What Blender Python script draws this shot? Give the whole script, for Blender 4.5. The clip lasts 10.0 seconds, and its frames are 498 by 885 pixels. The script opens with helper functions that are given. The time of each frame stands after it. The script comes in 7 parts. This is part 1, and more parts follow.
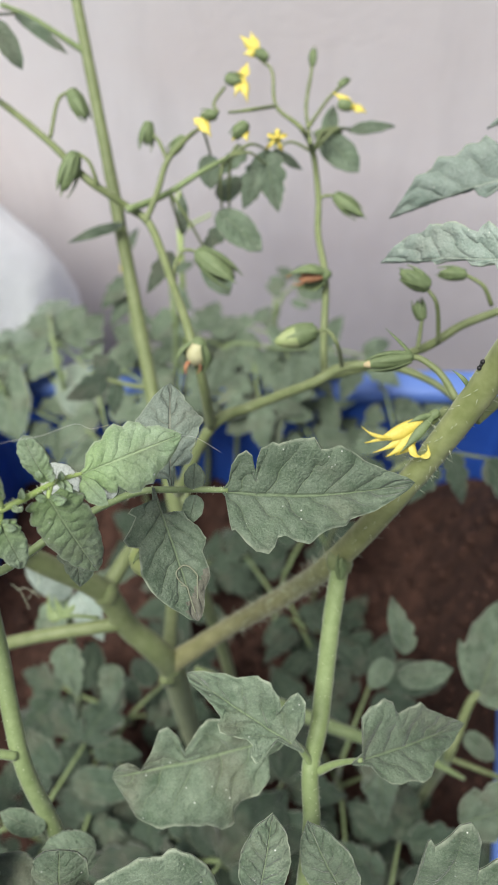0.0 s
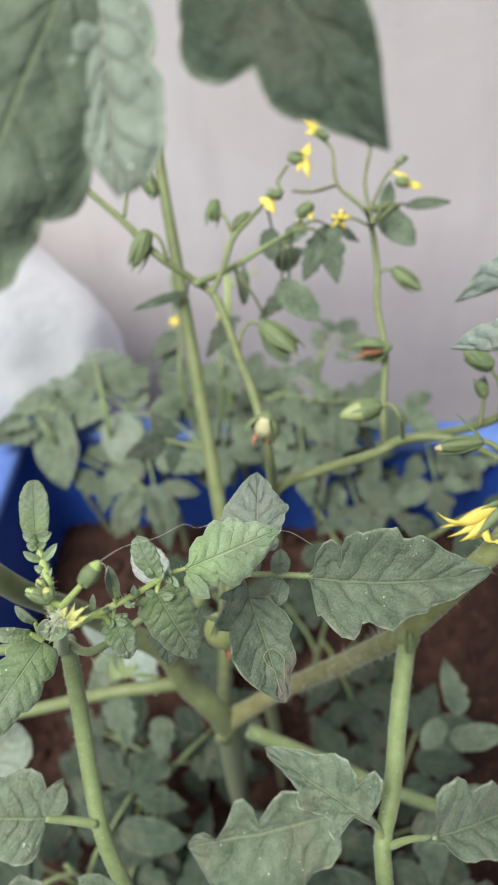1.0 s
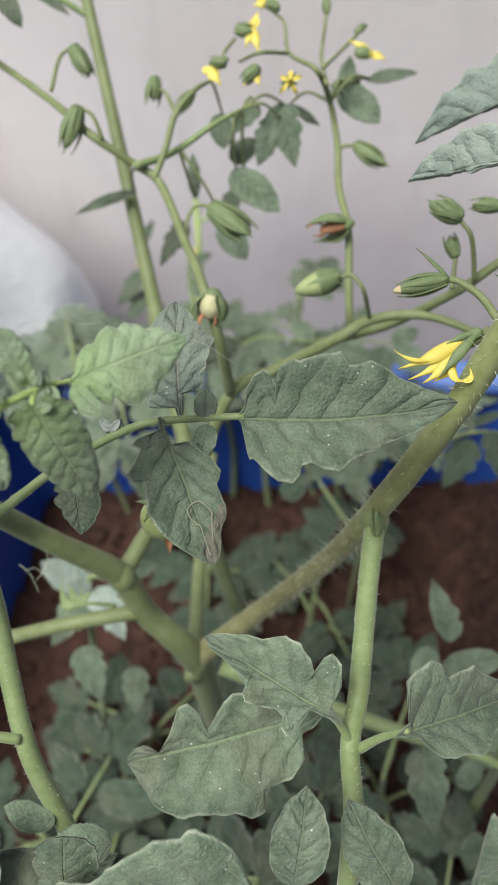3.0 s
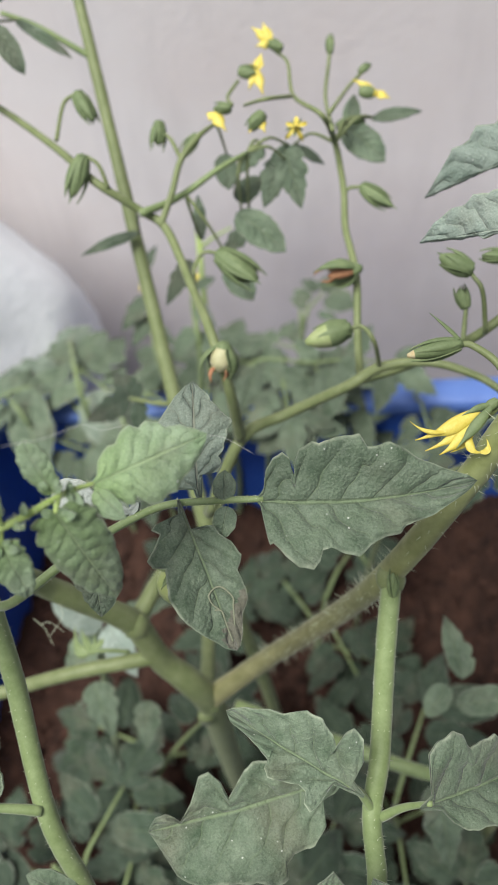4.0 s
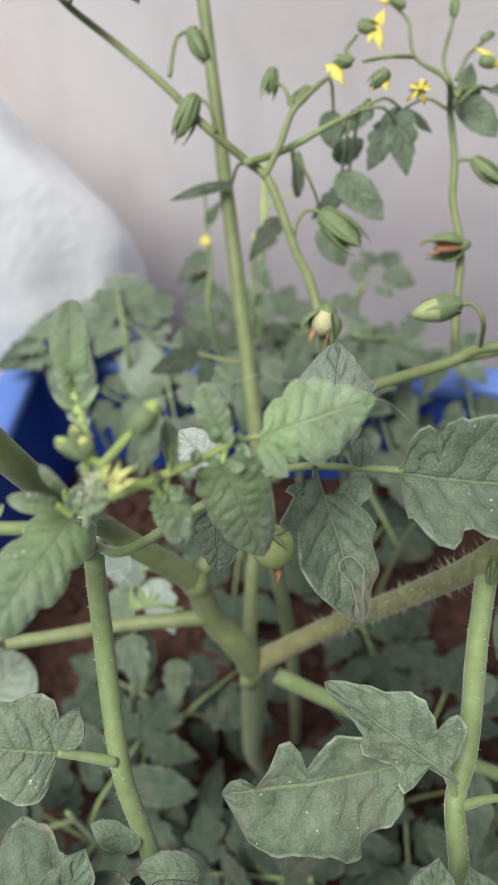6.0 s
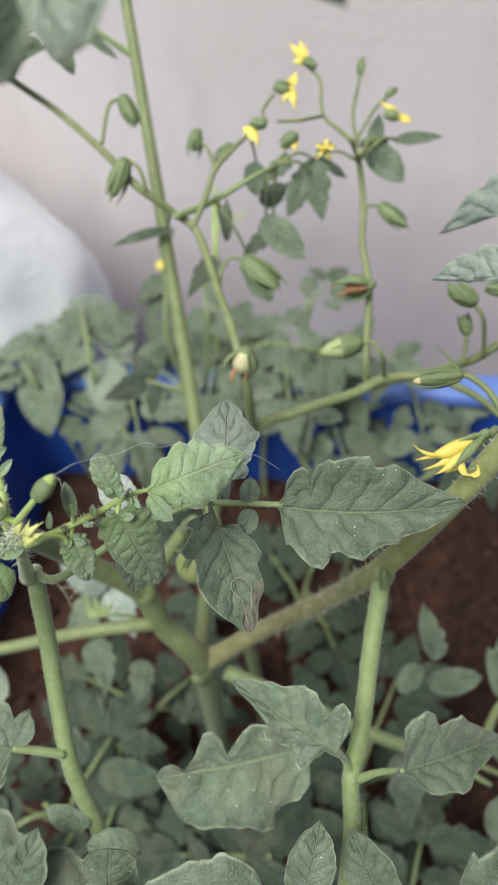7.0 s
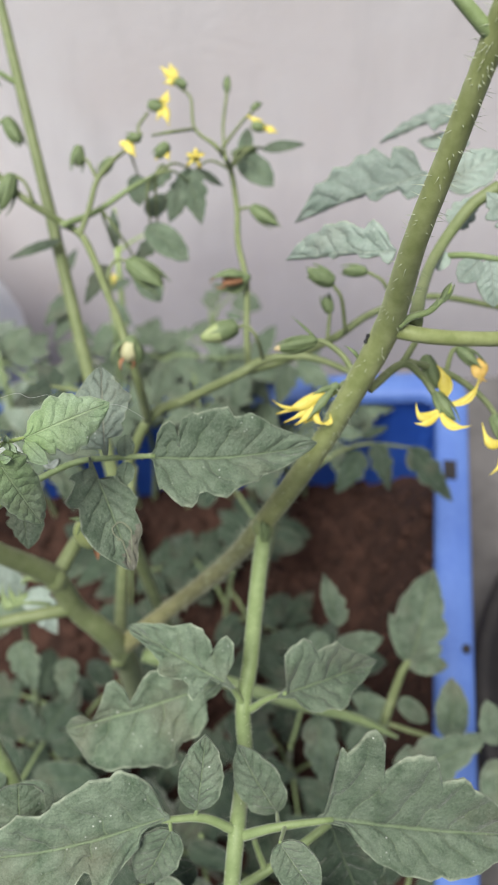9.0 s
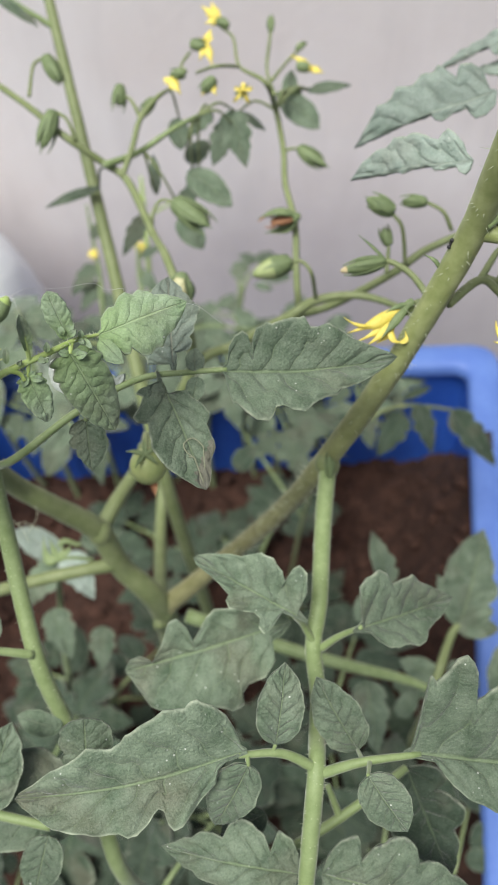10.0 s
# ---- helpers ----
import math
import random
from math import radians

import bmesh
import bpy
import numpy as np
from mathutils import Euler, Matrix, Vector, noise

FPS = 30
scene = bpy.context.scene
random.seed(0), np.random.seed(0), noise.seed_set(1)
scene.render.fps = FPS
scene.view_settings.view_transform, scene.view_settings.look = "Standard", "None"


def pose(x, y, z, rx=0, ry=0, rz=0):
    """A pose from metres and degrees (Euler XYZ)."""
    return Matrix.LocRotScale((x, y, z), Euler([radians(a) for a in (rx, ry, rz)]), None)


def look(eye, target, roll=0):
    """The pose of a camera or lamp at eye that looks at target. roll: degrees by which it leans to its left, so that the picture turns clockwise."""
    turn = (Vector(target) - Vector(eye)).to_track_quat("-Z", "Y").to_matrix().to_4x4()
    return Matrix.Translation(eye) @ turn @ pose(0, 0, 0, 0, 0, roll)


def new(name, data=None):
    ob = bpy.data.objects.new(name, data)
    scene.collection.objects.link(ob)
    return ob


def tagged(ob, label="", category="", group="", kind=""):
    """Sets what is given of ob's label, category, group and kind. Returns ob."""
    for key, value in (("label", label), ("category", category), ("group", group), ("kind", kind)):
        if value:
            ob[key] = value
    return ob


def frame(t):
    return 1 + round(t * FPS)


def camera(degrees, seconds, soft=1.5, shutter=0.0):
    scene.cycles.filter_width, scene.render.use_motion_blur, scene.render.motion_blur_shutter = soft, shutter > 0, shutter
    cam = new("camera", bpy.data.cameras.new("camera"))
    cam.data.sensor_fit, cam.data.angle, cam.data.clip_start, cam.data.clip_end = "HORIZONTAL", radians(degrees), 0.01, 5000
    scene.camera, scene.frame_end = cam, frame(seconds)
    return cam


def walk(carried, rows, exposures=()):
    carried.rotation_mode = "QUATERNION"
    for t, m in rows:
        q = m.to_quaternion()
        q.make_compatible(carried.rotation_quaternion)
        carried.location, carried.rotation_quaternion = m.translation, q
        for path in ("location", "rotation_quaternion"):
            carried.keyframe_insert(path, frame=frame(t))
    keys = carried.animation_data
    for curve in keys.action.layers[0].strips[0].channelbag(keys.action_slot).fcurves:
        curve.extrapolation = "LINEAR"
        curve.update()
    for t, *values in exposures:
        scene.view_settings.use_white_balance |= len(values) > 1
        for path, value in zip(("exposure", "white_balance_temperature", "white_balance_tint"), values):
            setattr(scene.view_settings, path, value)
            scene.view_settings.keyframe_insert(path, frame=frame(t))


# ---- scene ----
cam = camera(33.6, 10.0, 1.1)
METRES, EYE, TILT, LEAN, TURN = 0.42, 0.79, -55.0, 3.0, 0.0
ROWS = [
    (0.0, 0.0, 0.0, 0.0, 0.0, 0.0, -0.0),
    (0.5, -0.044, -0.006, 0.0556, 1.35, 1.02, -0.19),
    (1.0, -0.0469, -0.0304, 0.0424, 1.46, 2.05, -0.6),
    (1.5, -0.0948, -0.0239, 0.0219, 1.27, 2.67, -0.79),
    (2.0, -0.0481, 0.0137, -0.065, 1.62, 2.87, -1.43),
    (3.5, 0.008, 0.0857, -0.0524, 2.17, 2.03, 2.88),
    (4.0, -0.0038, 0.0696, -0.0159, 2.13, 1.99, 2.75),
    (4.5, -0.0507, 0.0718, 0.0048, 1.91, 1.86, 1.82),
    (5.0, -0.0859, 0.0683, -0.017, 1.73, 1.93, -1.03),
    (6.5, -0.0912, 0.0919, -0.0196, 1.84, -0.89, -3.47),
    (7.0, -0.0294, -0.0124, 0.0178, 1.05, -0.68, -1.42),
    (7.5, -0.0007, -0.0629, 0.0032, -1.0, 0.4, 1.05),
    (8.0, 0.0157, -0.0775, -0.0123, -2.12, 0.83, 2.06),
    (8.5, 0.0212, -0.1024, -0.0093, -2.74, 1.16, 2.55),
    (9.0, 0.0239, -0.0888, -0.0456, -3.13, 1.69, 2.64),
    (9.5, -0.0141, -0.0404, -0.0958, -3.17, 2.07, 2.92),
    (10.0, -0.0325, -0.0449, -0.1119, -2.79, 2.06, 3.03),
]
walk(cam, [(t, pose(0, 0, EYE, TILT, LEAN, TURN) @ pose(METRES * x, METRES * y, METRES * z, 90 + pitch, roll, yaw)) for t, x, y, z, yaw, pitch, roll in ROWS],
     ((0.0, 0.33), (1.5, 0.31), (2.0, 0.26), (4.0, 0.23), (6.5, 0.22), (7.5, 0.32), (10.0, 0.32)))
cam.data.dof.use_dof = True
cam.data.dof.focus_distance = 0.228
cam.data.dof.aperture_fstop = 20.0

# ---- light: open shade under a bright hazy sky ----
world = bpy.data.worlds.new("sky")
scene.world = world
world.use_nodes = True
wn, wl = world.node_tree.nodes, world.node_tree.links
sky = wn.new("ShaderNodeTexSky")
sky.sky_type = "NISHITA"
sky.sun_disc = False
sky.sun_elevation = radians(68)
sky.sun_rotation = radians(205)
sky.dust_density = 5.0
sky.air_density = 1.0
wn["Background"].inputs[1].default_value = 0.08
wl.new(sky.outputs[0], wn["Background"].inputs[0])
sun = bpy.data.lights.new("sun", "SUN")
sun.energy = 3.3
sun.angle = radians(26)
sun.color = (0.95, 0.97, 0.91)
sun_ob = new("sun", sun)
sun_ob.matrix_world = look((-0.8, -0.75, 3.0), (0, 0.2, 0))


# ---- materials ----
def mat_base(name, rough=0.6, spec=0.4, sheen=0.0):
    m = bpy.data.materials.new(name)
    m.use_nodes = True
    b = m.node_tree.nodes["Principled BSDF"]
    b.inputs["Roughness"].default_value = rough
    b.inputs["Specular IOR Level"].default_value = spec
    b.inputs["Sheen Weight"].default_value = sheen
    b.inputs["Sheen Roughness"].default_value = 0.4
    return m, m.node_tree.nodes, m.node_tree.links, b


def math_node(n, l, op, a, b=None, clamp=False):
    k = n.new("ShaderNodeMath")
    k.operation = op
    k.use_clamp = clamp
    for i, v in enumerate((a, b)):
        if v is None:
            continue
        if isinstance(v, (int, float)):
            k.inputs[i].default_value = v
        else:
            l.new(v, k.inputs[i])
    return k.outputs[0]


def mix_node(n, l, fac, a, b, blend="MIX"):
    k = n.new("ShaderNodeMix")
    k.data_type = "RGBA"
    k.blend_type = blend
    for i, v in ((0, fac), (6, a), (7, b)):
        if isinstance(v, (int, float)):
            k.inputs[i].default_value = v
        elif isinstance(v, tuple):
            k.inputs[i].default_value = (*v, 1)
        else:
            l.new(v, k.inputs[i])
    return k.outputs[2]


def noise_node(n, l, scale, detail=4, rough=0.55, vec=None):
    k = n.new("ShaderNodeTexNoise")
    k.inputs["Scale"].default_value = scale
    k.inputs["Detail"].default_value = detail
    k.inputs["Roughness"].default_value = rough
    if vec is None:
        tc = n.new("ShaderNodeTexCoord")
        vec = tc.outputs["Object"]
    l.new(vec, k.inputs["Vector"])
    return k.outputs["Fac"]


def ramp_node(n, l, fac, lo, hi):
    k = n.new("ShaderNodeMapRange")
    k.inputs[1].default_value, k.inputs[2].default_value = lo, hi
    l.new(fac, k.inputs[0])
    return k.outputs[0]


def bump_node(n, l, height, strength, dist, b):
    k = n.new("ShaderNodeBump")
    k.inputs["Strength"].default_value = strength
    k.inputs["Distance"].default_value = dist
    l.new(height, k.inputs["Height"])
    l.new(k.outputs[0], b.inputs["Normal"])


def leaf_material(name, dark, light, vein, dust_amount, dust_colour=(0.32, 0.40, 0.315), fresh=None):
    """Tomato leaf: midrib, side veins and the net between them, dust, pale hairs, specks. The side veins follow the blade's own relief."""
    m, n, l, b = mat_base(name, 0.60, 0.32, 0.25)
    uv = n.new("ShaderNodeUVMap")
    uv.uv_map = "UVMap"
    sep = n.new("ShaderNodeSeparateXYZ")
    l.new(uv.outputs[0], sep.inputs[0])
    s = sep.outputs[0]
    uvs = n.new("ShaderNodeUVMap")
    uvs.uv_map = "Size"
    ssep = n.new("ShaderNodeSeparateXYZ")
    l.new(uvs.outputs[0], ssep.inputs[0])
    big = ssep.outputs[0]
    v = math_node(n, l, "ABSOLUTE", math_node(n, l, "SUBTRACT", math_node(n, l, "MULTIPLY", sep.outputs[1], 2.0), 1.0))
    tc = n.new("ShaderNodeTexCoord")
    obj = tc.outputs["Object"]
    # side veins and the dark crease beside them
    away = math_node(n, l, "ABSOLUTE", math_node(n, l, "SUBTRACT", math_node(n, l, "FRACT", ssep.outputs[1]), 0.5))
    fade = math_node(n, l, "MULTIPLY", big, ramp_node(n, l, v, 1.05, 0.35))
    side = math_node(n, l, "MULTIPLY", ramp_node(n, l, away, 0.045, 0.008), fade)
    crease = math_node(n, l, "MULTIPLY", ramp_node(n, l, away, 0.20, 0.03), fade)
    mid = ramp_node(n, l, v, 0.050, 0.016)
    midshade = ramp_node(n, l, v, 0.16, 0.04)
    # net of small veins
    net = n.new("ShaderNodeTexVoronoi")
    net.feature = "DISTANCE_TO_EDGE"
    net.inputs["Scale"].default_value = 430.0
    warp = n.new("ShaderNodeTexNoise")
    warp.inputs["Scale"].default_value = 260.0
    l.new(obj, warp.inputs["Vector"])
    bent = n.new("ShaderNodeVectorMath")
    bent.operation = "MULTIPLY_ADD"
    bent.inputs[1].default_value = (0.004, 0.004, 0.004)
    l.new(warp.outputs["Color"], bent.inputs[0])
    l.new(obj, bent.inputs[2])
    l.new(bent.outputs[0], net.inputs["Vector"])
    netline = math_node(n, l, "MULTIPLY", ramp_node(n, l, net.outputs["Distance"], 0.10, 0.0), ramp_node(n, l, noise_node(n, l, 90.0, 3), 0.35, 0.65))
    blot = ramp_node(n, l, noise_node(n, l, 85.0, 6, 0.68), 0.38, 0.62)
    mott = ramp_node(n, l, noise_node(n, l, 420.0, 3), 0.35, 0.7)
    info = n.new("ShaderNodeObjectInfo")
    col = mix_node(n, l, blot, dark, light)
    col = mix_node(n, l, math_node(n, l, "MULTIPLY", mott, 0.35), col, light)
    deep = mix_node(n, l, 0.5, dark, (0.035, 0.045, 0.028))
    # shade in the sunken creases and midrib groove goes into the colour
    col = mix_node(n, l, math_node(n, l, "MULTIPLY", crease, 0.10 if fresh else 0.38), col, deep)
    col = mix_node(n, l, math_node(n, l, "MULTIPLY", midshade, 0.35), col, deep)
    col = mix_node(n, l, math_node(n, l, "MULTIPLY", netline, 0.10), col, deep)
    warm = ramp_node(n, l, noise_node(n, l, 38.0, 3), 0.52, 0.72)
    col = mix_node(n, l, math_node(n, l, "MULTIPLY", warm, 0.60), col, (0.150, 0.132, 0.092))
    dustm = math_node(n, l, "MULTIPLY", ramp_node(n, l, noise_node(n, l, 150.0, 6, 0.7), 0.35, 0.75), dust_amount)
    col = mix_node(n, l, dustm, col, dust_colour)
    if fresh:
        young = math_node(n, l, "MULTIPLY", ramp_node(n, l, s, 0.62, 0.0), 0.60)
        col = mix_node(n, l, young, col, fresh)
    # short pale hairs over the darker blade
    grain = ramp_node(n, l, noise_node(n, l, 1900.0, 2, 0.6), 0.34, 0.68)
    col = mix_node(n, l, math_node(n, l, "MULTIPLY", grain, 0.36), col, deep)
    fuzz = ramp_node(n, l, noise_node(n, l, 2600.0, 2, 0.6), 0.60, 0.74)
    col = mix_node(n, l, math_node(n, l, "MULTIPLY", fuzz, 0.45), col, dust_colour)
    specks = n.new("ShaderNodeTexVoronoi")
    specks.inputs["Scale"].default_value = 420.0
    l.new(obj, specks.inputs["Vector"])
    sp = math_node(n, l, "MULTIPLY", ramp_node(n, l, specks.outputs["Distance"], 0.15, 0.08), ramp_node(n, l, noise_node(n, l, 160.0, 2), 0.58, 0.64))
    col = mix_node(n, l, math_node(n, l, "MULTIPLY", sp, 0.9), col, (0.72, 0.74, 0.68))
    veinm = math_node(n, l, "MAXIMUM", math_node(n, l, "MULTIPLY", side, 0.30 if fresh else 0.45), mid)
    col = mix_node(n, l, math_node(n, l, "MULTIPLY", veinm, 0.62), col, vein)
    rim = math_node(n, l, "MULTIPLY", ramp_node(n, l, v, 0.93, 0.985), math_node(n, l, "ADD", 0.25, math_node(n, l, "MULTIPLY", big, 0.75)))
    col = mix_node(n, l, math_node(n, l, "MULTIPLY", rim, ramp_node(n, l, noise_node(n, l, 240.0, 2), 0.25, 0.75)), col, (0.43, 0.48, 0.36))
    hsv = n.new("ShaderNodeHueSaturation")
    l.new(math_node(n, l, "ADD", 0.76, math_node(n, l, "MULTIPLY", info.outputs["Random"], 0.46)), hsv.inputs["Value"])
    l.new(col, hsv.inputs["Color"])
    l.new(hsv.outputs[0], b.inputs["Base Color"])
    puff = ramp_node(n, l, net.outputs["Distance"], 0.0, 0.35)
    h = math_node(n, l, "SUBTRACT", math_node(n, l, "MULTIPLY", puff, 0.14), math_node(n, l, "MULTIPLY", crease, 0.10 if fresh else 0.28))
    h = math_node(n, l, "SUBTRACT", h, math_node(n, l, "MULTIPLY", math_node(n, l, "MAXIMUM", math_node(n, l, "MULTIPLY", side, 0.5), mid), 0.4))
    h = math_node(n, l, "ADD", h, math_node(n, l, "MULTIPLY", noise_node(n, l, 1300.0, 2), 0.45))
    h = math_node(n, l, "ADD", h, math_node(n, l, "MULTIPLY", noise_node(n, l, 260.0, 4), 0.35))
    bump_node(n, l, h, 1.0, 0.0006 if fresh else 0.0011, b)
    tr = n.new("ShaderNodeBsdfTranslucent")
    l.new(hsv.outputs[0], tr.inputs[0])
    ms = n.new("ShaderNodeMixShader")
    ms.inputs[0].default_value = 0.2
    l.new(b.outputs[0], ms.inputs[1])
    l.new(tr.outputs[0], ms.inputs[2])
    l.new(ms.outputs[0], n["Material Output"].inputs[0])
    return m


def plain_material(name, a, c, scale, rough=0.6, bump=0.3, dist=0.001, spec=0.4, sheen=0.0, streak=None):
    m, n, l, b = mat_base(name, rough, spec, sheen)
    tc = n.new("ShaderNodeTexCoord")
    vec = tc.outputs["Object"]
    if streak:
        mp = n.new("ShaderNodeMapping")
        mp.inputs["Scale"].default_value = streak
        l.new(vec, mp.inputs[0])
        vec = mp.outputs[0]
    f1 = noise_node(n, l, scale, 5, 0.6, vec)
    f2 = noise_node(n, l, scale * 7.0, 3, 0.6, vec)
    f = math_node(n, l, "ADD", math_node(n, l, "MULTIPLY", f1, 0.7), math_node(n, l, "MULTIPLY", f2, 0.3))
    l.new(mix_node(n, l, ramp_node(n, l, f, 0.33, 0.67), a, c), b.inputs["Base Color"])
    if bump:
        bump_node(n, l, f, bump, dist, b)
    return m


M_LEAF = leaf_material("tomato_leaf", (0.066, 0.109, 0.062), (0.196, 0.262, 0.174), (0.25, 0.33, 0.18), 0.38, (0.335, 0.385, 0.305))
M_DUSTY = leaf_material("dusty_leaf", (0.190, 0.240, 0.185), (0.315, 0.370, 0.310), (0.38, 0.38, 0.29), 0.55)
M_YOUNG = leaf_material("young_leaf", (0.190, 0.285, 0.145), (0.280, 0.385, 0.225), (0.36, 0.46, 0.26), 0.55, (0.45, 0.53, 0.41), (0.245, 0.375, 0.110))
# darker copy of the tomato leaf, with shade painted into its colour
M_SHADED_LEAF = leaf_material("shaded_leaf", (0.024, 0.047, 0.026), (0.047, 0.079, 0.046), (0.15, 0.21, 0.12), 0.20)
# leaf with the sky's sheen painted in as a pale bluish tone
M_SHEEN_LEAF = leaf_material("sky_sheen_leaf", (0.250, 0.335, 0.275), (0.400, 0.490, 0.420), (0.52, 0.60, 0.50), 0.60, (0.54, 0.60, 0.56))
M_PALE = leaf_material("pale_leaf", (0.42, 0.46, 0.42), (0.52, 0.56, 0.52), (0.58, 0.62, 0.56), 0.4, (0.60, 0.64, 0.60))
M_STEM = plain_material("green_stem", (0.150, 0.188, 0.072), (0.232, 0.268, 0.130), 160, 0.55, 0.25, 0.0006, 0.4, 0.10)
M_STALK = plain_material("pale_stalk", (0.165, 0.225, 0.085), (0.245, 0.312, 0.145), 200, 0.55, 0.25, 0.0005, 0.4, 0.35)


def branch_material():
    """Hairy green stem that has gone olive brown low down, near the fork."""
    m, n, l, b = mat_base("ageing_stem", 0.55, 0.4, 0.15)
    tc = n.new("ShaderNodeTexCoord")
    z = n.new("ShaderNodeSeparateXYZ")
    l.new(tc.outputs["Object"], z.inputs[0])
    mott = noise_node(n, l, 170.0, 5)
    age = ramp_node(n, l, math_node(n, l, "ADD", z.outputs[2], math_node(n, l, "MULTIPLY", mott, 0.06)), 0.60, 0.46)
    col = mix_node(n, l, ramp_node(n, l, mott, 0.33, 0.67), (0.200, 0.235, 0.082), (0.300, 0.335, 0.145))
    old = mix_node(n, l, ramp_node(n, l, mott, 0.33, 0.67), (0.182, 0.178, 0.078), (0.270, 0.262, 0.130))
    l.new(mix_node(n, l, age, col, old), b.inputs["Base Color"])
    bump_node(n, l, mott, 0.3, 0.0006, b)
    return m


M_BRANCH = branch_material()
M_HAIR = plain_material("stem_hair", (0.45, 0.50, 0.34), (0.62, 0.65, 0.50), 90, 0.5, 0)
M_SEPAL = plain_material("sepal", (0.110, 0.155, 0.068), (0.200, 0.255, 0.122), 220, 0.6, 0.3, 0.0004)
M_PETAL = plain_material("yellow_petal", (0.60, 0.47, 0.055), (0.74, 0.63, 0.15), 260, 0.5, 0.2, 0.0004)
M_FADED = plain_material("faded_petal", (0.50, 0.32, 0.13), (0.72, 0.66, 0.42), 300, 0.65, 0.3, 0.0004)
M_ORANGE = plain_material("ageing_petal", (0.60, 0.36, 0.07), (0.74, 0.52, 0.16), 260, 0.6, 0.2, 0.0004)
M_CREAM = plain_material("cream_petal", (0.27, 0.35, 0.13), (0.46, 0.50, 0.27), 240, 0.6, 0.2, 0.0004)
M_IVORY = plain_material("ivory_ovary", (0.42, 0.42, 0.22), (0.58, 0.54, 0.34), 180, 0.45, 0.1, 0.0003)
M_FRUIT = plain_material("young_fruit", (0.29, 0.37, 0.13), (0.42, 0.46, 0.19), 120, 0.35, 0.05, 0.0004)
M_WITHER = plain_material("withered_petal", (0.33, 0.13, 0.06), (0.46, 0.25, 0.14), 300, 0.7, 0.3, 0.0004)
M_MINE = plain_material("mined_patch", (0.15, 0.165, 0.105), (0.25, 0.26, 0.185), 500, 0.7, 0.4, 0.0003)
M_DRY = leaf_material("dry_leaf", (0.135, 0.132, 0.095), (0.225, 0.222, 0.170), (0.30, 0.29, 0.22), 0.4, (0.33, 0.33, 0.27))
M_SHOOT = plain_material("young_stem", (0.26, 0.37, 0.085), (0.40, 0.50, 0.19), 260, 0.55, 0.2, 0.0004, 0.4, 0.3)
M_TENDER = plain_material("tender_yellow_bud", (0.42, 0.44, 0.11), (0.56, 0.57, 0.24), 400, 0.6, 0.3, 0.0003, 0.4, 0.3)
M_ANT = plain_material("dark_insect", (0.012, 0.012, 0.014), (0.03, 0.03, 0.03), 900, 0.4, 0)
M_THREAD = plain_material("silk_thread", (0.6, 0.6, 0.58), (0.75, 0.75, 0.73), 300, 0.4, 0)


# ---- shape helpers ----
def finish(name, bm, mats, parent=None, label="", smooth=True):
    me = bpy.data.meshes.new(name)
    bm.normal_update()
    bm.to_mesh(me)
    bm.free()
    for m in mats if isinstance(mats, (list, tuple)) else [mats]:
        me.materials.append(m)
    if smooth:
        for p in me.polygons:
            p.use_smooth = True
    ob = new(name, me)
    if parent is not None:
        ob.parent = parent
        if parent.parent is None:
            ob.matrix_parent_inverse = Matrix.Translation(-parent.location)
    if label:
        tagged(ob, label)
    return ob


def thing(name, at, label, category, group="", kind=""):
    ob = new(name)
    ob.empty_display_size = 0.02
    ob.location = at
    return tagged(ob, label, category, group, kind)


def spline(points, per=7):
    """Catmull-Rom through (x, y, z, radius) rows."""
    p = [Vector(q) for q in points]
    if len(p) == 2:
        p = [p[0], p[0].lerp(p[1], 0.5), p[1]]
    p = [p[0] * 2 - p[1]] + p + [p[-1] * 2 - p[-2]]
    out = []
    for i in range(1, len(p) - 2):
        a, b, c, d = p[i - 1], p[i], p[i + 1], p[i + 2]
        for k in range(per):
            t = k / per
            out.append(0.5 * (2 * b + (c - a) * t + (2 * a - 5 * b + 4 * c - d) * t * t + (3 * b - a - 3 * c + d) * t ** 3))
    out.append(p[-2])
    return out


def tube_into(bm, points, segs=10, per=7, rough=0.03, mat=0, seed=0):
    rows = spline([tuple(q) for q in points], per)
    rnd = random.Random(seed)
    rings = []
    side = None
    for i, q in enumerate(rows):
        c = q.to_3d()
        d = (rows[min(i + 1, len(rows) - 1)].to_3d() - rows[max(i - 1, 0)].to_3d()).normalized()
        if side is None:
            side = d.orthogonal().normalized()
        side = (side - d * side.dot(d)).normalized()
        up = d.cross(side)
        r = max(q[3], 0.00002)
        ring = []
        for k in range(segs):
            a = 2 * math.pi * k / segs
            rr = r * (1 + rnd.uniform(-rough, rough))
            ring.append(bm.verts.new(c + (side * math.cos(a) + up * math.sin(a)) * rr))
        rings.append(ring)
    for a, b in zip(rings, rings[1:]):
        for k in range(segs):
            f = bm.faces.new((a[k], a[(k + 1) % segs], b[(k + 1) % segs], b[k]))
            f.material_index = mat
    for ring, flip in ((rings[0], True), (rings[-1], False)):
        f = bm.faces.new(ring[::-1] if flip else ring)
        f.material_index = mat
    return rows


def tube(name, points, mat, parent, segs=10, label="", per=7, rough=0.03):
    bm = bmesh.new()
    tube_into(bm, points, segs, per, rough, 0, len(points))
    return finish(name, bm, mat, parent, label)


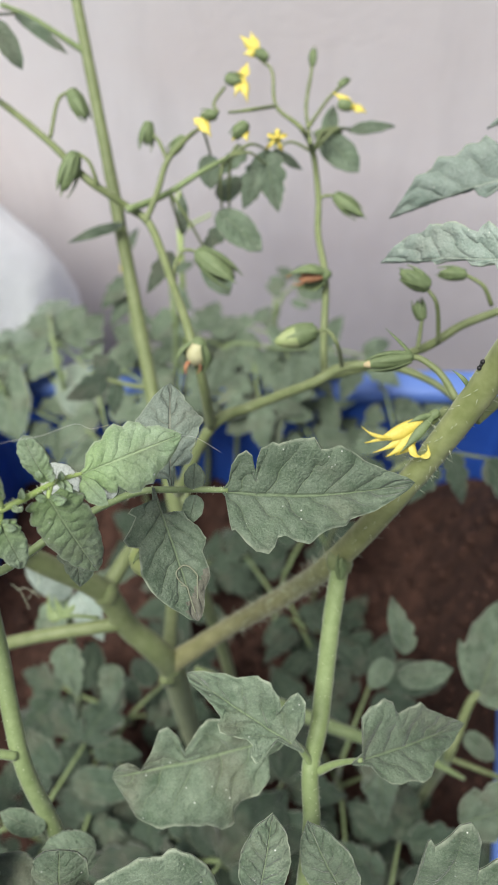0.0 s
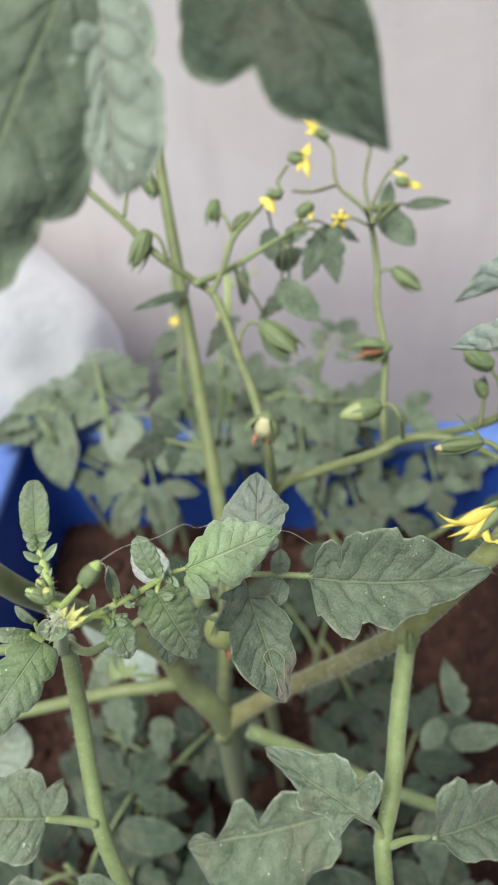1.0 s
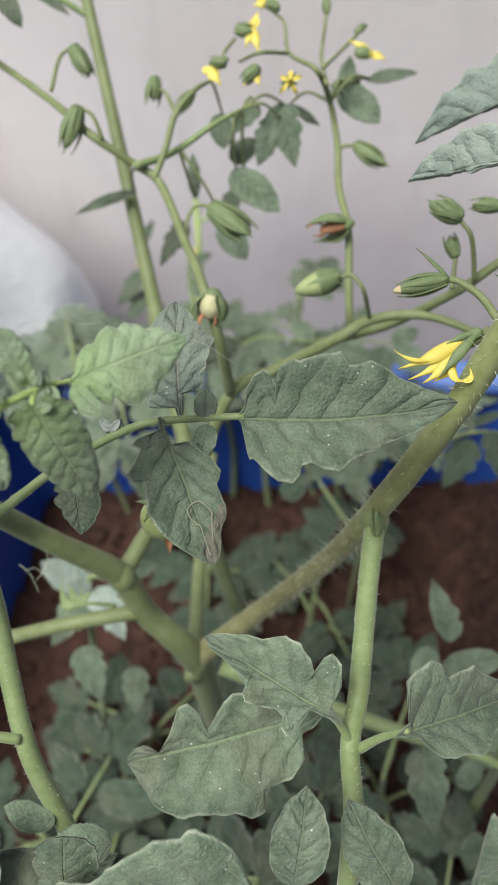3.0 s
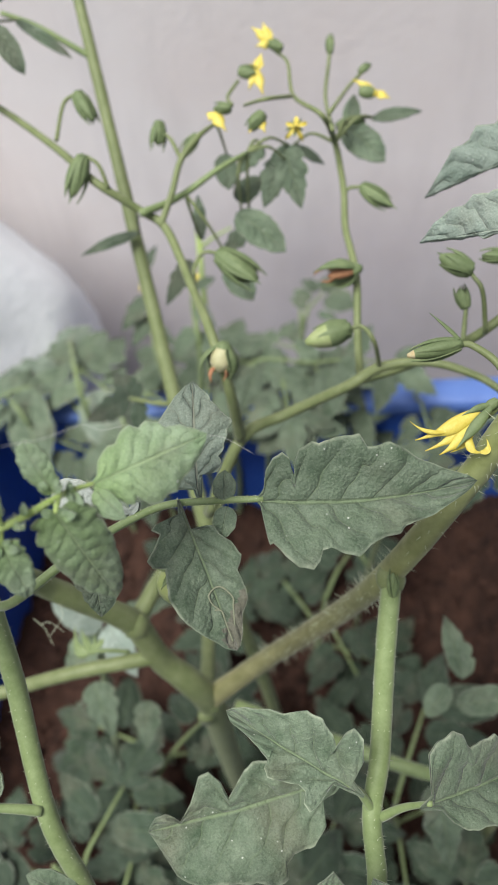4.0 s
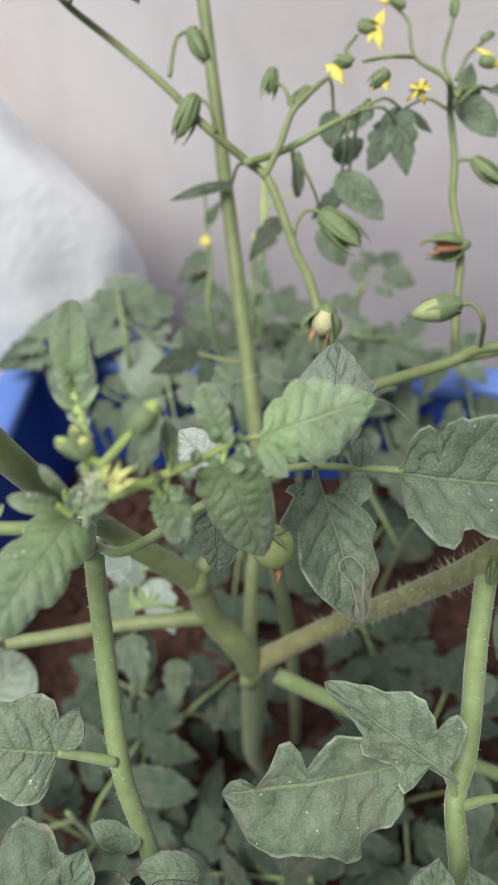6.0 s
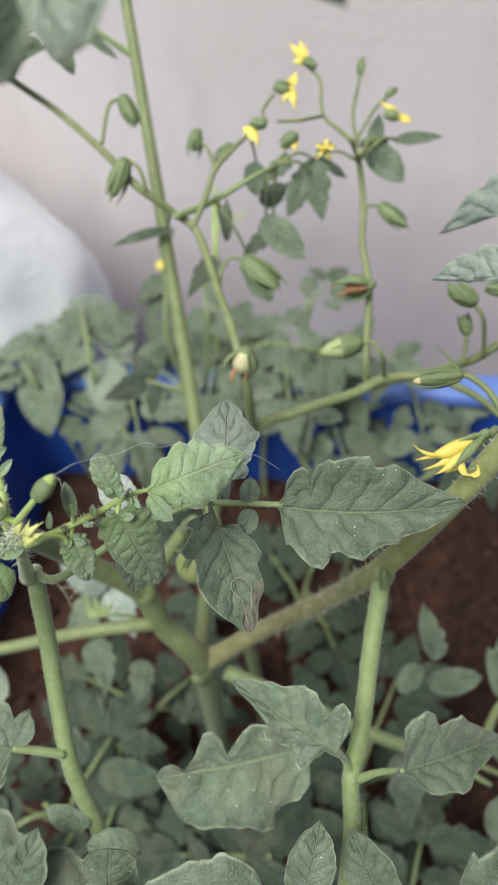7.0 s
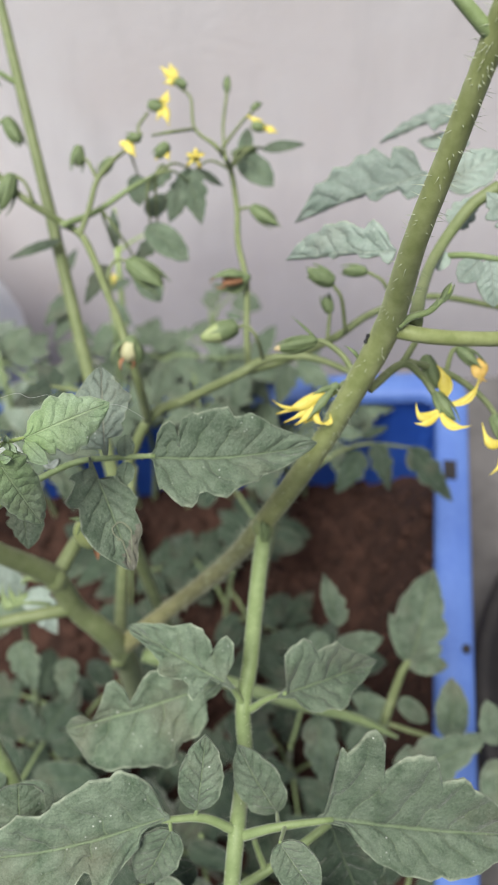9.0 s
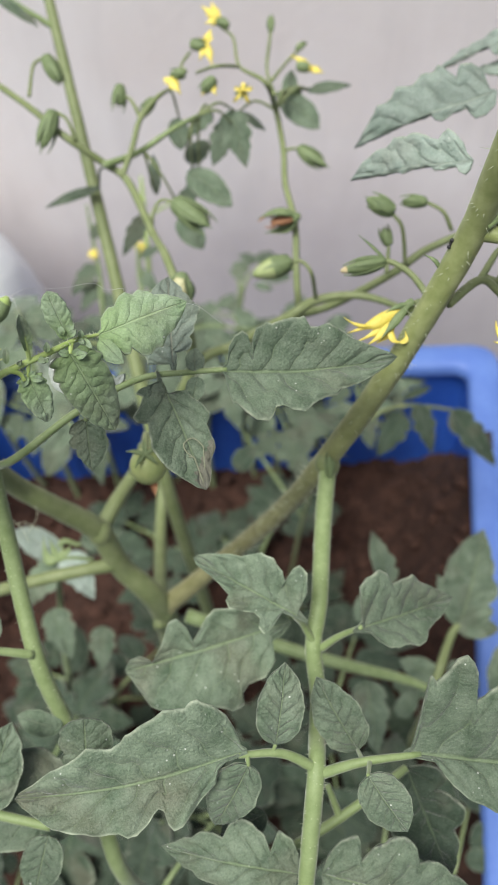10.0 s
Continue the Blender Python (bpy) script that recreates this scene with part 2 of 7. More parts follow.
def hairs(points, parent, count, length, seed=1):
    """Fine stiff hairs standing off a stem, as one mesh."""
    rnd = random.Random(seed)
    rows = spline([tuple(q) for q in points], 7)
    bm = bmesh.new()
    for _ in range(count):
        i = rnd.randrange(len(rows) - 1)
        q = rows[i].lerp(rows[i + 1], rnd.random())
        d = (rows[i + 1].to_3d() - rows[i].to_3d()).normalized()
        o = d.orthogonal().normalized()
        o = Matrix.Rotation(rnd.uniform(0, 6.283), 3, d) @ o
        tip_dir = (o + d * rnd.uniform(-0.4, 0.4)).normalized()
        base = q.to_3d() + o * q[3] * 0.95
        ln = length * rnd.uniform(0.35, 1.0)
        w = 0.00012
        s = d.cross(o)
        vs = [bm.verts.new(base + d * w), bm.verts.new(base - d * w * 0.5 + s * w), bm.verts.new(base - d * w * 0.5 - s * w)]
        t = bm.verts.new(base + tip_dir * ln)
        for k in range(3):
            bm.faces.new((vs[k], vs[(k + 1) % 3], t))
    ob = finish("stem_hairs", bm, M_HAIR, parent)
    tagged(ob, "fine pale stem hairs", kind="stuff")
    return ob


OVAL = [(0, 0.02), (0.06, 0.15), (0.25, 0.25), (0.5, 0.27), (0.75, 0.19), (0.92, 0.08), (1, 0)]
BLUNT = [(0, 0.06), (0.10, 0.26), (0.30, 0.36), (0.42, 0.30), (0.52, 0.38), (0.75, 0.36), (0.90, 0.24), (0.97, 0.12), (1, 0)]
TOOTH = [(0, 0.03), (0.05, 0.15), (0.17, 0.24), (0.24, 0.26), (0.29, 0.20), (0.42, 0.26), (0.50, 0.24), (0.55, 0.18), (0.68, 0.17), (0.75, 0.12), (0.88, 0.07), (1, 0)]
LOBED = [(0, 0.03), (0.04, 0.16), (0.12, 0.26), (0.19, 0.29), (0.23, 0.13), (0.34, 0.27), (0.46, 0.34), (0.53, 0.30), (0.58, 0.18), (0.70, 0.19), (0.80, 0.12), (0.91, 0.06), (1, 0)]
WIDE = [(0, 0.10), (0.03, 0.30), (0.10, 0.42), (0.22, 0.47), (0.36, 0.42), (0.44, 0.36), (0.55, 0.38), (0.66, 0.30), (0.80, 0.20), (0.92, 0.09), (1, 0)]
NARROW = [(0, 0.02), (0.1, 0.10), (0.3, 0.17), (0.55, 0.17), (0.8, 0.10), (1, 0)]


def profile(table, s):
    for (a, x), (b, y) in zip(table, table[1:]):
        if s <= b:
            k = (s - a) / max(b - a, 1e-6)
            if b < 1 and len(table) < 14:
                k = math.sin(k * math.pi / 2) if y > x else 1 - math.cos(k * math.pi / 2)
            return x + (y - x) * k
    return 0.0


def leaflet(parent, base, tip, left=TOOTH, right=None, up=(0, -0.4, 0.9), wide=1.0, cup=0.10, arch=0.10, wave=0.02, twist=0.0,
            mat=None, seed=0, name="leaflet", label="", rows=34, cols=6, bow=0.0, thick=0.00035, quilt=0.018, teeth=0, bite=0.12, veins=6.0):
    """One leaflet: blade between base and tip with a half-width table on each side, cupped, arched and thick;
    it swells between the side veins and its margin rolls down. teeth: number of small forward teeth along each margin."""
    right = right or left
    mat = mat or M_LEAF
    a, b = Vector(base), Vector(tip)
    length = (b - a).length
    d = (b - a).normalized()
    n0 = Vector(up)
    n0 = (n0 - d * n0.dot(d)).normalized()
    side = d.cross(n0)
    rnd = random.Random(seed * 7 + 3)
    off = Vector((rnd.uniform(0, 50), rnd.uniform(0, 50), rnd.uniform(0, 50)))
    bm = bmesh.new()
    uvl = bm.loops.layers.uv.new("UVMap")
    uvz = bm.loops.layers.uv.new("Size")
    scale = min(1.0, max(0.15, (length - 0.008) / 0.02))
    knots = [k for tab in (left, right) for k, _ in tab]
    stops = sorted(set([round(i / rows, 4) for i in range(rows + 1)] + [round(k, 4) for k in knots]))
    if cols > 6:
        span = [math.sin(abs(j) / cols * math.pi / 2) ** 0.9 * (1 if j > 0 else -1) for j in range(-cols, cols + 1)]
    else:
        span = [j / cols for j in range(-cols, cols + 1)]
    nc = len(span)
    shift = rnd.uniform(0, 1)

    def vein_at(s, v, sg):
        """Counts the side veins from the base: halves lie on a vein."""
        return s * veins - abs(v) * 1.5 + 0.35 * noise.noise(off + Vector((s * 5, v * 3, 11))) + shift + (0.42 if sg > 0 else 0.0) + 3.0

    grid = []
    for s in stops:
        line = []
        tw = twist * s
        sd = side * math.cos(tw) + n0 * math.sin(tw)
        nn = n0 * math.cos(tw) - side * math.sin(tw)
        hold = min(1.0, s * 6) * min(1.0, (1 - s) * 8 + 0.1)
        for v in span:
            far = abs(v)
            tab = right if v > 0 else left
            half = profile(tab, s) * wide * length
            half *= 1 + 0.05 * noise.noise(off + Vector((s * 13, 3 * (v > 0), 0))) + 0.012 * noise.noise(off + Vector((s * 37, 3 * (v > 0), 5)))
            if teeth:
                saw = (s * teeth + (0.3 if v > 0 else 0.0)) % 1.0
                half *= 1 + bite * ((saw if saw < 0.75 else (1 - saw) * 3) - 0.4) * min(1, (1 - s) * 4)
            w = half * far
            z = cup * w * far ** 0.6 - 0.16 * half * far ** 7
            z += arch * length * (math.sin(s * math.pi) - 0.25 * s * s)
            z += hold * wave * length * noise.noise(off + Vector((s * 4.5, v * 2.2, 7)))
            z += hold * 0.8 * wave * length * far * noise.noise(off + Vector((s * 14, v * 3, 3)))
            fr = abs(vein_at(s, v, v) % 1.0 - 0.5) * 2
            z += hold * quilt * length * min(1.0, far * 2.5) * (1 - 0.35 * far) * (1 - (1 - fr) ** 2)
            z -= 0.004 * length * max(0.0, 1 - far * 9)
            q = a + d * s * length + sd * bow * length * math.sin(math.pi * s) + sd * (w if v > 0 else -w) + nn * z
            line.append((q, nn, s, v))
        grid.append(line)
    tops = [[bm.verts.new(q + nn * thick) for q, nn, s, v in line] for line in grid]
    bots = [[bm.verts.new(q - nn * thick) for q, nn, s, v in line] for line in grid]

    def face(vs, ss, sg):
        f = bm.faces.new(vs)
        for lp, (s, v) in zip(f.loops, ss):
            lp[uvl].uv = (s, v * 0.5 + 0.5)
            lp[uvz].uv = (scale, vein_at(s, v, sg))

    for i in range(len(grid) - 1):
        for j in range(nc - 1):
            k = ((i, j), (i, j + 1), (i + 1, j + 1), (i + 1, j))
            sv = [(grid[x][y][2], grid[x][y][3]) for x, y in k]
            sg = 1 if j >= cols else -1
            face([tops[x][y] for x, y in k], sv, sg)
            face([bots[x][y] for x, y in k][::-1], sv[::-1], sg)
        for j in (0, nc - 1):
            k = (tops[i][j], tops[i + 1][j], bots[i + 1][j], bots[i][j])
            sv = [(grid[i][j][2], grid[i][j][3]), (grid[i + 1][j][2], grid[i + 1][j][3])]
            face(k if j else k[::-1], [sv[0], sv[1], sv[1], sv[0]] if j else [sv[0], sv[1], sv[1], sv[0]][::-1], 1 if j else -1)
    return finish(name, bm, mat, parent, label)


def on_blade(ob, p, lift=0.0002):
    """The point of a blade's upper face next to p."""
    p = Vector(p)
    near = sorted((w for w in ob.data.vertices if w.normal.z > 0), key=lambda w: (w.co - p).length_squared)[:4]
    return sum((w.co for w in near), Vector()) / 4 + sum((w.normal for w in near), Vector()).normalized() * lift


def rod(parent, pts, r0, r1, mat=None, name="petiole", label="", segs=8):
    n = len(pts)
    return tube(name, [(*p, r0 + (r1 - r0) * i / (n - 1)) for i, p in enumerate(pts)], mat or M_STALK, parent, segs, label, 6)


def blade_into(bm, base, tip, up, width, curl, mat=0, rows=9, thick=0.0003, fold=0.35):
    """A narrow petal or sepal that curls along its length."""
    a, b = Vector(base), Vector(tip)
    d = b - a
    ln = d.length
    d.normalize()
    n0 = Vector(up)
    n0 = (n0 - d * n0.dot(d)).normalized()
    sd = d.cross(n0)
    top, bot = [], []
    for i in range(rows + 1):
        s = i / rows
        w = width * (math.sin(math.pi * min(1, 0.12 + s * 0.95)) ** 0.8) * (1 - 0.35 * s)
        if i == rows:
            w = width * 0.05
        c = a + d * ln * s + n0 * curl * ln * math.sin(math.pi * s)
        for lst, o in ((top, thick), (bot, -thick)):
            lst.append([bm.verts.new(c + sd * w * v + n0 * (o + fold * w * v * v)) for v in (-1, -0.5, 0, 0.5, 1)])
    for i in range(rows):
        for j in range(4):
            bm.faces.new((top[i][j], top[i][j + 1], top[i + 1][j + 1], top[i + 1][j])).material_index = mat
            bm.faces.new((bot[i][j], bot[i + 1][j], bot[i + 1][j + 1], bot[i][j + 1])).material_index = mat
        for j in (0, 4):
            bm.faces.new((top[i][j], top[i + 1][j], bot[i + 1][j], bot[i][j])).material_index = mat


def petal_into(bm, base, mid, tip, up, width, mat=0, rows=14, thick=0.00022):
    """A petal whose middle line bends through a given middle point; trough-shaped, with a narrowed tip."""
    a, m, b = Vector(base), Vector(mid), Vector(tip)
    c = m * 2 - (a + b) * 0.5
    n0 = Vector(up)
    top, bot = [], []
    for i in range(rows + 1):
        s = i / rows
        q = a * (1 - s) ** 2 + c * 2 * s * (1 - s) + b * s * s
        d = ((c - a) * (1 - s) + (b - c) * s).normalized()
        nn = (n0 - d * n0.dot(d)).normalized()
        sd = d.cross(nn)
        w = width * (0.45 + 0.55 * math.sin(math.pi * min(1.0, s * 1.35))) * (1 if s < 0.55 else max(0.10, 1 - ((s - 0.55) / 0.45) ** 1.5 * 0.95))
        for lst, o in ((top, thick), (bot, -thick)):
            lst.append([bm.verts.new(q + sd * w * v + nn * (o - 0.45 * w * v * v)) for v in (-1, -0.5, 0, 0.5, 1)])
    for i in range(rows):
        for j in range(4):
            bm.faces.new((top[i][j], top[i][j + 1], top[i + 1][j + 1], top[i + 1][j])).material_index = mat
            bm.faces.new((bot[i][j], bot[i + 1][j], bot[i + 1][j + 1], bot[i][j + 1])).material_index = mat
        for j in (0, 4):
            bm.faces.new((top[i][j], top[i + 1][j], bot[i + 1][j], bot[i][j])).material_index = mat
    for e in (0, rows):
        for j in range(4):
            bm.faces.new((top[e][j], top[e][j + 1], bot[e][j + 1], bot[e][j])).material_index = mat


def bud(parent, base, tip, r, tip_mat=None, label="", sep=1.0, seed=0, name="bud", split=0.25, tip_from=6):
    """A closed flower: ribbed calyx body with sepals round it; the tip may show the petals."""
    a, b = Vector(base), Vector(tip)
    d = b - a
    ln = d.length
    d.normalize()
    o = d.orthogonal().normalized()
    p = d.cross(o)
    bm = bmesh.new()
    rings = []
    n = 15
    for i in range(9):
        s = i / 8
        rr = r * (math.sin(math.pi * (0.10 + 0.86 * s ** 0.85)) ** 0.75)
        ring = []
        for k in range(n):
            an = 2 * math.pi * k / n
            q = rr * (1 + 0.04 * math.cos(5 * an))
            ring.append(bm.verts.new(a + d * ln * s + (o * math.cos(an) + p * math.sin(an)) * q))
        rings.append(ring)
    for i, (x, y) in enumerate(zip(rings, rings[1:])):
        for k in range(n):
            f = bm.faces.new((x[k], x[(k + 1) % n], y[(k + 1) % n], y[k]))
            f.material_index = 1 if (tip_mat and i >= tip_from) else 0
    bm.faces.new(rings[0][::-1])
    f = bm.faces.new(rings[-1])
    f.material_index = 1 if tip_mat else 0
    rnd = random.Random(seed + 11)
    for k in range(5):
        an = 2 * math.pi * (k + 0.3) / 5 + rnd.uniform(-0.2, 0.2)
        out = o * math.cos(an) + p * math.sin(an)
        b0 = a + d * ln * 0.05 + out * r * 0.70
        t0 = a + d * ln * sep * rnd.uniform(0.85, 1.15) + out * r * (0.5 + split * rnd.uniform(0.6, 2.2))
        blade_into(bm, b0, t0, out, r * 0.60, 0.10, 0, 7, 0.0002, -0.45)
    return finish(name, bm, [M_SEPAL, tip_mat or M_PETAL], parent, label)


def flower(parent, base, toward, size, seed=0, label="", petals=5, reflex=0.35, open_=0.75, mat=None):
    """An open flower: cone of anthers with petals and sepals as parts of their own."""
    a = Vector(base)
    d = (Vector(toward) - a).normalized()
    o = d.orthogonal().normalized()
    p = d.cross(o)
    mat = mat or M_PETAL
    bm = bmesh.new()
    tube_into(bm, [(*(a - d * size * 0.12), size * 0.10), (*a, size * 0.17), (*(a + d * size * 0.3), size * 0.13), (*(a + d * size * 0.75), size * 0.03)], 10, 4)
    head = finish("flower", bm, mat, parent, label)
    rnd = random.Random(seed)
    for k in range(petals):
        an = 2 * math.pi * k / petals + rnd.uniform(-0.25, 0.25)
        out = o * math.cos(an) + p * math.sin(an)
        t0 = a + out * size * open_ * rnd.uniform(0.7, 1.15) + d * size * rnd.uniform(-reflex, 0.55)
        bm = bmesh.new()
        blade_into(bm, a + out * size * 0.1 + d * size * 0.05, t0, d, size * 0.15, 0.22, 0, 10)
        finish("petal", bm, mat, head)
        an += 0.6
        out = o * math.cos(an) + p * math.sin(an)
        t1 = a + out * size * 0.55 * rnd.uniform(0.6, 1.1) - d * size * rnd.uniform(-0.2, 0.45)
        bm = bmesh.new()
        blade_into(bm, a + out * size * 0.12 - d * size * 0.02, t1, -d, size * 0.09, 0.15, 0, 8)
        finish("sepal", bm, M_SEPAL, head)
    return head


# ---- setting ----
def wall_material():
    m, n, l, b = mat_base("whitewashed_wall", 0.9, 0.2)
    tc = n.new("ShaderNodeTexCoord")
    mp = n.new("ShaderNodeMapping")
    mp.inputs["Scale"].default_value = (1.0, 1.0, 0.22)
    l.new(tc.outputs["Object"], mp.inputs[0])
    big = ramp_node(n, l, noise_node(n, l, 2.6, 5, 0.6, tc.outputs["Object"]), 0.35, 0.68)
    streak = ramp_node(n, l, noise_node(n, l, 16.0, 5, 0.6, mp.outputs[0]), 0.45, 0.75)
    fine = noise_node(n, l, 120.0, 4, 0.6, tc.outputs["Object"])
    col = mix_node(n, l, big, (0.810, 0.728, 0.712), (0.870, 0.832, 0.832))
    col = mix_node(n, l, math_node(n, l, "MULTIPLY", streak, 0.45), col, (0.60, 0.56, 0.56))
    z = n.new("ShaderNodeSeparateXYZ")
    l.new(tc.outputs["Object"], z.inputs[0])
    # shade behind the plants, with some dirt, painted as bluish darkening low down
    base_shade = math_node(n, l, "ADD", z.outputs[2], math_node(n, l, "MULTIPLY", big, 0.12))
    col = mix_node(n, l, math_node(n, l, "MULTIPLY", ramp_node(n, l, base_shade, 0.30, -0.02), 0.6), col, (0.27, 0.265, 0.315))
    l.new(col, b.inputs["Base Color"])
    bump_node(n, l, fine, 0.3, 0.002, b)
    return m


M_WALL = wall_material()
M_FLOOR = plain_material("concrete_floor", (0.085, 0.080, 0.080), (0.16, 0.15, 0.15), 9, 0.9, 0.4, 0.004)
M_SOIL = plain_material("red_brown_soil", (0.022, 0.010, 0.007), (0.082, 0.038, 0.026), 60, 0.95, 1.0, 0.006)
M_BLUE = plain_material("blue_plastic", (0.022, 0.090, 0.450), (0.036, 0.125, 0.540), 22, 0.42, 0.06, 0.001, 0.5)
M_RIM = plain_material("light_blue_plastic", (0.075, 0.148, 0.450), (0.115, 0.208, 0.525), 30, 0.5, 0.08, 0.001, 0.5)
M_SACK = plain_material("white_sack", (0.80, 0.81, 0.85), (0.88, 0.89, 0.93), 14, 0.55, 0.5, 0.006)
M_DARK = plain_material("black_plastic", (0.012, 0.011, 0.012), (0.03, 0.026, 0.025), 30, 0.55, 0.1, 0.001)


def slab(name, lo, hi, mat, label, category, kind="structure"):
    bm = bmesh.new()
    bmesh.ops.create_cube(bm, size=1.0)
    for v in bm.verts:
        v.co = Vector([lo[i] + (hi[i] - lo[i]) * (v.co[i] + 0.5) for i in range(3)])
    return tagged(finish(name, bm, mat, None, "", False), label, category, kind=kind)


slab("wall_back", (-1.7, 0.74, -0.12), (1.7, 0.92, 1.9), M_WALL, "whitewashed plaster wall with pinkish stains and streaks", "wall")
slab("floor", (-1.7, -1.5, -0.22), (1.7, 0.92, -0.12), M_FLOOR, "rough grey concrete floor under the planter", "floor")

# crate: four flaring sides, folded rim, bottom
RIM_Z, SOIL_Z, FLOOR_Z = 0.19, 0.012, -0.118
CRATE = [(0.243, 0.492), (-0.318, 0.527), (-0.385, -0.075), (0.117, -0.115)]


def crate_ring(inset, z, drop=0.0):
    """A rounded ring of the crate's plan, shrunk by inset."""
    c = Vector((sum(p[0] for p in CRATE) / 4, sum(p[1] for p in CRATE) / 4))
    pts = []
    for i in range(4):
        a, b, d = (Vector(CRATE[(i + k) % 4]) for k in (-1, 0, 1))
        e1, e2 = (a - b).normalized(), (d - b).normalized()
        b = b + (e1 + e2) * inset
        for k in range(6):
            t = k / 5
            r = 0.035 if inset < 0.02 else 0.016
            pts.append((b + e1 * r).lerp(b, t).lerp(b.lerp(b + e2 * r, t), t))
    return [(p.x, p.y, z) for p in pts]


def loft(bm, rings, close=True):
    vr = [[bm.verts.new(p) for p in r] for r in rings]
    for a, b in zip(vr, vr[1:]):
        for k in range(len(a)):
            bm.faces.new((a[k], a[(k + 1) % len(a)], b[(k + 1) % len(a)], b[k]))
    return vr


crate = thing("planter_crate", (-0.1, 0.2, FLOOR_Z), "blue plastic crate used as planter, filled with soil", "crate")
bm = bmesh.new()
vr = loft(bm, [crate_ring(0.016, FLOOR_Z), crate_ring(0.012, RIM_Z - 0.004), crate_ring(0.024, RIM_Z - 0.004), crate_ring(0.028, FLOOR_Z + 0.006)])
bm.faces.new(vr[-1])
bm.faces.new(vr[0][::-1])
finish("crate_wall", bm, M_BLUE, crate, "deep blue inner wall", False)
bm = bmesh.new()
rings = [crate_ring(0.003, RIM_Z - 0.022), crate_ring(0.0, RIM_Z - 0.003), crate_ring(0.003, RIM_Z), crate_ring(0.027, RIM_Z), crate_ring(0.030, RIM_Z - 0.003), crate_ring(0.0305, RIM_Z - 0.012)]
loft(bm, rings)
finish("rim", bm, M_RIM, crate, "light blue rim")
for q, w, h in (((0.2005, 0.3749, 0.1910), 0.008, 0.014), ((0.1771, 0.2063, 0.1506), 0.0035, 0.004)):
    bm = bmesh.new()
    bmesh.ops.create_cone(bm, cap_ends=True, segments=4 if w > 0.005 else 14, radius1=w, radius2=w, depth=0.003)
    bmesh.ops.rotate(bm, verts=bm.verts, matrix=Matrix.Rotation(radians(45), 3, "Z"))
    bmesh.ops.scale(bm, verts=bm.verts, vec=(1, h / w, 1))
    bmesh.ops.rotate(bm, verts=bm.verts, matrix=Matrix.Rotation(radians(-11), 3, "Z"))
    bmesh.ops.translate(bm, verts=bm.verts, vec=(q[0], q[1], RIM_Z))
    finish("slot", bm, M_DARK, crate, "dark slot through the rim", False)

# soil
bm = bmesh.new()
n = 130
c4 = [Vector((*p[:2], 0)) for p in (CRATE[2], CRATE[3], CRATE[0], CRATE[1])]
cc = sum(c4, Vector()) / 4
c4 = [cc + (p - cc) * 0.918 for p in c4]


def soil_at(u, v):
    """Point of the soil's surface at u across and v along the crate: crumbly, banked up at one side."""
    q = c4[0].lerp(c4[1], u).lerp(c4[3].lerp(c4[2], u), v)
    h = 0.012 * noise.fractal(q * 14, 1.0, 2.0, 4) + 0.010 * abs(noise.noise(q * 45)) + 0.008 * noise.noise(q * 110) + 0.004 * noise.noise(q * 260)
    h += 0.15 * max(0.0, (u - 0.86) / 0.14) ** 1.4 * min(1.0, max(0.0, (1.0 - v) / 0.16))
    h += 0.025 * max(0.0, (v - 0.85) / 0.15) * u
    return Vector((q.x, q.y, SOIL_Z + h))


grid = [[bm.verts.new(soil_at(j / n, i / n)) for j in range(n + 1)] for i in range(n + 1)]
for i in range(n):
    for j in range(n):
        bm.faces.new((grid[i][j], grid[i][j + 1], grid[i + 1][j + 1], grid[i + 1][j]))
soil = finish("soil", bm, M_SOIL, None)
tagged(soil, "loose red-brown crumbly soil in the crate", "soil", kind="structure")

# loose clods on the soil
rnd = random.Random(5)
bm = bmesh.new()
for k in range(1400):
    u, v = rnd.random() ** 0.7, rnd.random()
    p = soil_at(u, v)
    r = rnd.uniform(0.002, 0.008) * (1.4 if k % 9 == 0 else 1)
    res = bmesh.ops.create_icosphere(bm, subdivisions=1, radius=r)
    for w in res["verts"]:
        w.co = w.co * (1 + rnd.uniform(-0.45, 0.35))
        w.co.z *= 0.7
        w.co += p
tagged(finish("soil_clods", bm, M_SOIL, None), "small crumbs and clods of dark soil", "soil", kind="stuff")

# sack behind the crate
bm = bmesh.new()
bmesh.ops.create_uvsphere(bm, u_segments=64, v_segments=48, radius=1.0)
for v in bm.verts:
    p = v.co.copy()
    k = 1 + 0.05 * noise.noise(p * 2.2) + 0.03 * noise.noise(p * 5 + Vector((3, 0, 0))) + 0.018 * abs(noise.noise(p * 9))
    k += 0.014 * math.sin(p.z * 19 + 5 * noise.noise(p * 2.5)) * noise.noise(p * 3 + Vector((0, 4, 0)))
    lean = 1.12 - 0.42 * (p.z * 0.5 + 0.5) ** 1.2
    v.co = Vector((-0.475 + 0.285 * p.x * k * lean, 0.60 + 0.125 * p.y * k * lean, 0.175 + 0.34 * p.z * k - 0.02 * p.x))
    v.co.y = min(v.co.y, 0.735)
    v.co.z = max(v.co.z, -0.117)
sack = thing("sack", (-0.50, 0.61, -0.117), "bulging white plastic sack leaning at the wall", "sack")
finish("body", bm, M_SACK, sack)
seam = []
for k in range(15):
    an = -0.9 + 1.8 * k / 14
    seam.append((-0.50 + 0.15 * math.sin(an), 0.61 - 0.107 * math.cos(an) * 0.86, 0.26 + 0.012 * math.sin(k * 1.3), 0.0022))
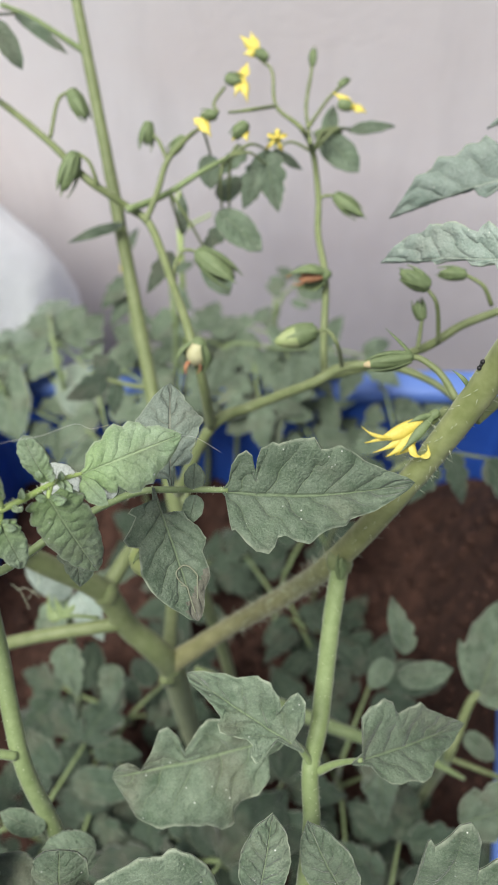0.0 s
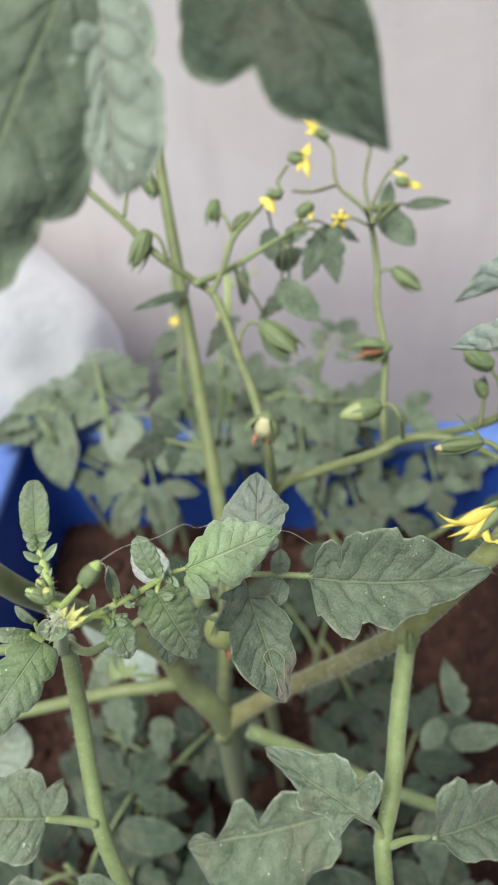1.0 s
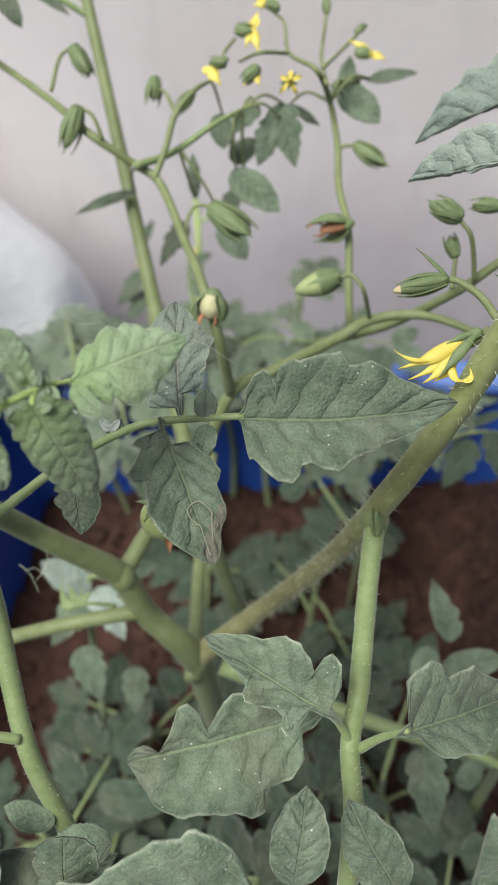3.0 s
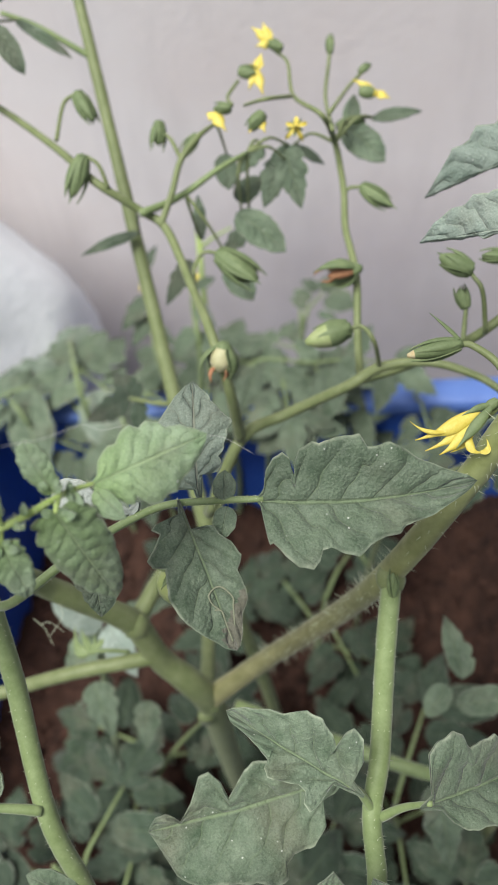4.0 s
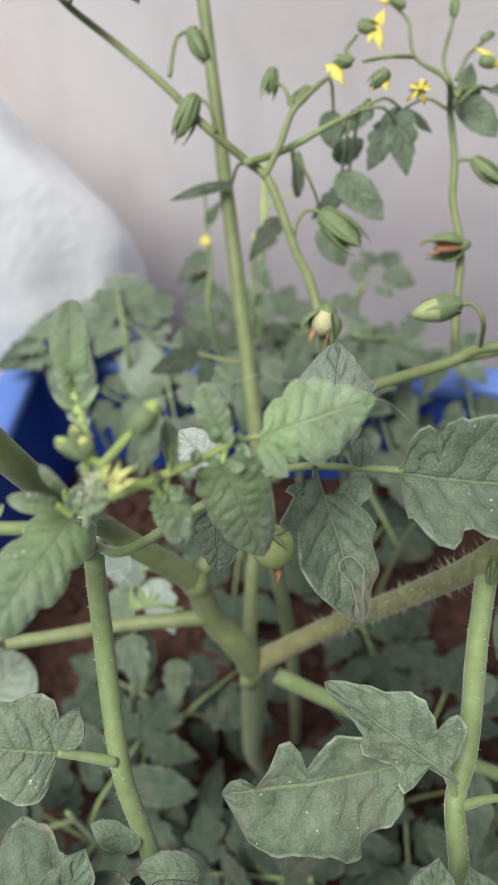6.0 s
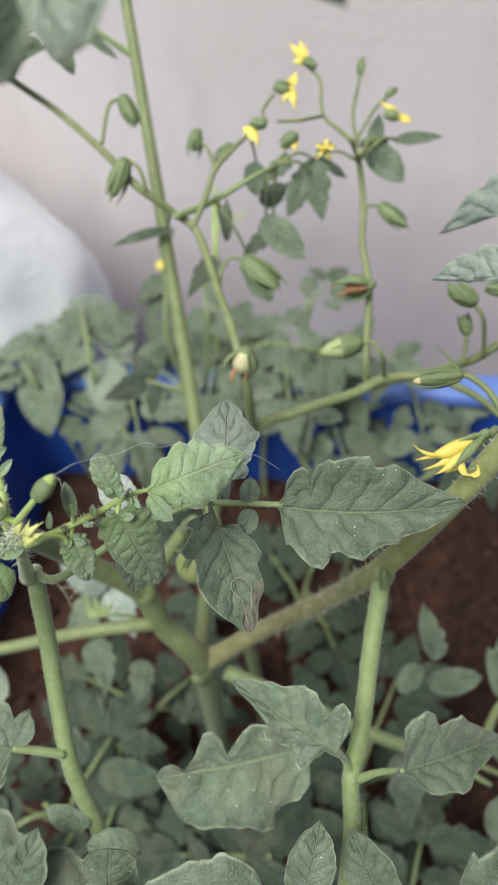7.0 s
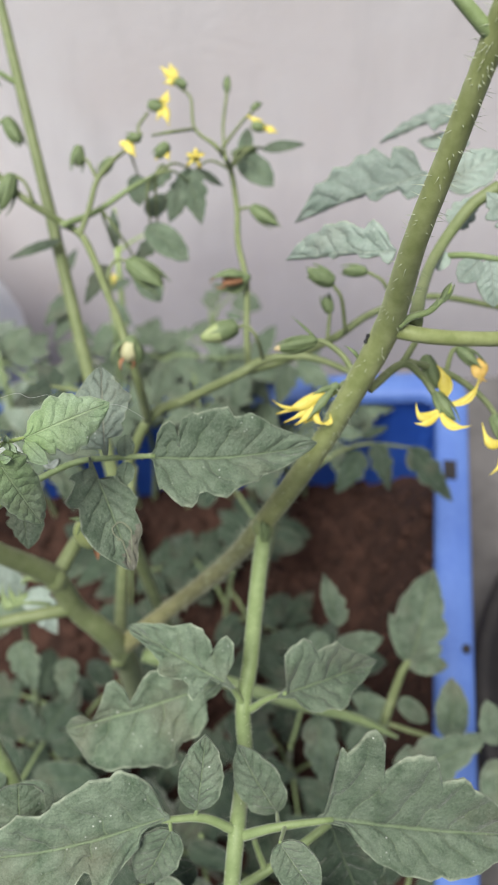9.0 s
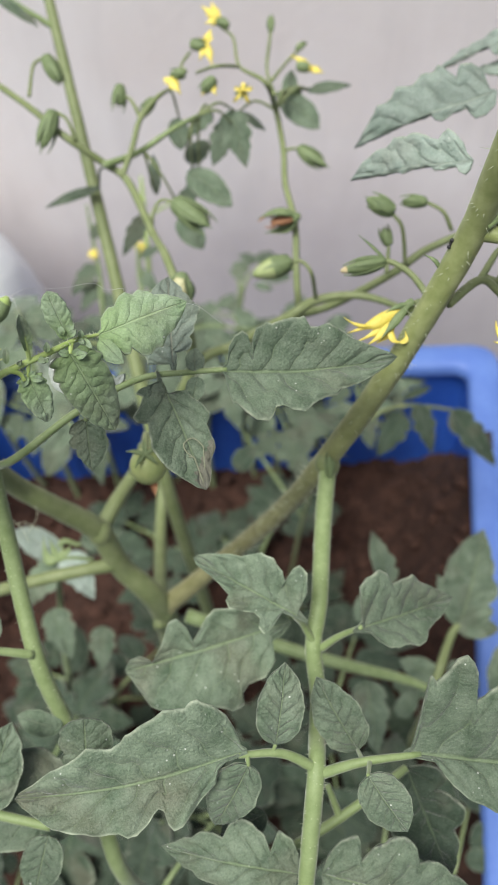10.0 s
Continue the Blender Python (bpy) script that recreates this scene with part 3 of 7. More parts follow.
tube("seam", seam, M_SACK, sack, 8, "stitched seam across the sack")

# dark tub shape, added to fill the dark area beside the crate
bm = bmesh.new()
loft(bm, [[(0.41 + 0.19 * math.cos(a) * k, 0.17 + 0.24 * math.sin(a) * k, z) for a in [i * math.pi / 20 for i in range(40)]]
          for k, z in ((0.8, -0.118), (1.0, 0.02), (1.04, 0.022), (1.04, 0.03), (0.95, 0.03), (0.93, 0.0), (0.02, -0.005))])
tagged(finish("dark_tub_filler", bm, M_DARK, None), "dark tub shape added to fill the dark area beside the crate", "tub")

# ---- front tomato plant: forked stem ----
plant = thing("tomato_plant", (-0.07, 0.17, SOIL_Z), "green tomato plant with forked hairy stem and yellow flowers", "plant")
trunk = [(-0.065, 0.185, SOIL_Z - 0.01, 0.00697), (-0.075, 0.175, 0.12, 0.00697), (-0.07, 0.165, 0.25, 0.00697), (-0.0658, 0.1578, 0.3573, 0.00754)]
right = [(-0.0658, 0.1578, 0.3573, 0.0058), (-0.0334, 0.1637, 0.3905, 0.0047), (0.0009, 0.1550, 0.4532, 0.0045), (0.0198, 0.1440, 0.5082, 0.0045), (0.0414, 0.1504, 0.5476, 0.0044), (0.0516, 0.1520, 0.5740, 0.0044), (0.0637, 0.1548, 0.6088, 0.0046),
         (0.0667, 0.1490, 0.6493, 0.0037), (0.0712, 0.1471, 0.6778, 0.0033), (0.0748, 0.1458, 0.7006, 0.0030), (0.0767, 0.1455, 0.7116, 0.0031), (0.0786, 0.1441, 0.7280, 0.0029)]
tube("branch", right, M_BRANCH, plant, 16, "stout hairy green stem", 9)
hairs(right[1:], plant, 420, 0.0042, 3)
hairs(right[1:4], plant, 260, 0.0052, 4)
left = [(-0.0662, 0.1580, 0.3573, 0.00690), (-0.0827, 0.1645, 0.3961, 0.00597), (-0.0903, 0.1704, 0.4254, 0.00581), (-0.1076, 0.1687, 0.4553, 0.00505), (-0.1194, 0.1648, 0.4835, 0.00474), (-0.1220, 0.1340, 0.5750, 0.00444), (-0.150, 0.140, 0.66, 0.00398)]
tube("main_stem", trunk[:-1] + left, M_STEM, plant, 16, "thick green forked lower stem", 9)
low = [(-0.0921, 0.1708, 0.4257, 0.0045), (-0.1122, 0.1697, 0.4185, 0.0048), (-0.1433, 0.1640, 0.4076, 0.0045), (-0.1537, 0.1600, 0.3917, 0.0042)]
tube("side_shoot", [(-0.0847, 0.1634, 0.4015, 0.0038)] + [(-0.1005, 0.1608, 0.4031, 0.0036), (-0.1266, 0.1570, 0.4025, 0.0034), (-0.1586, 0.1474, 0.4073, 0.0032), (-0.2164, 0.1383, 0.3999, 0.0030)], M_STEM, plant)
tube("side_shoot", [(-0.0887, 0.1738, 0.4218, 0.0042), (-0.0813, 0.1863, 0.4251, 0.0038), (-0.0712, 0.2042, 0.4261, 0.0034), (-0.0593, 0.1821, 0.4763, 0.0026)], M_STEM, plant)
tube("side_shoot", [(-0.0535, 0.1561, 0.3499, 0.0042), (-0.0070, 0.1420, 0.3336, 0.0040), (0.0297, 0.1265, 0.3348, 0.0036), (0.0667, 0.1163, 0.3275, 0.0028), (0.0909, 0.1057, 0.3197, 0.0010)], M_STALK, plant)
tube("side_shoot", [(-0.0677, 0.1499, 0.3513, 0.0042), (-0.0717, 0.2235, 0.3191, 0.0040), (-0.0696, 0.2607, 0.3221, 0.0036), (-0.0625, 0.2996, 0.3390, 0.0030)], M_STEM, plant)
# withered flower on the low side shoot, stray hairs
rod(plant, [(-0.0961, 0.1656, 0.4043), (-0.1050, 0.1642, 0.4106), (-0.1137, 0.1639, 0.4103)], 0.0011, 0.0008, M_STALK, "flower_stalk")
bm = bmesh.new()
petal_into(bm, (-0.1137, 0.1639, 0.4103), (-0.1187, 0.1659, 0.4118), (-0.1190, 0.1740, 0.4179), (0.0, -0.5, 0.85), 0.0022)
finish("withered_sepal", bm, M_STALK, plant, "yellowing sepal of a spent flower")
bm = bmesh.new()
petal_into(bm, (-0.1137, 0.1639, 0.4103), (-0.1112, 0.1654, 0.4114), (-0.1101, 0.1706, 0.4154), (0.0, -0.5, 0.85), 0.0020)
finish("withered_sepal", bm, M_STALK, plant, "yellowing sepal of a spent flower")
bm = bmesh.new()
petal_into(bm, (-0.1131, 0.1639, 0.4103), (-0.1147, 0.1679, 0.4133), (-0.1163, 0.1727, 0.4169), (0.0, -0.5, 0.85), 0.0018)
finish("withered_sepal", bm, M_STALK, plant, "yellowing sepal of a spent flower")
bm = bmesh.new()
petal_into(bm, (-0.1137, 0.1637, 0.4101), (-0.1181, 0.1633, 0.4098), (-0.1206, 0.1649, 0.4110), (0.0, -0.5, 0.85), 0.0018)
finish("withered_sepal", bm, M_STALK, plant, "yellowing sepal of a spent flower")
bm = bmesh.new()
petal_into(bm, (-0.1122, 0.1643, 0.4106), (-0.1075, 0.1674, 0.4130), (-0.1068, 0.1690, 0.4142), (0.0, -0.5, 0.85), 0.0014)
finish("withered_sepal", bm, M_STALK, plant, "yellowing sepal of a spent flower")
tube("stray_hair", [(-0.1227, 0.1585, 0.4600, 0.00009), (-0.1184, 0.1551, 0.4575, 0.00009), (-0.1153, 0.1493, 0.4531, 0.00009)], M_HAIR, plant, 5)
tube("stray_hair", [(-0.1113, 0.1629, 0.4634, 0.00009), (-0.1107, 0.1587, 0.4603, 0.00009), (-0.1140, 0.1548, 0.4573, 0.00009), (-0.1160, 0.1529, 0.4558, 0.00009)], M_HAIR, plant, 5)
tube("stray_hair", [(-0.1203, 0.1563, 0.4583, 0.00009), (-0.1163, 0.1570, 0.4589, 0.00009), (-0.1102, 0.1535, 0.4563, 0.00009)], M_HAIR, plant, 5)
# nodes where stems meet
for q, r in (((0.0196, 0.1421, 0.5068), 0.0054), ((-0.0655, 0.1580, 0.3560), 0.0076), ((-0.0890, 0.1700, 0.4230), 0.0066)):
    bm = bmesh.new()
    bmesh.ops.create_icosphere(bm, subdivisions=2, radius=r)
    for v in bm.verts:
        v.co = Vector((v.co.x, v.co.y, v.co.z * 1.25)) * (1 + 0.1 * noise.noise(v.co * 300)) + Vector(q)
    finish("node", bm, M_STEM, plant)
bud(plant, (0.0192, 0.1344, 0.5085), (0.0195, 0.1387, 0.5167), 0.0017, None, "small axil bud", 1.0, 4)

# leaf that hangs toward the viewer from the right-hand node
stalk = [(0.0197, 0.1413, 0.5061, 0.00357), (0.0147, 0.1164, 0.5023, 0.00340), (0.0096, 0.0860, 0.5011, 0.00323), (0.0055, 0.0702, 0.4942, 0.00305), (0.0052, 0.0534, 0.4953, 0.0030), (0.0028, 0.0376, 0.4996, 0.0029), (0.0009, 0.0245, 0.5072, 0.0029), (-0.0027, 0.0077, 0.4945, 0.00289), (-0.0077, -0.0144, 0.4727, 0.00255)]
leaf_r = tube("leaf_stalk", stalk, M_STALK, plant, 12, "pale green leaf stalk")
hairs(stalk, plant, 260, 0.0016, 9)
rod(leaf_r, [(0.0059, 0.0713, 0.4950), (0.0019, 0.0748, 0.5051), (-0.0017, 0.0729, 0.5170)], 0.0015, 0.00082)
rod(leaf_r, [(0.0078, 0.0695, 0.4937), (0.0145, 0.0702, 0.5018), (0.0219, 0.0686, 0.5122)], 0.0016, 0.00082)
rod(leaf_r, [(0.0008, 0.0244, 0.5071), (-0.0096, 0.0278, 0.5145), (-0.0232, 0.0272, 0.5189)], 0.0019, 0.00105)
rod(leaf_r, [(0.0017, 0.0229, 0.5060), (0.0146, 0.0233, 0.5140), (0.0333, 0.0244, 0.5132)], 0.0019, 0.00105)
P_L = [(0, 0.01), (0.203, 0.03), (0.211, 0.089), (0.219, 0.169), (0.25, 0.228), (0.307, 0.213), (0.331, 0.151), (0.391, 0.132), (0.472, 0.162), (0.579, 0.188), (0.619, 0.162), (0.625, 0.108), (0.716, 0.077), (0.83, 0.052), (0.949, 0.035), (1, 0)]
P_R = [(0, 0.01), (0.101, 0.051), (0.109, 0.198), (0.179, 0.324), (0.263, 0.345), (0.293, 0.294), (0.301, 0.189), (0.356, 0.25), (0.453, 0.293), (0.559, 0.283), (0.67, 0.197), (0.792, 0.149), (0.907, 0.086), (0.972, 0.04), (1, 0)]
leaflet(leaf_r, (0.0032, 0.0706, 0.5153), (-0.0344, 0.0930, 0.5267), P_L, P_R, (0, -0.5, 0.85), 1.0, 0.42, 0.03, 0.02, 0, M_LEAF, 1, rows=80, cols=14, quilt=0.02)
T_L = [(0, 0.01), (0.07, 0.057), (0.136, 0.07), (0.146, 0.124), (0.154, 0.175), (0.232, 0.249), (0.337, 0.257), (0.382, 0.295), (0.392, 0.352), (0.471, 0.37), (0.543, 0.33), (0.654, 0.31), (0.812, 0.283), (0.907, 0.218), (0.956, 0.099), (0.985, 0.028), (1, 0)]
T_R = [(0, 0.01), (0.026, 0.1), (0.212, 0.179), (0.348, 0.184), (0.418, 0.205), (0.469, 0.179), (0.533, 0.103), (0.578, 0.062), (0.595, 0.149), (0.639, 0.212), (0.694, 0.195), (0.758, 0.095), (0.8, 0.045), (0.835, 0.012), (0.86, 0.04), (0.9, 0.062), (0.95, 0.055), (0.985, 0.025), (1, 0)]
leaflet(leaf_r, (-0.0014, 0.0832, 0.4889), (-0.0641, 0.0696, 0.4880), T_L, T_R, (0.05, -0.5, 0.85), 1.0, 0.32, 0.03, 0.03, 0, M_LEAF, 2, rows=90, cols=14, quilt=0.02)
Q_L = [(0, 0.01), (0.085, 0.052), (0.093, 0.14), (0.101, 0.222), (0.109, 0.302), (0.2, 0.352), (0.303, 0.374), (0.361, 0.338), (0.372, 0.284), (0.397, 0.244), (0.484, 0.257), (0.599, 0.264), (0.647, 0.217), (0.775, 0.132), (0.908, 0.055), (1, 0)]
Q_R = [(0, 0.01), (0.124, 0.054), (0.159, 0.134), (0.229, 0.198), (0.285, 0.215), (0.334, 0.207), (0.45, 0.246), (0.526, 0.242), (0.583, 0.186), (0.642, 0.149), (0.763, 0.114), (0.867, 0.064), (0.961, 0.023), (1, 0)]
leaflet(leaf_r, (0.0188, 0.0676, 0.5114), (0.0593, 0.0843, 0.4966), Q_L, Q_R, (-0.32, -0.5, 0.85), 1.0, 0.42, 0.03, 0.02, 0, M_LEAF, 3, rows=72, cols=14, quilt=0.02)
leaflet(leaf_r, (-0.0115, 0.0297, 0.5184), (-0.0065, 0.0480, 0.5373), OVAL, None, (0.1, -0.5, 0.85), 1.02, 0.12, 0.06, 0.02, 0, M_LEAF, 4)
rod(leaf_r, [(-0.0128, 0.0276, 0.5144), (-0.0115, 0.0297, 0.5184)], 0.0008, 0.0006)
leaflet(leaf_r, (0.0150, 0.0299, 0.5044), (0.0034, 0.0488, 0.5210), OVAL, None, (-0.15, -0.5, 0.85), 1.05, 0.14, 0.08, 0.02, 0, M_LEAF, 5)
rod(leaf_r, [(0.0150, 0.0236, 0.5142), (0.0150, 0.0299, 0.5044)], 0.0008, 0.0006)
BL_L = [(0, 0.01), (0.098, 0.016), (0.133, 0.033), (0.151, 0.078), (0.215, 0.118), (0.271, 0.163), (0.312, 0.195), (0.349, 0.197), (0.368, 0.172), (0.379, 0.121), (0.401, 0.108), (0.42, 0.123), (0.449, 0.154), (0.502, 0.192), (0.543, 0.197), (0.577, 0.173), (0.652, 0.166), (0.767, 0.147), (0.846, 0.124), (0.901, 0.081), (0.968, 0.037), (1, 0)]
BL_R = [(0, 0.01), (0.019, 0.031), (0.027, 0.073), (0.035, 0.12), (0.057, 0.181), (0.106, 0.239), (0.159, 0.279), (0.19, 0.273), (0.218, 0.257), (0.305, 0.281), (0.345, 0.264), (0.423, 0.239), (0.479, 0.214), (0.505, 0.185), (0.547, 0.168), (0.651, 0.183), (0.745, 0.133), (0.821, 0.109), (0.904, 0.059), (0.97, 0.027), (1, 0)]
leaflet(leaf_r, (-0.0204, 0.0280, 0.5196), (-0.0925, 0.0207, 0.5157), BL_L, BL_R, (0.05, -0.5, 0.85), 1.0, 0.44, 0.03, 0.02, 0, M_LEAF, 6, rows=96, cols=16, bow=-0.03, quilt=0.015, veins=7.0)
BR_L = [(0, 0.01), (0.028, 0.032), (0.036, 0.09), (0.044, 0.163), (0.052, 0.28), (0.06, 0.354), (0.068, 0.365), (0.09, 0.348), (0.128, 0.4), (0.16, 0.451), (0.204, 0.478), (0.233, 0.467), (0.256, 0.423), (0.264, 0.346), (0.272, 0.288), (0.315, 0.323), (0.363, 0.362), (0.428, 0.376), (0.496, 0.371), (0.524, 0.333), (0.538, 0.285), (0.553, 0.249), (0.591, 0.267), (0.647, 0.287), (0.685, 0.261), (0.707, 0.228), (0.757, 0.209), (0.837, 0.151), (0.918, 0.092), (1, 0)]
BR_R = [(0, 0.01), (0.135, 0.021), (0.164, 0.052), (0.221, 0.11), (0.291, 0.157), (0.401, 0.196), (0.537, 0.21), (0.591, 0.183), (0.632, 0.199), (0.783, 0.17), (0.838, 0.131), (0.893, 0.11), (0.963, 0.063), (1, 0)]
leaflet(leaf_r, (0.0281, 0.0251, 0.5136), (0.0973, 0.0166, 0.5035), BR_L, BR_R, (-0.32, -0.5, 0.85), 1.0, 0.42, 0.03, 0.02, 0, M_LEAF, 7, rows=90, cols=16, quilt=0.016, veins=6.5)
leaflet(leaf_r, (0.0149, 0.0166, 0.5238), (0.0255, 0.0030, 0.5111), OVAL, None, (-0.2, -0.5, 0.85), 1.25, 0.08, 0.05, 0.02, 0, M_LEAF, 8)
rod(leaf_r, [(0.0172, 0.0234, 0.5141), (0.0149, 0.0166, 0.5238)], 0.0008, 0.0006)
leaflet(leaf_r, (-0.0203, 0.0246, 0.5169), (-0.0328, 0.0124, 0.4976), OVAL, None, (0.2, -0.5, 0.85), 1.1, 0.08, 0.06, 0.02, 0, M_LEAF, 9)
rod(leaf_r, [(-0.0205, 0.0267, 0.5185), (-0.0204, 0.0243, 0.5167)], 0.0008, 0.0006)
leaflet(leaf_r, (-0.0070, 0.0000, 0.4761), (-0.0520, 0.0108, 0.4813), TOOTH, LOBED, (0.1, -0.5, 0.85), 0.9, 0.06, 0.06, 0.03, 0, M_LEAF, 10)
leaflet(leaf_r, (0.0004, -0.0005, 0.4758), (0.0522, -0.0094, 0.4672), LOBED, TOOTH, (-0.1, -0.5, 0.85), 0.9, 0.06, 0.08, 0.03, 0, M_LEAF, 11)
leaflet(leaf_r, (-0.0167, 0.0217, 0.4673), (-0.0336, 0.0176, 0.4578), OVAL, None, (0.1, -0.5, 0.85), 1.1, 0.08, 0.05, 0.02, 0, M_SHADED_LEAF, 12)
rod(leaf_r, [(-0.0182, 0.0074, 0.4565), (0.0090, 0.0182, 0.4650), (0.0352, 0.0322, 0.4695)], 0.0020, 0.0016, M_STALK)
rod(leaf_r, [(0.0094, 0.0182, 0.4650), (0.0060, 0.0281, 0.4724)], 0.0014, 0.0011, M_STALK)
leaflet(leaf_r, (0.0352, 0.0322, 0.4695), (0.0491, -0.0005, 0.4388), LOBED, None, (-0.1, -0.5, 0.85), 0.9, 0.06, 0.05, 0.03, 0, M_SHADED_LEAF, 13)

# flowers and buds on the right-hand stem
rod(plant, [(0.0535, 0.1644, 0.5705), (0.0503, 0.1607, 0.5726), (0.0467, 0.1576, 0.5727)], 0.0016, 0.0013, M_STEM, "flower_stalk")


def drooping(parent, base, tips, up, width, mat, label):
    """Petals of a half-closed flower, each a mesh of its own under the first."""
    head = None
    for t in tips:
        bm = bmesh.new()
        if len(t) == 2:
            mid = Vector(base).lerp(Vector(t[0]), 0.5) + Vector(up) * t[1] * (Vector(t[0]) - Vector(base)).length
            petal_into(bm, base, mid, t[0], up, width, 0, 10)
        else:
            petal_into(bm, t[0], t[1], t[2], up, width * t[3])
        if head is None:
            head = finish("flower", bm, mat, parent, label)
        else:
            finish("petal", bm, mat, head)
    return head


drooping(plant, (0.0437, 0.1568, 0.5733), [((0.0444, 0.1582, 0.5744), (0.0364, 0.1544, 0.5727), (0.0260, 0.1527, 0.5700), 1.50), ((0.0441, 0.1576, 0.5727), (0.0371, 0.1528, 0.5703), (0.0286, 0.1506, 0.5673), 1.10), ((0.0430, 0.1559, 0.5727), (0.0380, 0.1511, 0.5702), (0.0325, 0.1489, 0.5673), 1.25), ((0.0427, 0.1554, 0.5710), (0.0393, 0.1511, 0.5690), (0.0357, 0.1498, 0.5667), 1.00), ((0.0347, 0.1534, 0.5719), (0.0291, 0.1534, 0.5731), (0.0249, 0.1565, 0.5741), 0.42), ((0.0410, 0.1533, 0.5719), (0.0412, 0.1486, 0.5696), (0.0446, 0.1481, 0.5681), 0.80), ((0.0438, 0.1482, 0.5681), (0.0457, 0.1481, 0.5693), (0.0457, 0.1510, 0.5703), 0.60)],
         (0.0, -0.5, 0.85), 0.0016, M_PETAL, "yellow drooping tomato flower with curled petals")
for a, m_, b, w in (((0.0478, 0.1581, 0.5757), (0.0418, 0.1522, 0.5736), (0.0369, 0.1487, 0.5697), 0.0016), ((0.0481, 0.1593, 0.5753), (0.0435, 0.1580, 0.5755), (0.0391, 0.1571, 0.5735), 0.0010), ((0.0480, 0.1597, 0.5731), (0.0448, 0.1583, 0.5707), (0.0423, 0.1568, 0.5696), 0.0010)):
    bm = bmesh.new()
    petal_into(bm, a, m_, b, (0.0, -0.5, 0.85), w)
    finish("sepal", bm, M_SEPAL, plant, "green sepal of the drooping flower")
bud(plant, (0.0502, 0.1607, 0.5751), (0.0458, 0.1585, 0.5734), 0.0017, None, "green calyx of the drooping flower", 0.9, 2, "calyx", 0.1)
rod(plant, [(0.0604, 0.1541, 0.5786), (0.0744, 0.1659, 0.5776), (0.0820, 0.1647, 0.5719), (0.0871, 0.1580, 0.5670)], 0.0017, 0.0012, M_STEM, "flower_stalk")
rod(plant, [(0.0744, 0.1659, 0.5776), (0.0829, 0.1786, 0.5772), (0.0866, 0.1837, 0.5761)], 0.0014, 0.0010, M_STEM, "flower_stalk")
bud(plant, (0.0868, 0.1592, 0.5679), (0.0925, 0.1490, 0.5629), 0.0026, None, "green calyx of the open flower", 1.1, 5, "calyx", 0.2)
drooping(plant, (0.0893, 0.1537, 0.5651), [((0.0896, 0.1574, 0.5666), (0.0908, 0.1608, 0.5717), (0.0882, 0.1666, 0.5747), 1.9), ((0.0918, 0.1552, 0.5650), (0.0997, 0.1558, 0.5681), (0.1041, 0.1633, 0.5712), 1.0), ((0.0879, 0.1525, 0.5654), (0.0803, 0.1491, 0.5665), (0.0784, 0.1533, 0.5696), 1.2),
                                           ((0.0871, 0.1506, 0.5652), (0.0816, 0.1470, 0.5650), (0.0774, 0.1481, 0.5644), 0.9), ((0.0880, 0.1509, 0.5654), (0.0913, 0.1450, 0.5649), (0.0982, 0.1452, 0.5639), 1.25)],
         (0.0, -0.5, 0.85), 0.0015, M_PETAL, "bright yellow open tomato flower with curled petals")
rod(plant, [(0.0762, 0.1680, 0.5767), (0.0942, 0.1713, 0.5646), (0.1073, 0.1646, 0.5573), (0.1143, 0.1561, 0.5511)], 0.0015, 0.0011, M_STEM, "flower_stalk")
bud(plant, (0.1116, 0.1581, 0.5525), (0.1163, 0.1485, 0.5480), 0.0026, None, "green calyx of the flower", 1.1, 15, "calyx", 0.2)
drooping(plant, (0.1136, 0.1484, 0.5504), [((0.1132, 0.1466, 0.5502), (0.1074, 0.1450, 0.5527), (0.1056, 0.1523, 0.5556), 1.3), ((0.1144, 0.1460, 0.5498), (0.1121, 0.1391, 0.5484), (0.1066, 0.1354, 0.5443), 1.2), ((0.1154, 0.1468, 0.5504), (0.1190, 0.1424, 0.5485), (0.1242, 0.1441, 0.5474), 1.2)], (0.0, -0.5, 0.85), 0.0016, M_PETAL, "yellow open tomato flower")
rod(plant, [(0.0947, 0.1726, 0.5630), (0.0991, 0.1827, 0.5631), (0.1026, 0.1858, 0.5630)], 0.0011, 0.0009, M_STEM, "flower_stalk")
bud(plant, (0.1021, 0.1858, 0.5630), (0.1101, 0.1787, 0.5579), 0.0026, None, "green calyx of a fading flower", 1.0, 6, "calyx", 0.3)
drooping(plant, (0.1097, 0.1797, 0.5586), [((0.1096, 0.1813, 0.5598), (0.1110, 0.1764, 0.5587), (0.1100, 0.1732, 0.5538), 1.5), ((0.1091, 0.1806, 0.5593), (0.1093, 0.1752, 0.5578), (0.1128, 0.1738, 0.5542), 1.2)], (0, -0.5, 0.85), 0.0019, M_ORANGE, "orange-yellow fading flower")
bud(plant, (0.0859, 0.1759, 0.5703), (0.0894, 0.1641, 0.5641), 0.0030, None, "plump green bud", 1.0, 8)
rod(plant, [(0.0663, 0.1509, 0.6135), (0.0707, 0.1530, 0.6151), (0.0768, 0.1541, 0.6160), (0.0820, 0.1582, 0.6167)], 0.0014, 0.0009, M_STALK, "side_shoot")
bud(plant, (0.0816, 0.1576, 0.6162), (0.0855, 0.1621, 0.6197), 0.0011, M_SHOOT, "slim pale shoot tip", 1.0, 9, "bud", 0.1, 4)
bm = bmesh.new()
petal_into(bm, (0.0752, 0.1536, 0.6156), (0.0788, 0.1557, 0.6173), (0.0799, 0.1579, 0.6189), (0, -0.5, 0.85), 0.0008)
finish("sepal", bm, M_SEPAL, plant)
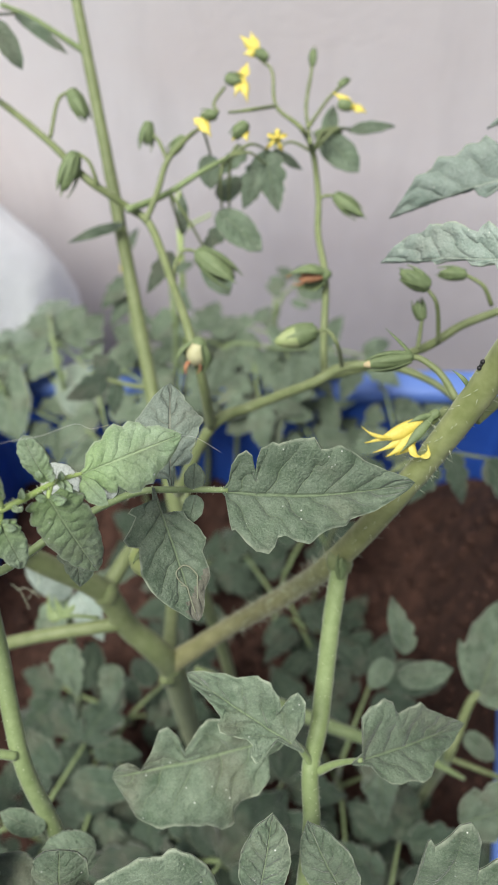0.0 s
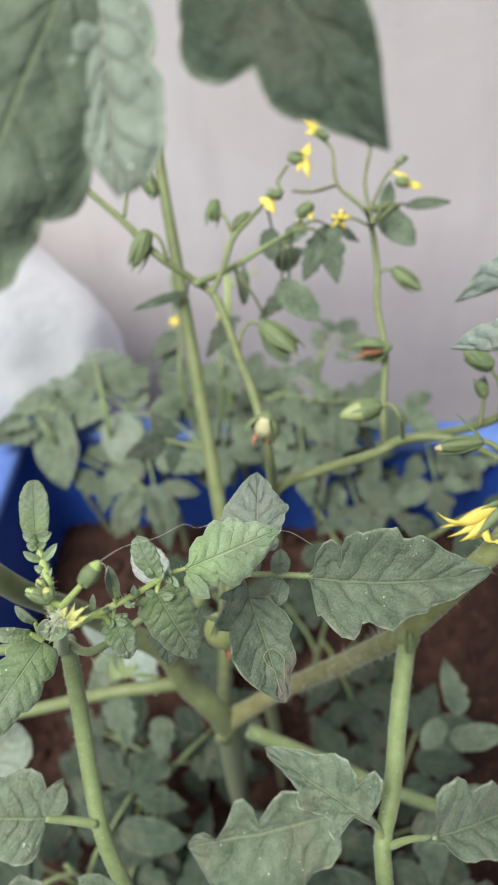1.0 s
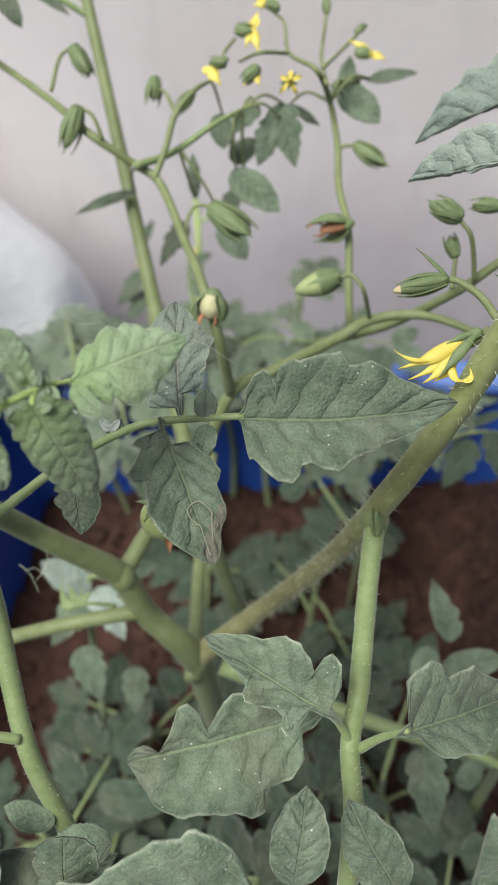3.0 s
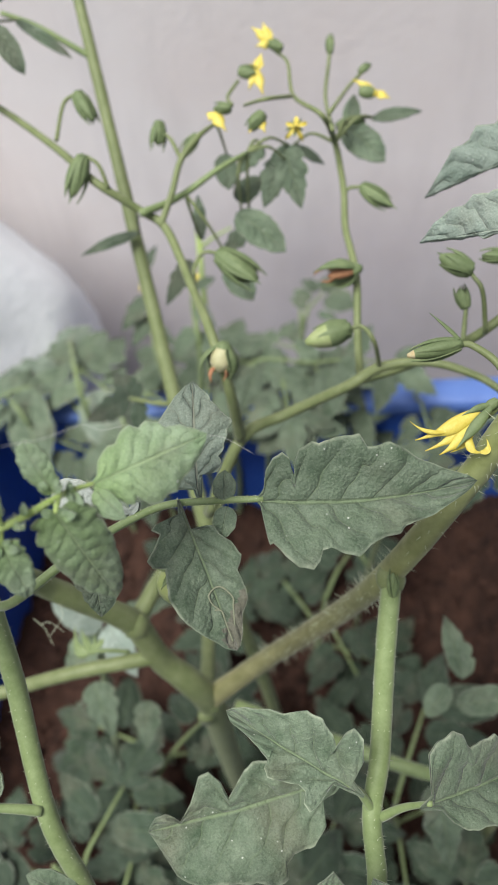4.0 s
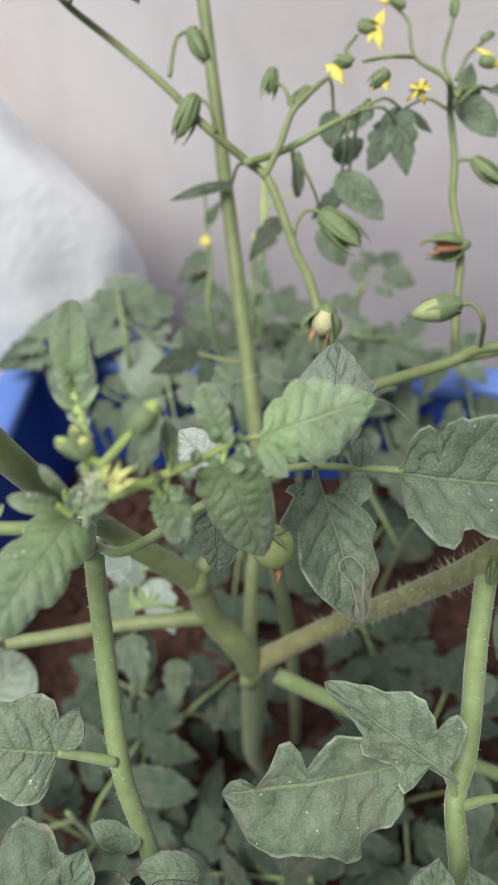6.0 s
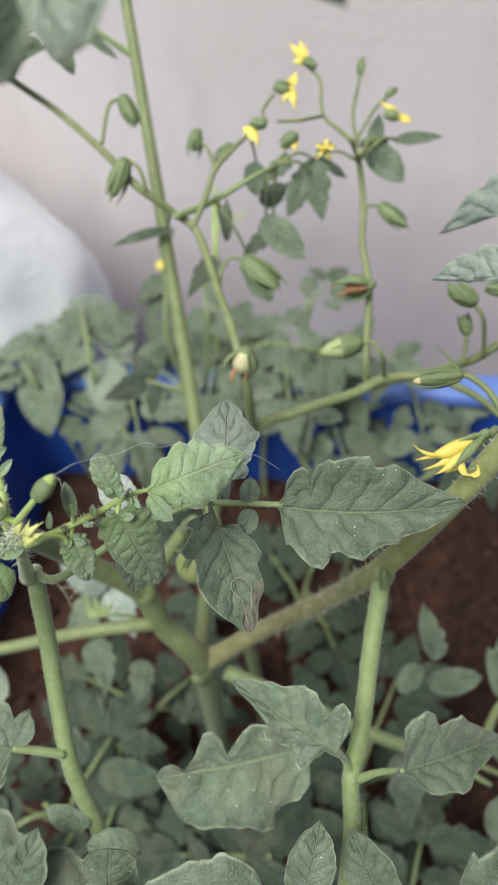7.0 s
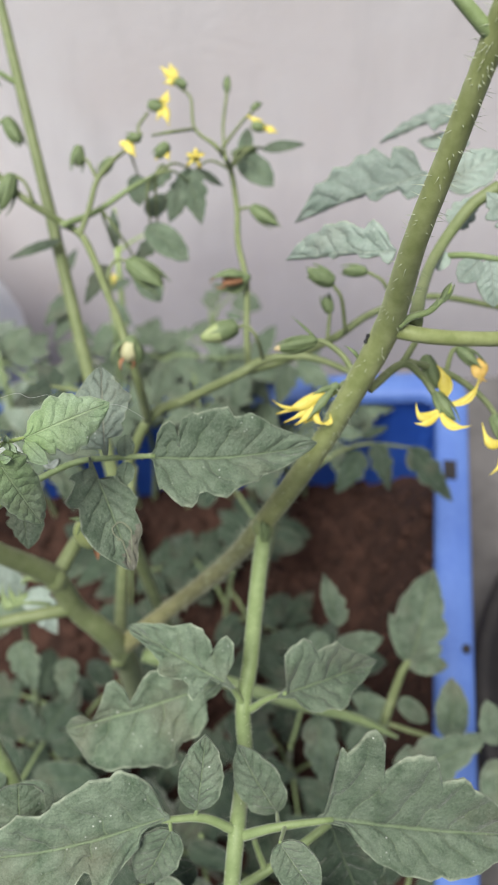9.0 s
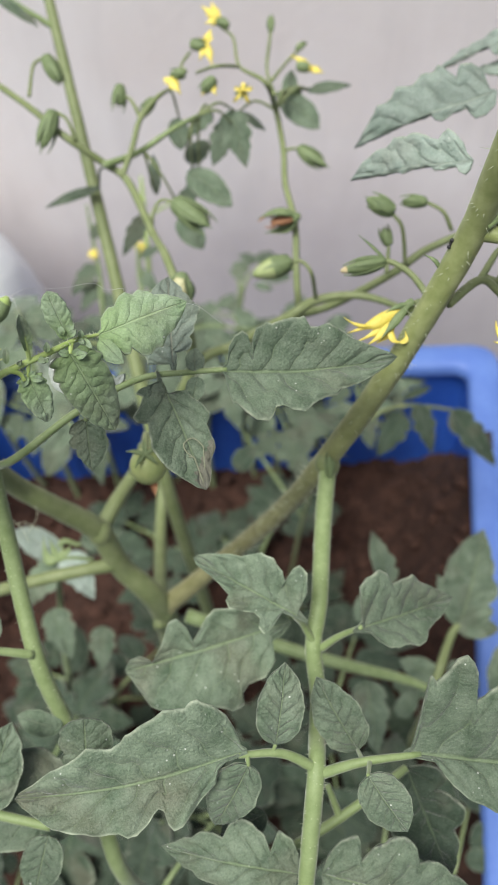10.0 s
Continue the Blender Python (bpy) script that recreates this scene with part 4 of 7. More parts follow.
# side branch to the right
tube("side_shoot", [(0.0650, 0.1547, 0.6088, 0.0030), (0.0725, 0.1512, 0.6089, 0.0027), (0.0851, 0.1507, 0.6062, 0.0026), (0.1059, 0.1533, 0.6010, 0.0026), (0.1305, 0.1588, 0.5956, 0.0025)], M_BRANCH, plant, 12)
# bud in front of the rear truss
rod(plant, [(0.0591, 0.1734, 0.5646), (0.0546, 0.1823, 0.5674), (0.0485, 0.1880, 0.5691), (0.0448, 0.1887, 0.5695)], 0.0014, 0.0010, M_STEM, "flower_stalk")
bud(plant, (0.0457, 0.1888, 0.5696), (0.0284, 0.1871, 0.5680), 0.0028, M_FADED, "long green bud with a yellow tip", 0.9, 3, "bud", 0.1, 7)
bm = bmesh.new()
blade_into(bm, (0.0457, 0.1888, 0.5696), (0.0360, 0.1958, 0.5771), (0.0, -0.5, 0.85), 0.0007, 0.05, 0, 8)
finish("sepal", bm, M_SEPAL, plant)
bm = bmesh.new()
blade_into(bm, (0.0562, 0.1559, 0.5922), (0.0511, 0.1607, 0.5957), (0.0, -0.5, 0.85), 0.0008, 0.35, 0, 8)
finish("sepal", bm, M_SEPAL, plant)
# insect on the stem
bm = bmesh.new()
for k, r in ((0, 0.0008), (1, 0.0006), (2, 0.0009)):
    res = bmesh.ops.create_icosphere(bm, subdivisions=1, radius=r)
    for v in res["verts"]:
        v.co += Vector((0.0575, 0.1552, 0.6042)) + Vector((0.0004, 0.0003, 0.0010)) * (k - 1)
ant = finish("ant", bm, M_ANT, None)
tagged(ant, "tiny dark insect sitting on the hairy stem", "insect")

# upper right leaf behind the stem
lr = tube("leaf_stalk", [(0.1190, 0.2243, 0.6099, 0.0026), (0.1071, 0.2198, 0.6039, 0.0024), (0.0911, 0.2013, 0.5973, 0.0022), (0.0792, 0.1735, 0.6056, 0.0022), (0.0732, 0.1552, 0.6093, 0.0026)], M_STEM, plant)
O_A = [(0, 0.01), (0.004, 0.07), (0.03, 0.111), (0.078, 0.085), (0.108, 0.042), (0.212, 0.058), (0.269, 0.053), (0.316, 0.008), (0.466, 0.016), (0.531, 0.035), (0.579, 0.008), (0.701, 0.012), (0.898, 0.008), (1, 0)]
O_B = [(0, 0.01), (0.045, 0.057), (0.074, 0.127), (0.129, 0.193), (0.187, 0.238), (0.233, 0.21), (0.256, 0.167), (0.324, 0.193), (0.416, 0.24), (0.461, 0.235), (0.506, 0.218), (0.599, 0.229), (0.629, 0.185), (0.762, 0.172), (0.857, 0.115), (0.928, 0.058), (1, 0)]
leaflet(lr, (0.0754, 0.1994, 0.6031), (0.0364, 0.2231, 0.5820), O_A, O_B, (0, -0.5, 0.85), 1.0, 0.36, 0.03, 0.03, 0, M_SHEEN_LEAF, 21, rows=72, cols=12, quilt=0.02)
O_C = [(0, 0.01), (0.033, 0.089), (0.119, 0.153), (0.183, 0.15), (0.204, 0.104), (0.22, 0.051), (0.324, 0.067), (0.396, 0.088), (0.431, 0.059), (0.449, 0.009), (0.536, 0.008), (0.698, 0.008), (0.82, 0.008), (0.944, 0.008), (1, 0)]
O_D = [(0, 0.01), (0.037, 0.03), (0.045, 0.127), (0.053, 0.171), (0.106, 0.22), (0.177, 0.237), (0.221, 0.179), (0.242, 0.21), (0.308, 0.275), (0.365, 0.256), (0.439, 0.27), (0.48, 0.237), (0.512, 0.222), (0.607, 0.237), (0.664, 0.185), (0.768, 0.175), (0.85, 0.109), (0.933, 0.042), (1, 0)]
leaflet(lr, (0.1004, 0.2574, 0.5938), (0.0436, 0.2580, 0.5727), O_C, O_D, (0, -0.5, 0.85), 1.0, 0.36, 0.05, 0.03, 0, M_SHEEN_LEAF, 22, rows=72, cols=12, quilt=0.02)
leaflet(lr, (0.1300, 0.3047, 0.5921), (0.0906, 0.3131, 0.5728), O_C, O_D, (0, -0.20, 0.95), 1.1, -0.25, 0.04, 0.03, 0, M_SHEEN_LEAF, 23, rows=60, cols=10)
leaflet(lr, (0.1275, 0.2923, 0.5829), (0.1092, 0.3125, 0.5726), NARROW, None, (0, -0.35, 0.9), 1.1, 0.05, 0.04, 0.03, 0, M_SHEEN_LEAF, 24)
leaflet(lr, (0.1129, 0.2692, 0.5779), (0.1393, 0.2796, 0.5861), OVAL, None, (0, -0.35, 0.9), 1.2, 0.05, 0.04, 0.03, 0, M_SHEEN_LEAF, 25)
leaflet(lr, (0.1029, 0.2233, 0.5934), (0.1151, 0.2324, 0.6004), TOOTH, None, (0, -0.35, 0.9), 1.3, 0.05, 0.04, 0.03, 0, M_SHEEN_LEAF, 26)
leaflet(lr, (0.1203, 0.2084, 0.6050), (0.1121, 0.2184, 0.6123), LOBED, None, (0, -0.35, 0.9), 1.4, 0.05, 0.04, 0.03, 0, M_SHEEN_LEAF, 27)
leaflet(lr, (0.1076, 0.1981, 0.5972), (0.0989, 0.1918, 0.5923), OVAL, None, (0, -0.35, 0.9), 1.6, 0.05, 0.04, 0.02, 0, M_SHEEN_LEAF, 28)
leaflet(lr, (0.1114, 0.1978, 0.5970), (0.1115, 0.1832, 0.5862), OVAL, None, (0, -0.35, 0.9), 1.2, 0.05, 0.04, 0.02, 0, M_SHEEN_LEAF, 29)
leaflet(lr, (0.0953, 0.2054, 0.5962), (0.0928, 0.1995, 0.5917), OVAL, None, (0, -0.35, 0.9), 1.8, 0.05, 0.04, 0.02, 0, M_SHEEN_LEAF, 30)
rod(lr, [(0.0932, 0.2077, 0.5916), (0.1035, 0.1997, 0.5983), (0.1182, 0.1970, 0.5965)], 0.0013, 0.0011)
# top leaf, hanging close over the viewer's line of sight
top = tube("leaf_stalk", [(0.0770, 0.1451, 0.7113, 0.0021), (0.0727, 0.1462, 0.7146, 0.0018), (0.0631, 0.1529, 0.7233, 0.0017), (0.0514, 0.1547, 0.7332, 0.0016), (0.0334, 0.1571, 0.7472, 0.0014), (-0.03, 0.145, 0.815, 0.0012)], M_STALK, plant, 12)
# this backlit blade gets its shade from the darker leaf colour
leaflet(top, (-0.0329, 0.1460, 0.7690), (-0.0055, 0.1125, 0.7413), NARROW, LOBED, (-0.1, -0.75, 0.6), 1.05, 0.06, 0.03, 0.04, 0, M_SHADED_LEAF, 41)
leaflet(top, (0.0132, 0.0985, 0.7686), (0.0200, 0.0805, 0.7556), NARROW, TOOTH, (0.1, -0.75, 0.6), 1.1, 0.08, 0.05, 0.04, 0, M_DUSTY, 42)
leaflet(top, (-0.0523, 0.1403, 0.7573), (-0.0784, 0.0882, 0.7217), TOOTH, TOOTH, (0.1, -0.75, 0.6), 0.78, -0.35, 0.03, 0.04, 0, M_LEAF, 43)
# the pale dusty colour stands in for sheen on this near blade
leaflet(top, (-0.0491, 0.1419, 0.7558), (-0.0468, 0.1143, 0.7342), BLUNT, OVAL, (0.1, -0.75, 0.6), 0.66, 0.06, 0.03, 0.03, 0, M_DUSTY, 44)

# ---- young shoot with the large dusty leaf ----
shoot = thing("tomato_shoot", (-0.06, 0.05, SOIL_Z), "young tomato shoot with bright green tip and a large dusty leaf", "plant")
st = [(-0.05, 0.03, SOIL_Z - 0.005, 0.00415), (-0.062, 0.028, 0.20, 0.00400), (-0.0763, 0.0160, 0.3861, 0.00338), (-0.0837, 0.0391, 0.4285, 0.00329), (-0.0890, 0.0580, 0.4652, 0.00320), (-0.0956, 0.0750, 0.4930, 0.00320), (-0.1014, 0.1075, 0.5218, 0.00320), (-0.1009, 0.1214, 0.5517, 0.00304)]
tube("main_stem", st, M_STALK, shoot, 12, "pale green upright stem")
hairs(st[2:], shoot, 220, 0.0014, 12)
rod(shoot, [(-0.0962, 0.0751, 0.4974), (-0.1049, 0.0752, 0.5018), (-0.1125, 0.0748, 0.5059)], 0.0018, 0.0013, M_STALK, "leaf_stalk")
leaflet(shoot, (-0.1118, 0.0774, 0.5076), (-0.1063, 0.0864, 0.5132), OVAL, None, (0.1, -0.5, 0.85), 0.9, 0.05, 0.05, 0.02, 0, M_LEAF, 151)
leaflet(shoot, (-0.1125, 0.0748, 0.5059), (-0.1468, 0.0742, 0.5134), WIDE, None, (0.1, -0.5, 0.85), 1.0, 0.05, 0.05, 0.03, 0, M_LEAF, 51)
leaflet(shoot, (-0.1117, 0.0760, 0.5066), (-0.1052, 0.0842, 0.5165), OVAL, None, (0.1, -0.5, 0.85), 1.2, 0.05, 0.05, 0.03, 0, M_LEAF, 52)
leaflet(shoot, (-0.0897, 0.0574, 0.4726), (-0.1043, 0.0569, 0.4736), OVAL, None, (0.1, -0.5, 0.85), 1.0, 0.05, 0.05, 0.02, 0, M_LEAF, 53)
leaflet(shoot, (-0.0919, 0.0562, 0.4726), (-0.1062, 0.0610, 0.4760), OVAL, None, (0.1, -0.5, 0.85), 1.1, 0.05, 0.05, 0.02, 0, M_LEAF, 54)
leaflet(shoot, (-0.0703, 0.0498, 0.4742), (-0.0901, 0.0492, 0.4736), OVAL, None, (0.1, -0.5, 0.85), 1.2, 0.05, 0.05, 0.03, 0, M_LEAF, 55)
leaflet(shoot, (-0.1130, 0.0264, 0.4812), (-0.1008, 0.0503, 0.4993), OVAL, None, (0.1, -0.5, 0.85), 1.0, 0.05, 0.05, 0.03, 0, M_LEAF, 56)
leaflet(shoot, (-0.0915, 0.0186, 0.4756), (-0.0981, 0.0020, 0.4630), OVAL, None, (0.1, -0.5, 0.85), 1.2, 0.05, 0.05, 0.03, 0, M_LEAF, 57)
rod(shoot, [(-0.1111, 0.0262, 0.4811), (-0.0903, 0.0209, 0.4773)], 0.0018, 0.0016, M_STALK, "leaf_stalk")
FINGER = [(0, 0.05), (0.20, 0.20), (0.35, 0.27), (0.47, 0.21), (0.55, 0.32), (0.64, 0.44), (0.72, 0.46), (0.79, 0.40), (0.86, 0.20), (1, 0)]
leaflet(shoot, (-0.0783, 0.0330, 0.4671), (-0.1436, 0.0342, 0.4739), OVAL, FINGER, (0.1, -0.5, 0.85), 1.0, 0.05, 0.05, 0.03, 0, M_LEAF, 58)
leaflet(shoot, (-0.1019, 0.0392, 0.4492), (-0.0727, 0.0503, 0.4542), TOOTH, None, (0.1, -0.5, 0.85), 1.0, 0.05, 0.05, 0.03, 0, M_LEAF, 59)

# the large leaf: rachis with its leaflets
ra = [(-0.1008, 0.1207, 0.5513, 0.00147), (-0.0856, 0.1096, 0.5707, 0.00135), (-0.0648, 0.1201, 0.5788, 0.00122), (-0.0457, 0.1291, 0.5811, 0.00110), (-0.0300, 0.1291, 0.5825, 0.00098), (-0.0169, 0.1276, 0.5840, 0.00086)]
rach = tube("leaf_stalk", ra, M_STALK, shoot, 12, "slender green leaf stalk")
hairs(ra, shoot, 140, 0.0010, 15)
A_L = [(0, 0.01), (0.032, 0.053), (0.049, 0.138), (0.085, 0.191), (0.127, 0.214), (0.156, 0.186), (0.164, 0.138), (0.172, 0.113), (0.18, 0.172), (0.202, 0.224), (0.262, 0.262), (0.292, 0.245), (0.406, 0.289), (0.473, 0.289), (0.504, 0.233), (0.61, 0.238), (0.657, 0.214), (0.734, 0.151), (0.86, 0.082), (0.956, 0.034), (1, 0)]
A_R = [(0, 0.01), (0.012, 0.024), (0.02, 0.096), (0.028, 0.165), (0.036, 0.201), (0.052, 0.195), (0.096, 0.247), (0.15, 0.289), (0.21, 0.294), (0.242, 0.26), (0.261, 0.216), (0.299, 0.206), (0.357, 0.231), (0.416, 0.244), (0.471, 0.201), (0.554, 0.174), (0.61, 0.164), (0.634, 0.14), (0.76, 0.113), (0.869, 0.072), (0.963, 0.028), (1, 0)]
leaflet(rach, (-0.0186, 0.1273, 0.5838), (0.0387, 0.1315, 0.5790), A_L, A_R, (0.02, -0.44, 0.9), 1.0, 0.44, 0.02, 0.016, 0, M_LEAF, 61, "leaflet", "large dusty grey-green leaflet with lobed edge", 100, 16, bow=0.045, quilt=0.016, veins=6.5)
D_L = [(0, 0.01), (0.209, 0.009), (0.217, 0.086), (0.238, 0.146), (0.302, 0.157), (0.368, 0.209), (0.475, 0.235), (0.519, 0.212), (0.554, 0.184), (0.672, 0.191), (0.736, 0.173), (0.806, 0.117), (0.926, 0.067), (0.981, 0.031), (1, 0)]
D_R = [(0, 0.01), (0.087, 0.035), (0.095, 0.101), (0.103, 0.191), (0.129, 0.228), (0.171, 0.189), (0.23, 0.241), (0.302, 0.31), (0.353, 0.298), (0.387, 0.229), (0.453, 0.256), (0.564, 0.273), (0.691, 0.247), (0.793, 0.197), (0.886, 0.12), (0.964, 0.06), (1, 0)]
mined = leaflet(rach, (-0.0393, 0.1293, 0.5839), (-0.0263, 0.0943, 0.5664), D_L, D_R, (0.1, -0.25, 0.95), 1.0, 0.30, 0.04, 0.02, 0, M_LEAF, 62, "leaflet", "grey-green leaflet with a looping leaf-miner trail", 72, 12, quilt=0.018)
U_L = [(0, 0.01), (0.117, 0.043), (0.125, 0.203), (0.136, 0.257), (0.206, 0.275), (0.279, 0.327), (0.338, 0.352), (0.449, 0.328), (0.549, 0.355), (0.677, 0.318), (0.766, 0.238), (0.873, 0.162), (0.967, 0.071), (1, 0)]
U_R = [(0, 0.01), (0.23, 0.038), (0.251, 0.167), (0.329, 0.206), (0.375, 0.181), (0.475, 0.233), (0.588, 0.269), (0.666, 0.308), (0.703, 0.254), (0.745, 0.212), (0.833, 0.145), (0.94, 0.069), (1, 0)]
leaflet(rach, (-0.0341, 0.1297, 0.5806), (-0.0338, 0.1569, 0.5986), U_L, U_R, (0.0, -0.72, 0.7), 1.0, 0.05, 0.06, 0.03, 0, M_DUSTY, 63, "leaflet", "dusty grey upright leaflet", 60, 10)
leaflet(rach, (-0.0636, 0.1203, 0.5740), (-0.0634, 0.1079, 0.5622), OVAL, TOOTH, (0.1, -0.5, 0.85), 1.35, 0.08, 0.05, 0.02, 0, M_LEAF, 64)
rod(rach, [(-0.0620, 0.1209, 0.5795), (-0.0636, 0.1199, 0.5737)], 0.0009, 0.0008)
leaflet(rach, (-0.0273, 0.1285, 0.5833), (-0.0268, 0.1365, 0.5856), OVAL, None, (0.0, -0.5, 0.85), 1.4, 0.08, 0.05, 0.02, 0, M_LEAF, 65, rows=16, cols=4)
leaflet(rach, (-0.0266, 0.1277, 0.5815), (-0.0291, 0.1209, 0.5763), OVAL, None, (0.0, -0.5, 0.85), 1.3, 0.08, 0.05, 0.02, 0, M_LEAF, 66, rows=16, cols=4)
leaflet(rach, (-0.0531, 0.1279, 0.5798), (-0.0555, 0.1317, 0.5827), OVAL, None, (0.3, -0.8, 0.3), 1.0, 0.3, 0.15, 0.02, 0, M_DUSTY, 67, rows=14, cols=4)
leaflet(rach, (-0.0531, 0.1279, 0.5798), (-0.0497, 0.1310, 0.5822), OVAL, None, (-0.3, -0.8, 0.3), 1.0, 0.3, 0.15, 0.02, 0, M_DUSTY, 68, rows=14, cols=4)
leaflet(rach, (-0.0645, 0.1312, 0.5764), (-0.0748, 0.1400, 0.5815), OVAL, OVAL, (0.0, -0.6, 0.75), 1.5, 0.05, 0.05, 0.04, 0, M_PALE, 69, "leaflet", "whitish leaflet turned over", 30, 8)
# small whitish three-lobed leaflet on the leaf stalk
trefoil = rod(shoot, [(-0.0514, 0.1264, 0.5804), (-0.0527, 0.1278, 0.5815)], 0.0004, 0.0003, M_STALK, "leaflet_stalk")
leaflet(trefoil, (-0.0527, 0.1278, 0.5815), (-0.0552, 0.1296, 0.5828), OVAL, None, (0.1, -0.7, 0.7), 1.1, 0.3, 0.1, 0.03, 0, M_PALE, 600, rows=12, cols=4)
leaflet(trefoil, (-0.0527, 0.1278, 0.5815), (-0.0501, 0.1300, 0.5831), OVAL, None, (0.1, -0.7, 0.7), 1.1, 0.3, 0.1, 0.03, 0, M_PALE, 601, rows=12, cols=4)
leaflet(trefoil, (-0.0527, 0.1278, 0.5815), (-0.0513, 0.1270, 0.5809), OVAL, None, (0.1, -0.7, 0.7), 1.1, 0.3, 0.1, 0.03, 0, M_PALE, 602, rows=12, cols=4)
# leaf-miner trail: thin raised lines that follow the blade, and its dry tip
for trail in ([(-0.0307, 0.1035, 0.5708), (-0.0329, 0.1048, 0.5718), (-0.0336, 0.1065, 0.5731), (-0.0322, 0.1078, 0.5741), (-0.0297, 0.1084, 0.5745), (-0.0274, 0.1076, 0.5740), (-0.0262, 0.1061, 0.5729), (-0.0266, 0.1040, 0.5713), (-0.0261, 0.1012, 0.5691), (-0.0259, 0.0980, 0.5668)],
              [(-0.0312, 0.1035, 0.5709), (-0.0293, 0.1031, 0.5706), (-0.0284, 0.1019, 0.5697), (-0.0284, 0.1003, 0.5685), (-0.0274, 0.0990, 0.5675), (-0.0271, 0.0971, 0.5661)]):
    tube("miner_trail", [(*on_blade(mined, q), 0.00024) for q in trail], M_MINE, mined, 6, "pale winding leaf-miner trail")
mined.data.materials.append(M_DRY)
uv_of = mined.data.uv_layers["UVMap"].data
for f in mined.data.polygons:
    us, vs = [sum(uv_of[k].uv[c] for k in f.loop_indices) / len(f.loop_indices) for c in (0, 1)]
    if us - 0.35 * (vs - 0.5) + 0.05 * noise.noise(Vector((us * 30, vs * 12, 2))) > 0.83:
        f.material_index = 1
# growing tip
ap = [(-0.1030, 0.1197, 0.5496, 0.0030), (-0.0924, 0.1082, 0.5855, 0.00182), (-0.0826, 0.0972, 0.6178, 0.00130), (-0.0787, 0.0943, 0.6303, 0.00099)]
tube("shoot_tip", ap, M_SHOOT, shoot, 12, "pale hairy growing tip")
hairs(ap[1:], shoot, 190, 0.0032, 21)
yr = [(-0.0811, 0.0925, 0.6241, 0.00101), (-0.0758, 0.0933, 0.6255, 0.00100), (-0.0710, 0.0958, 0.6257, 0.00090), (-0.0657, 0.0991, 0.6252, 0.00085), (-0.0614, 0.1021, 0.6246, 0.00081), (-0.0565, 0.1063, 0.6235, 0.00070), (-0.0536, 0.1092, 0.6216, 0.00060), (-0.0505, 0.1111, 0.6203, 0.00048)]
young = tube("young_leaf", yr, M_SHOOT, shoot, 12, "young bright green leaf stalk")
hairs(yr, shoot, 200, 0.0011, 22)
Y_A = [(0, 0.10), (0.05, 0.20), (0.10, 0.23), (0.13, 0.18), (0.19, 0.27), (0.25, 0.29), (0.28, 0.24), (0.36, 0.34), (0.46, 0.37), (0.52, 0.34), (0.60, 0.34), (0.66, 0.27), (0.78, 0.22), (0.90, 0.12), (0.97, 0.05), (1, 0)]
Y_B = [(0, 0.02), (0.06, 0.05), (0.12, 0.17), (0.24, 0.25), (0.30, 0.24), (0.38, 0.31), (0.46, 0.34), (0.52, 0.28), (0.60, 0.31), (0.68, 0.27), (0.72, 0.20), (0.84, 0.16), (0.94, 0.07), (1, 0)]
leaflet(young, (-0.0508, 0.1109, 0.6202), (-0.0265, 0.1240, 0.6178), Y_B, Y_A, (0.0, -0.60, 0.80), 0.95, -0.22, 0.03, 0.018, 0, M_YOUNG, 71, "leaflet", "bright green crinkled young leaflet", 80, 14, quilt=0.020, veins=7.0)
leaflet(young, (-0.0502, 0.1101, 0.6195), (-0.0444, 0.1054, 0.6142), NARROW, OVAL, (0.1, -0.6, 0.8), 1.25, 0.05, 0.05, 0.016, 0, M_YOUNG, 76, "lobe", "", 30, 6, veins=4.0)
Y_C = [(0, 0.16), (0.05, 0.26), (0.09, 0.22), (0.14, 0.26), (0.20, 0.30), (0.24, 0.25), (0.32, 0.29), (0.44, 0.28), (0.60, 0.24), (0.76, 0.19), (0.90, 0.11), (0.96, 0.08), (1, 0)]
leaflet(young, (-0.0573, 0.1031, 0.6224), (-0.0493, 0.0953, 0.5982), Y_C, Y_C, (0.15, -0.55, 0.8), 0.92, -0.20, 0.05, 0.014, 0, M_YOUNG, 72, "leaflet", "bright green hanging young leaflet", 64, 12, quilt=0.020, veins=8.0)
rod(young, [(-0.0568, 0.1062, 0.6234), (-0.0573, 0.1029, 0.6222)], 0.0008, 0.0006, M_SHOOT)
leaflet(young, (-0.0576, 0.1028, 0.6222), (-0.0602, 0.1027, 0.6236), OVAL, None, (0.2, -0.6, 0.7), 1.3, 0.2, 0.1, 0.0, 0, M_YOUNG, 170, "lobe", rows=10, cols=4)
leaflet(young, (-0.0565, 0.1028, 0.6221), (-0.0544, 0.1031, 0.6234), OVAL, None, (0.2, -0.6, 0.7), 1.3, 0.2, 0.1, 0.0, 0, M_YOUNG, 171, "lobe", rows=10, cols=4)
leaflet(young, (-0.0557, 0.1024, 0.6217), (-0.0526, 0.1022, 0.6226), OVAL, None, (0.2, -0.6, 0.7), 1.3, 0.2, 0.1, 0.0, 0, M_YOUNG, 172, "lobe", rows=10, cols=4)
U_P = [(0, 0.10), (0.10, 0.15), (0.25, 0.17), (0.50, 0.22), (0.70, 0.21), (0.85, 0.16), (0.95, 0.09), (1, 0)]
leaflet(young, (-0.0572, 0.1063, 0.6248), (-0.0604, 0.1108, 0.6373), U_P, U_P, (0.0, -0.75, 0.55), 1.1, 0.10, 0.05, 0.016, 0, M_YOUNG, 73, "leaflet", "", 50, 10, quilt=0.022, teeth=5, bite=0.10, veins=7.0)
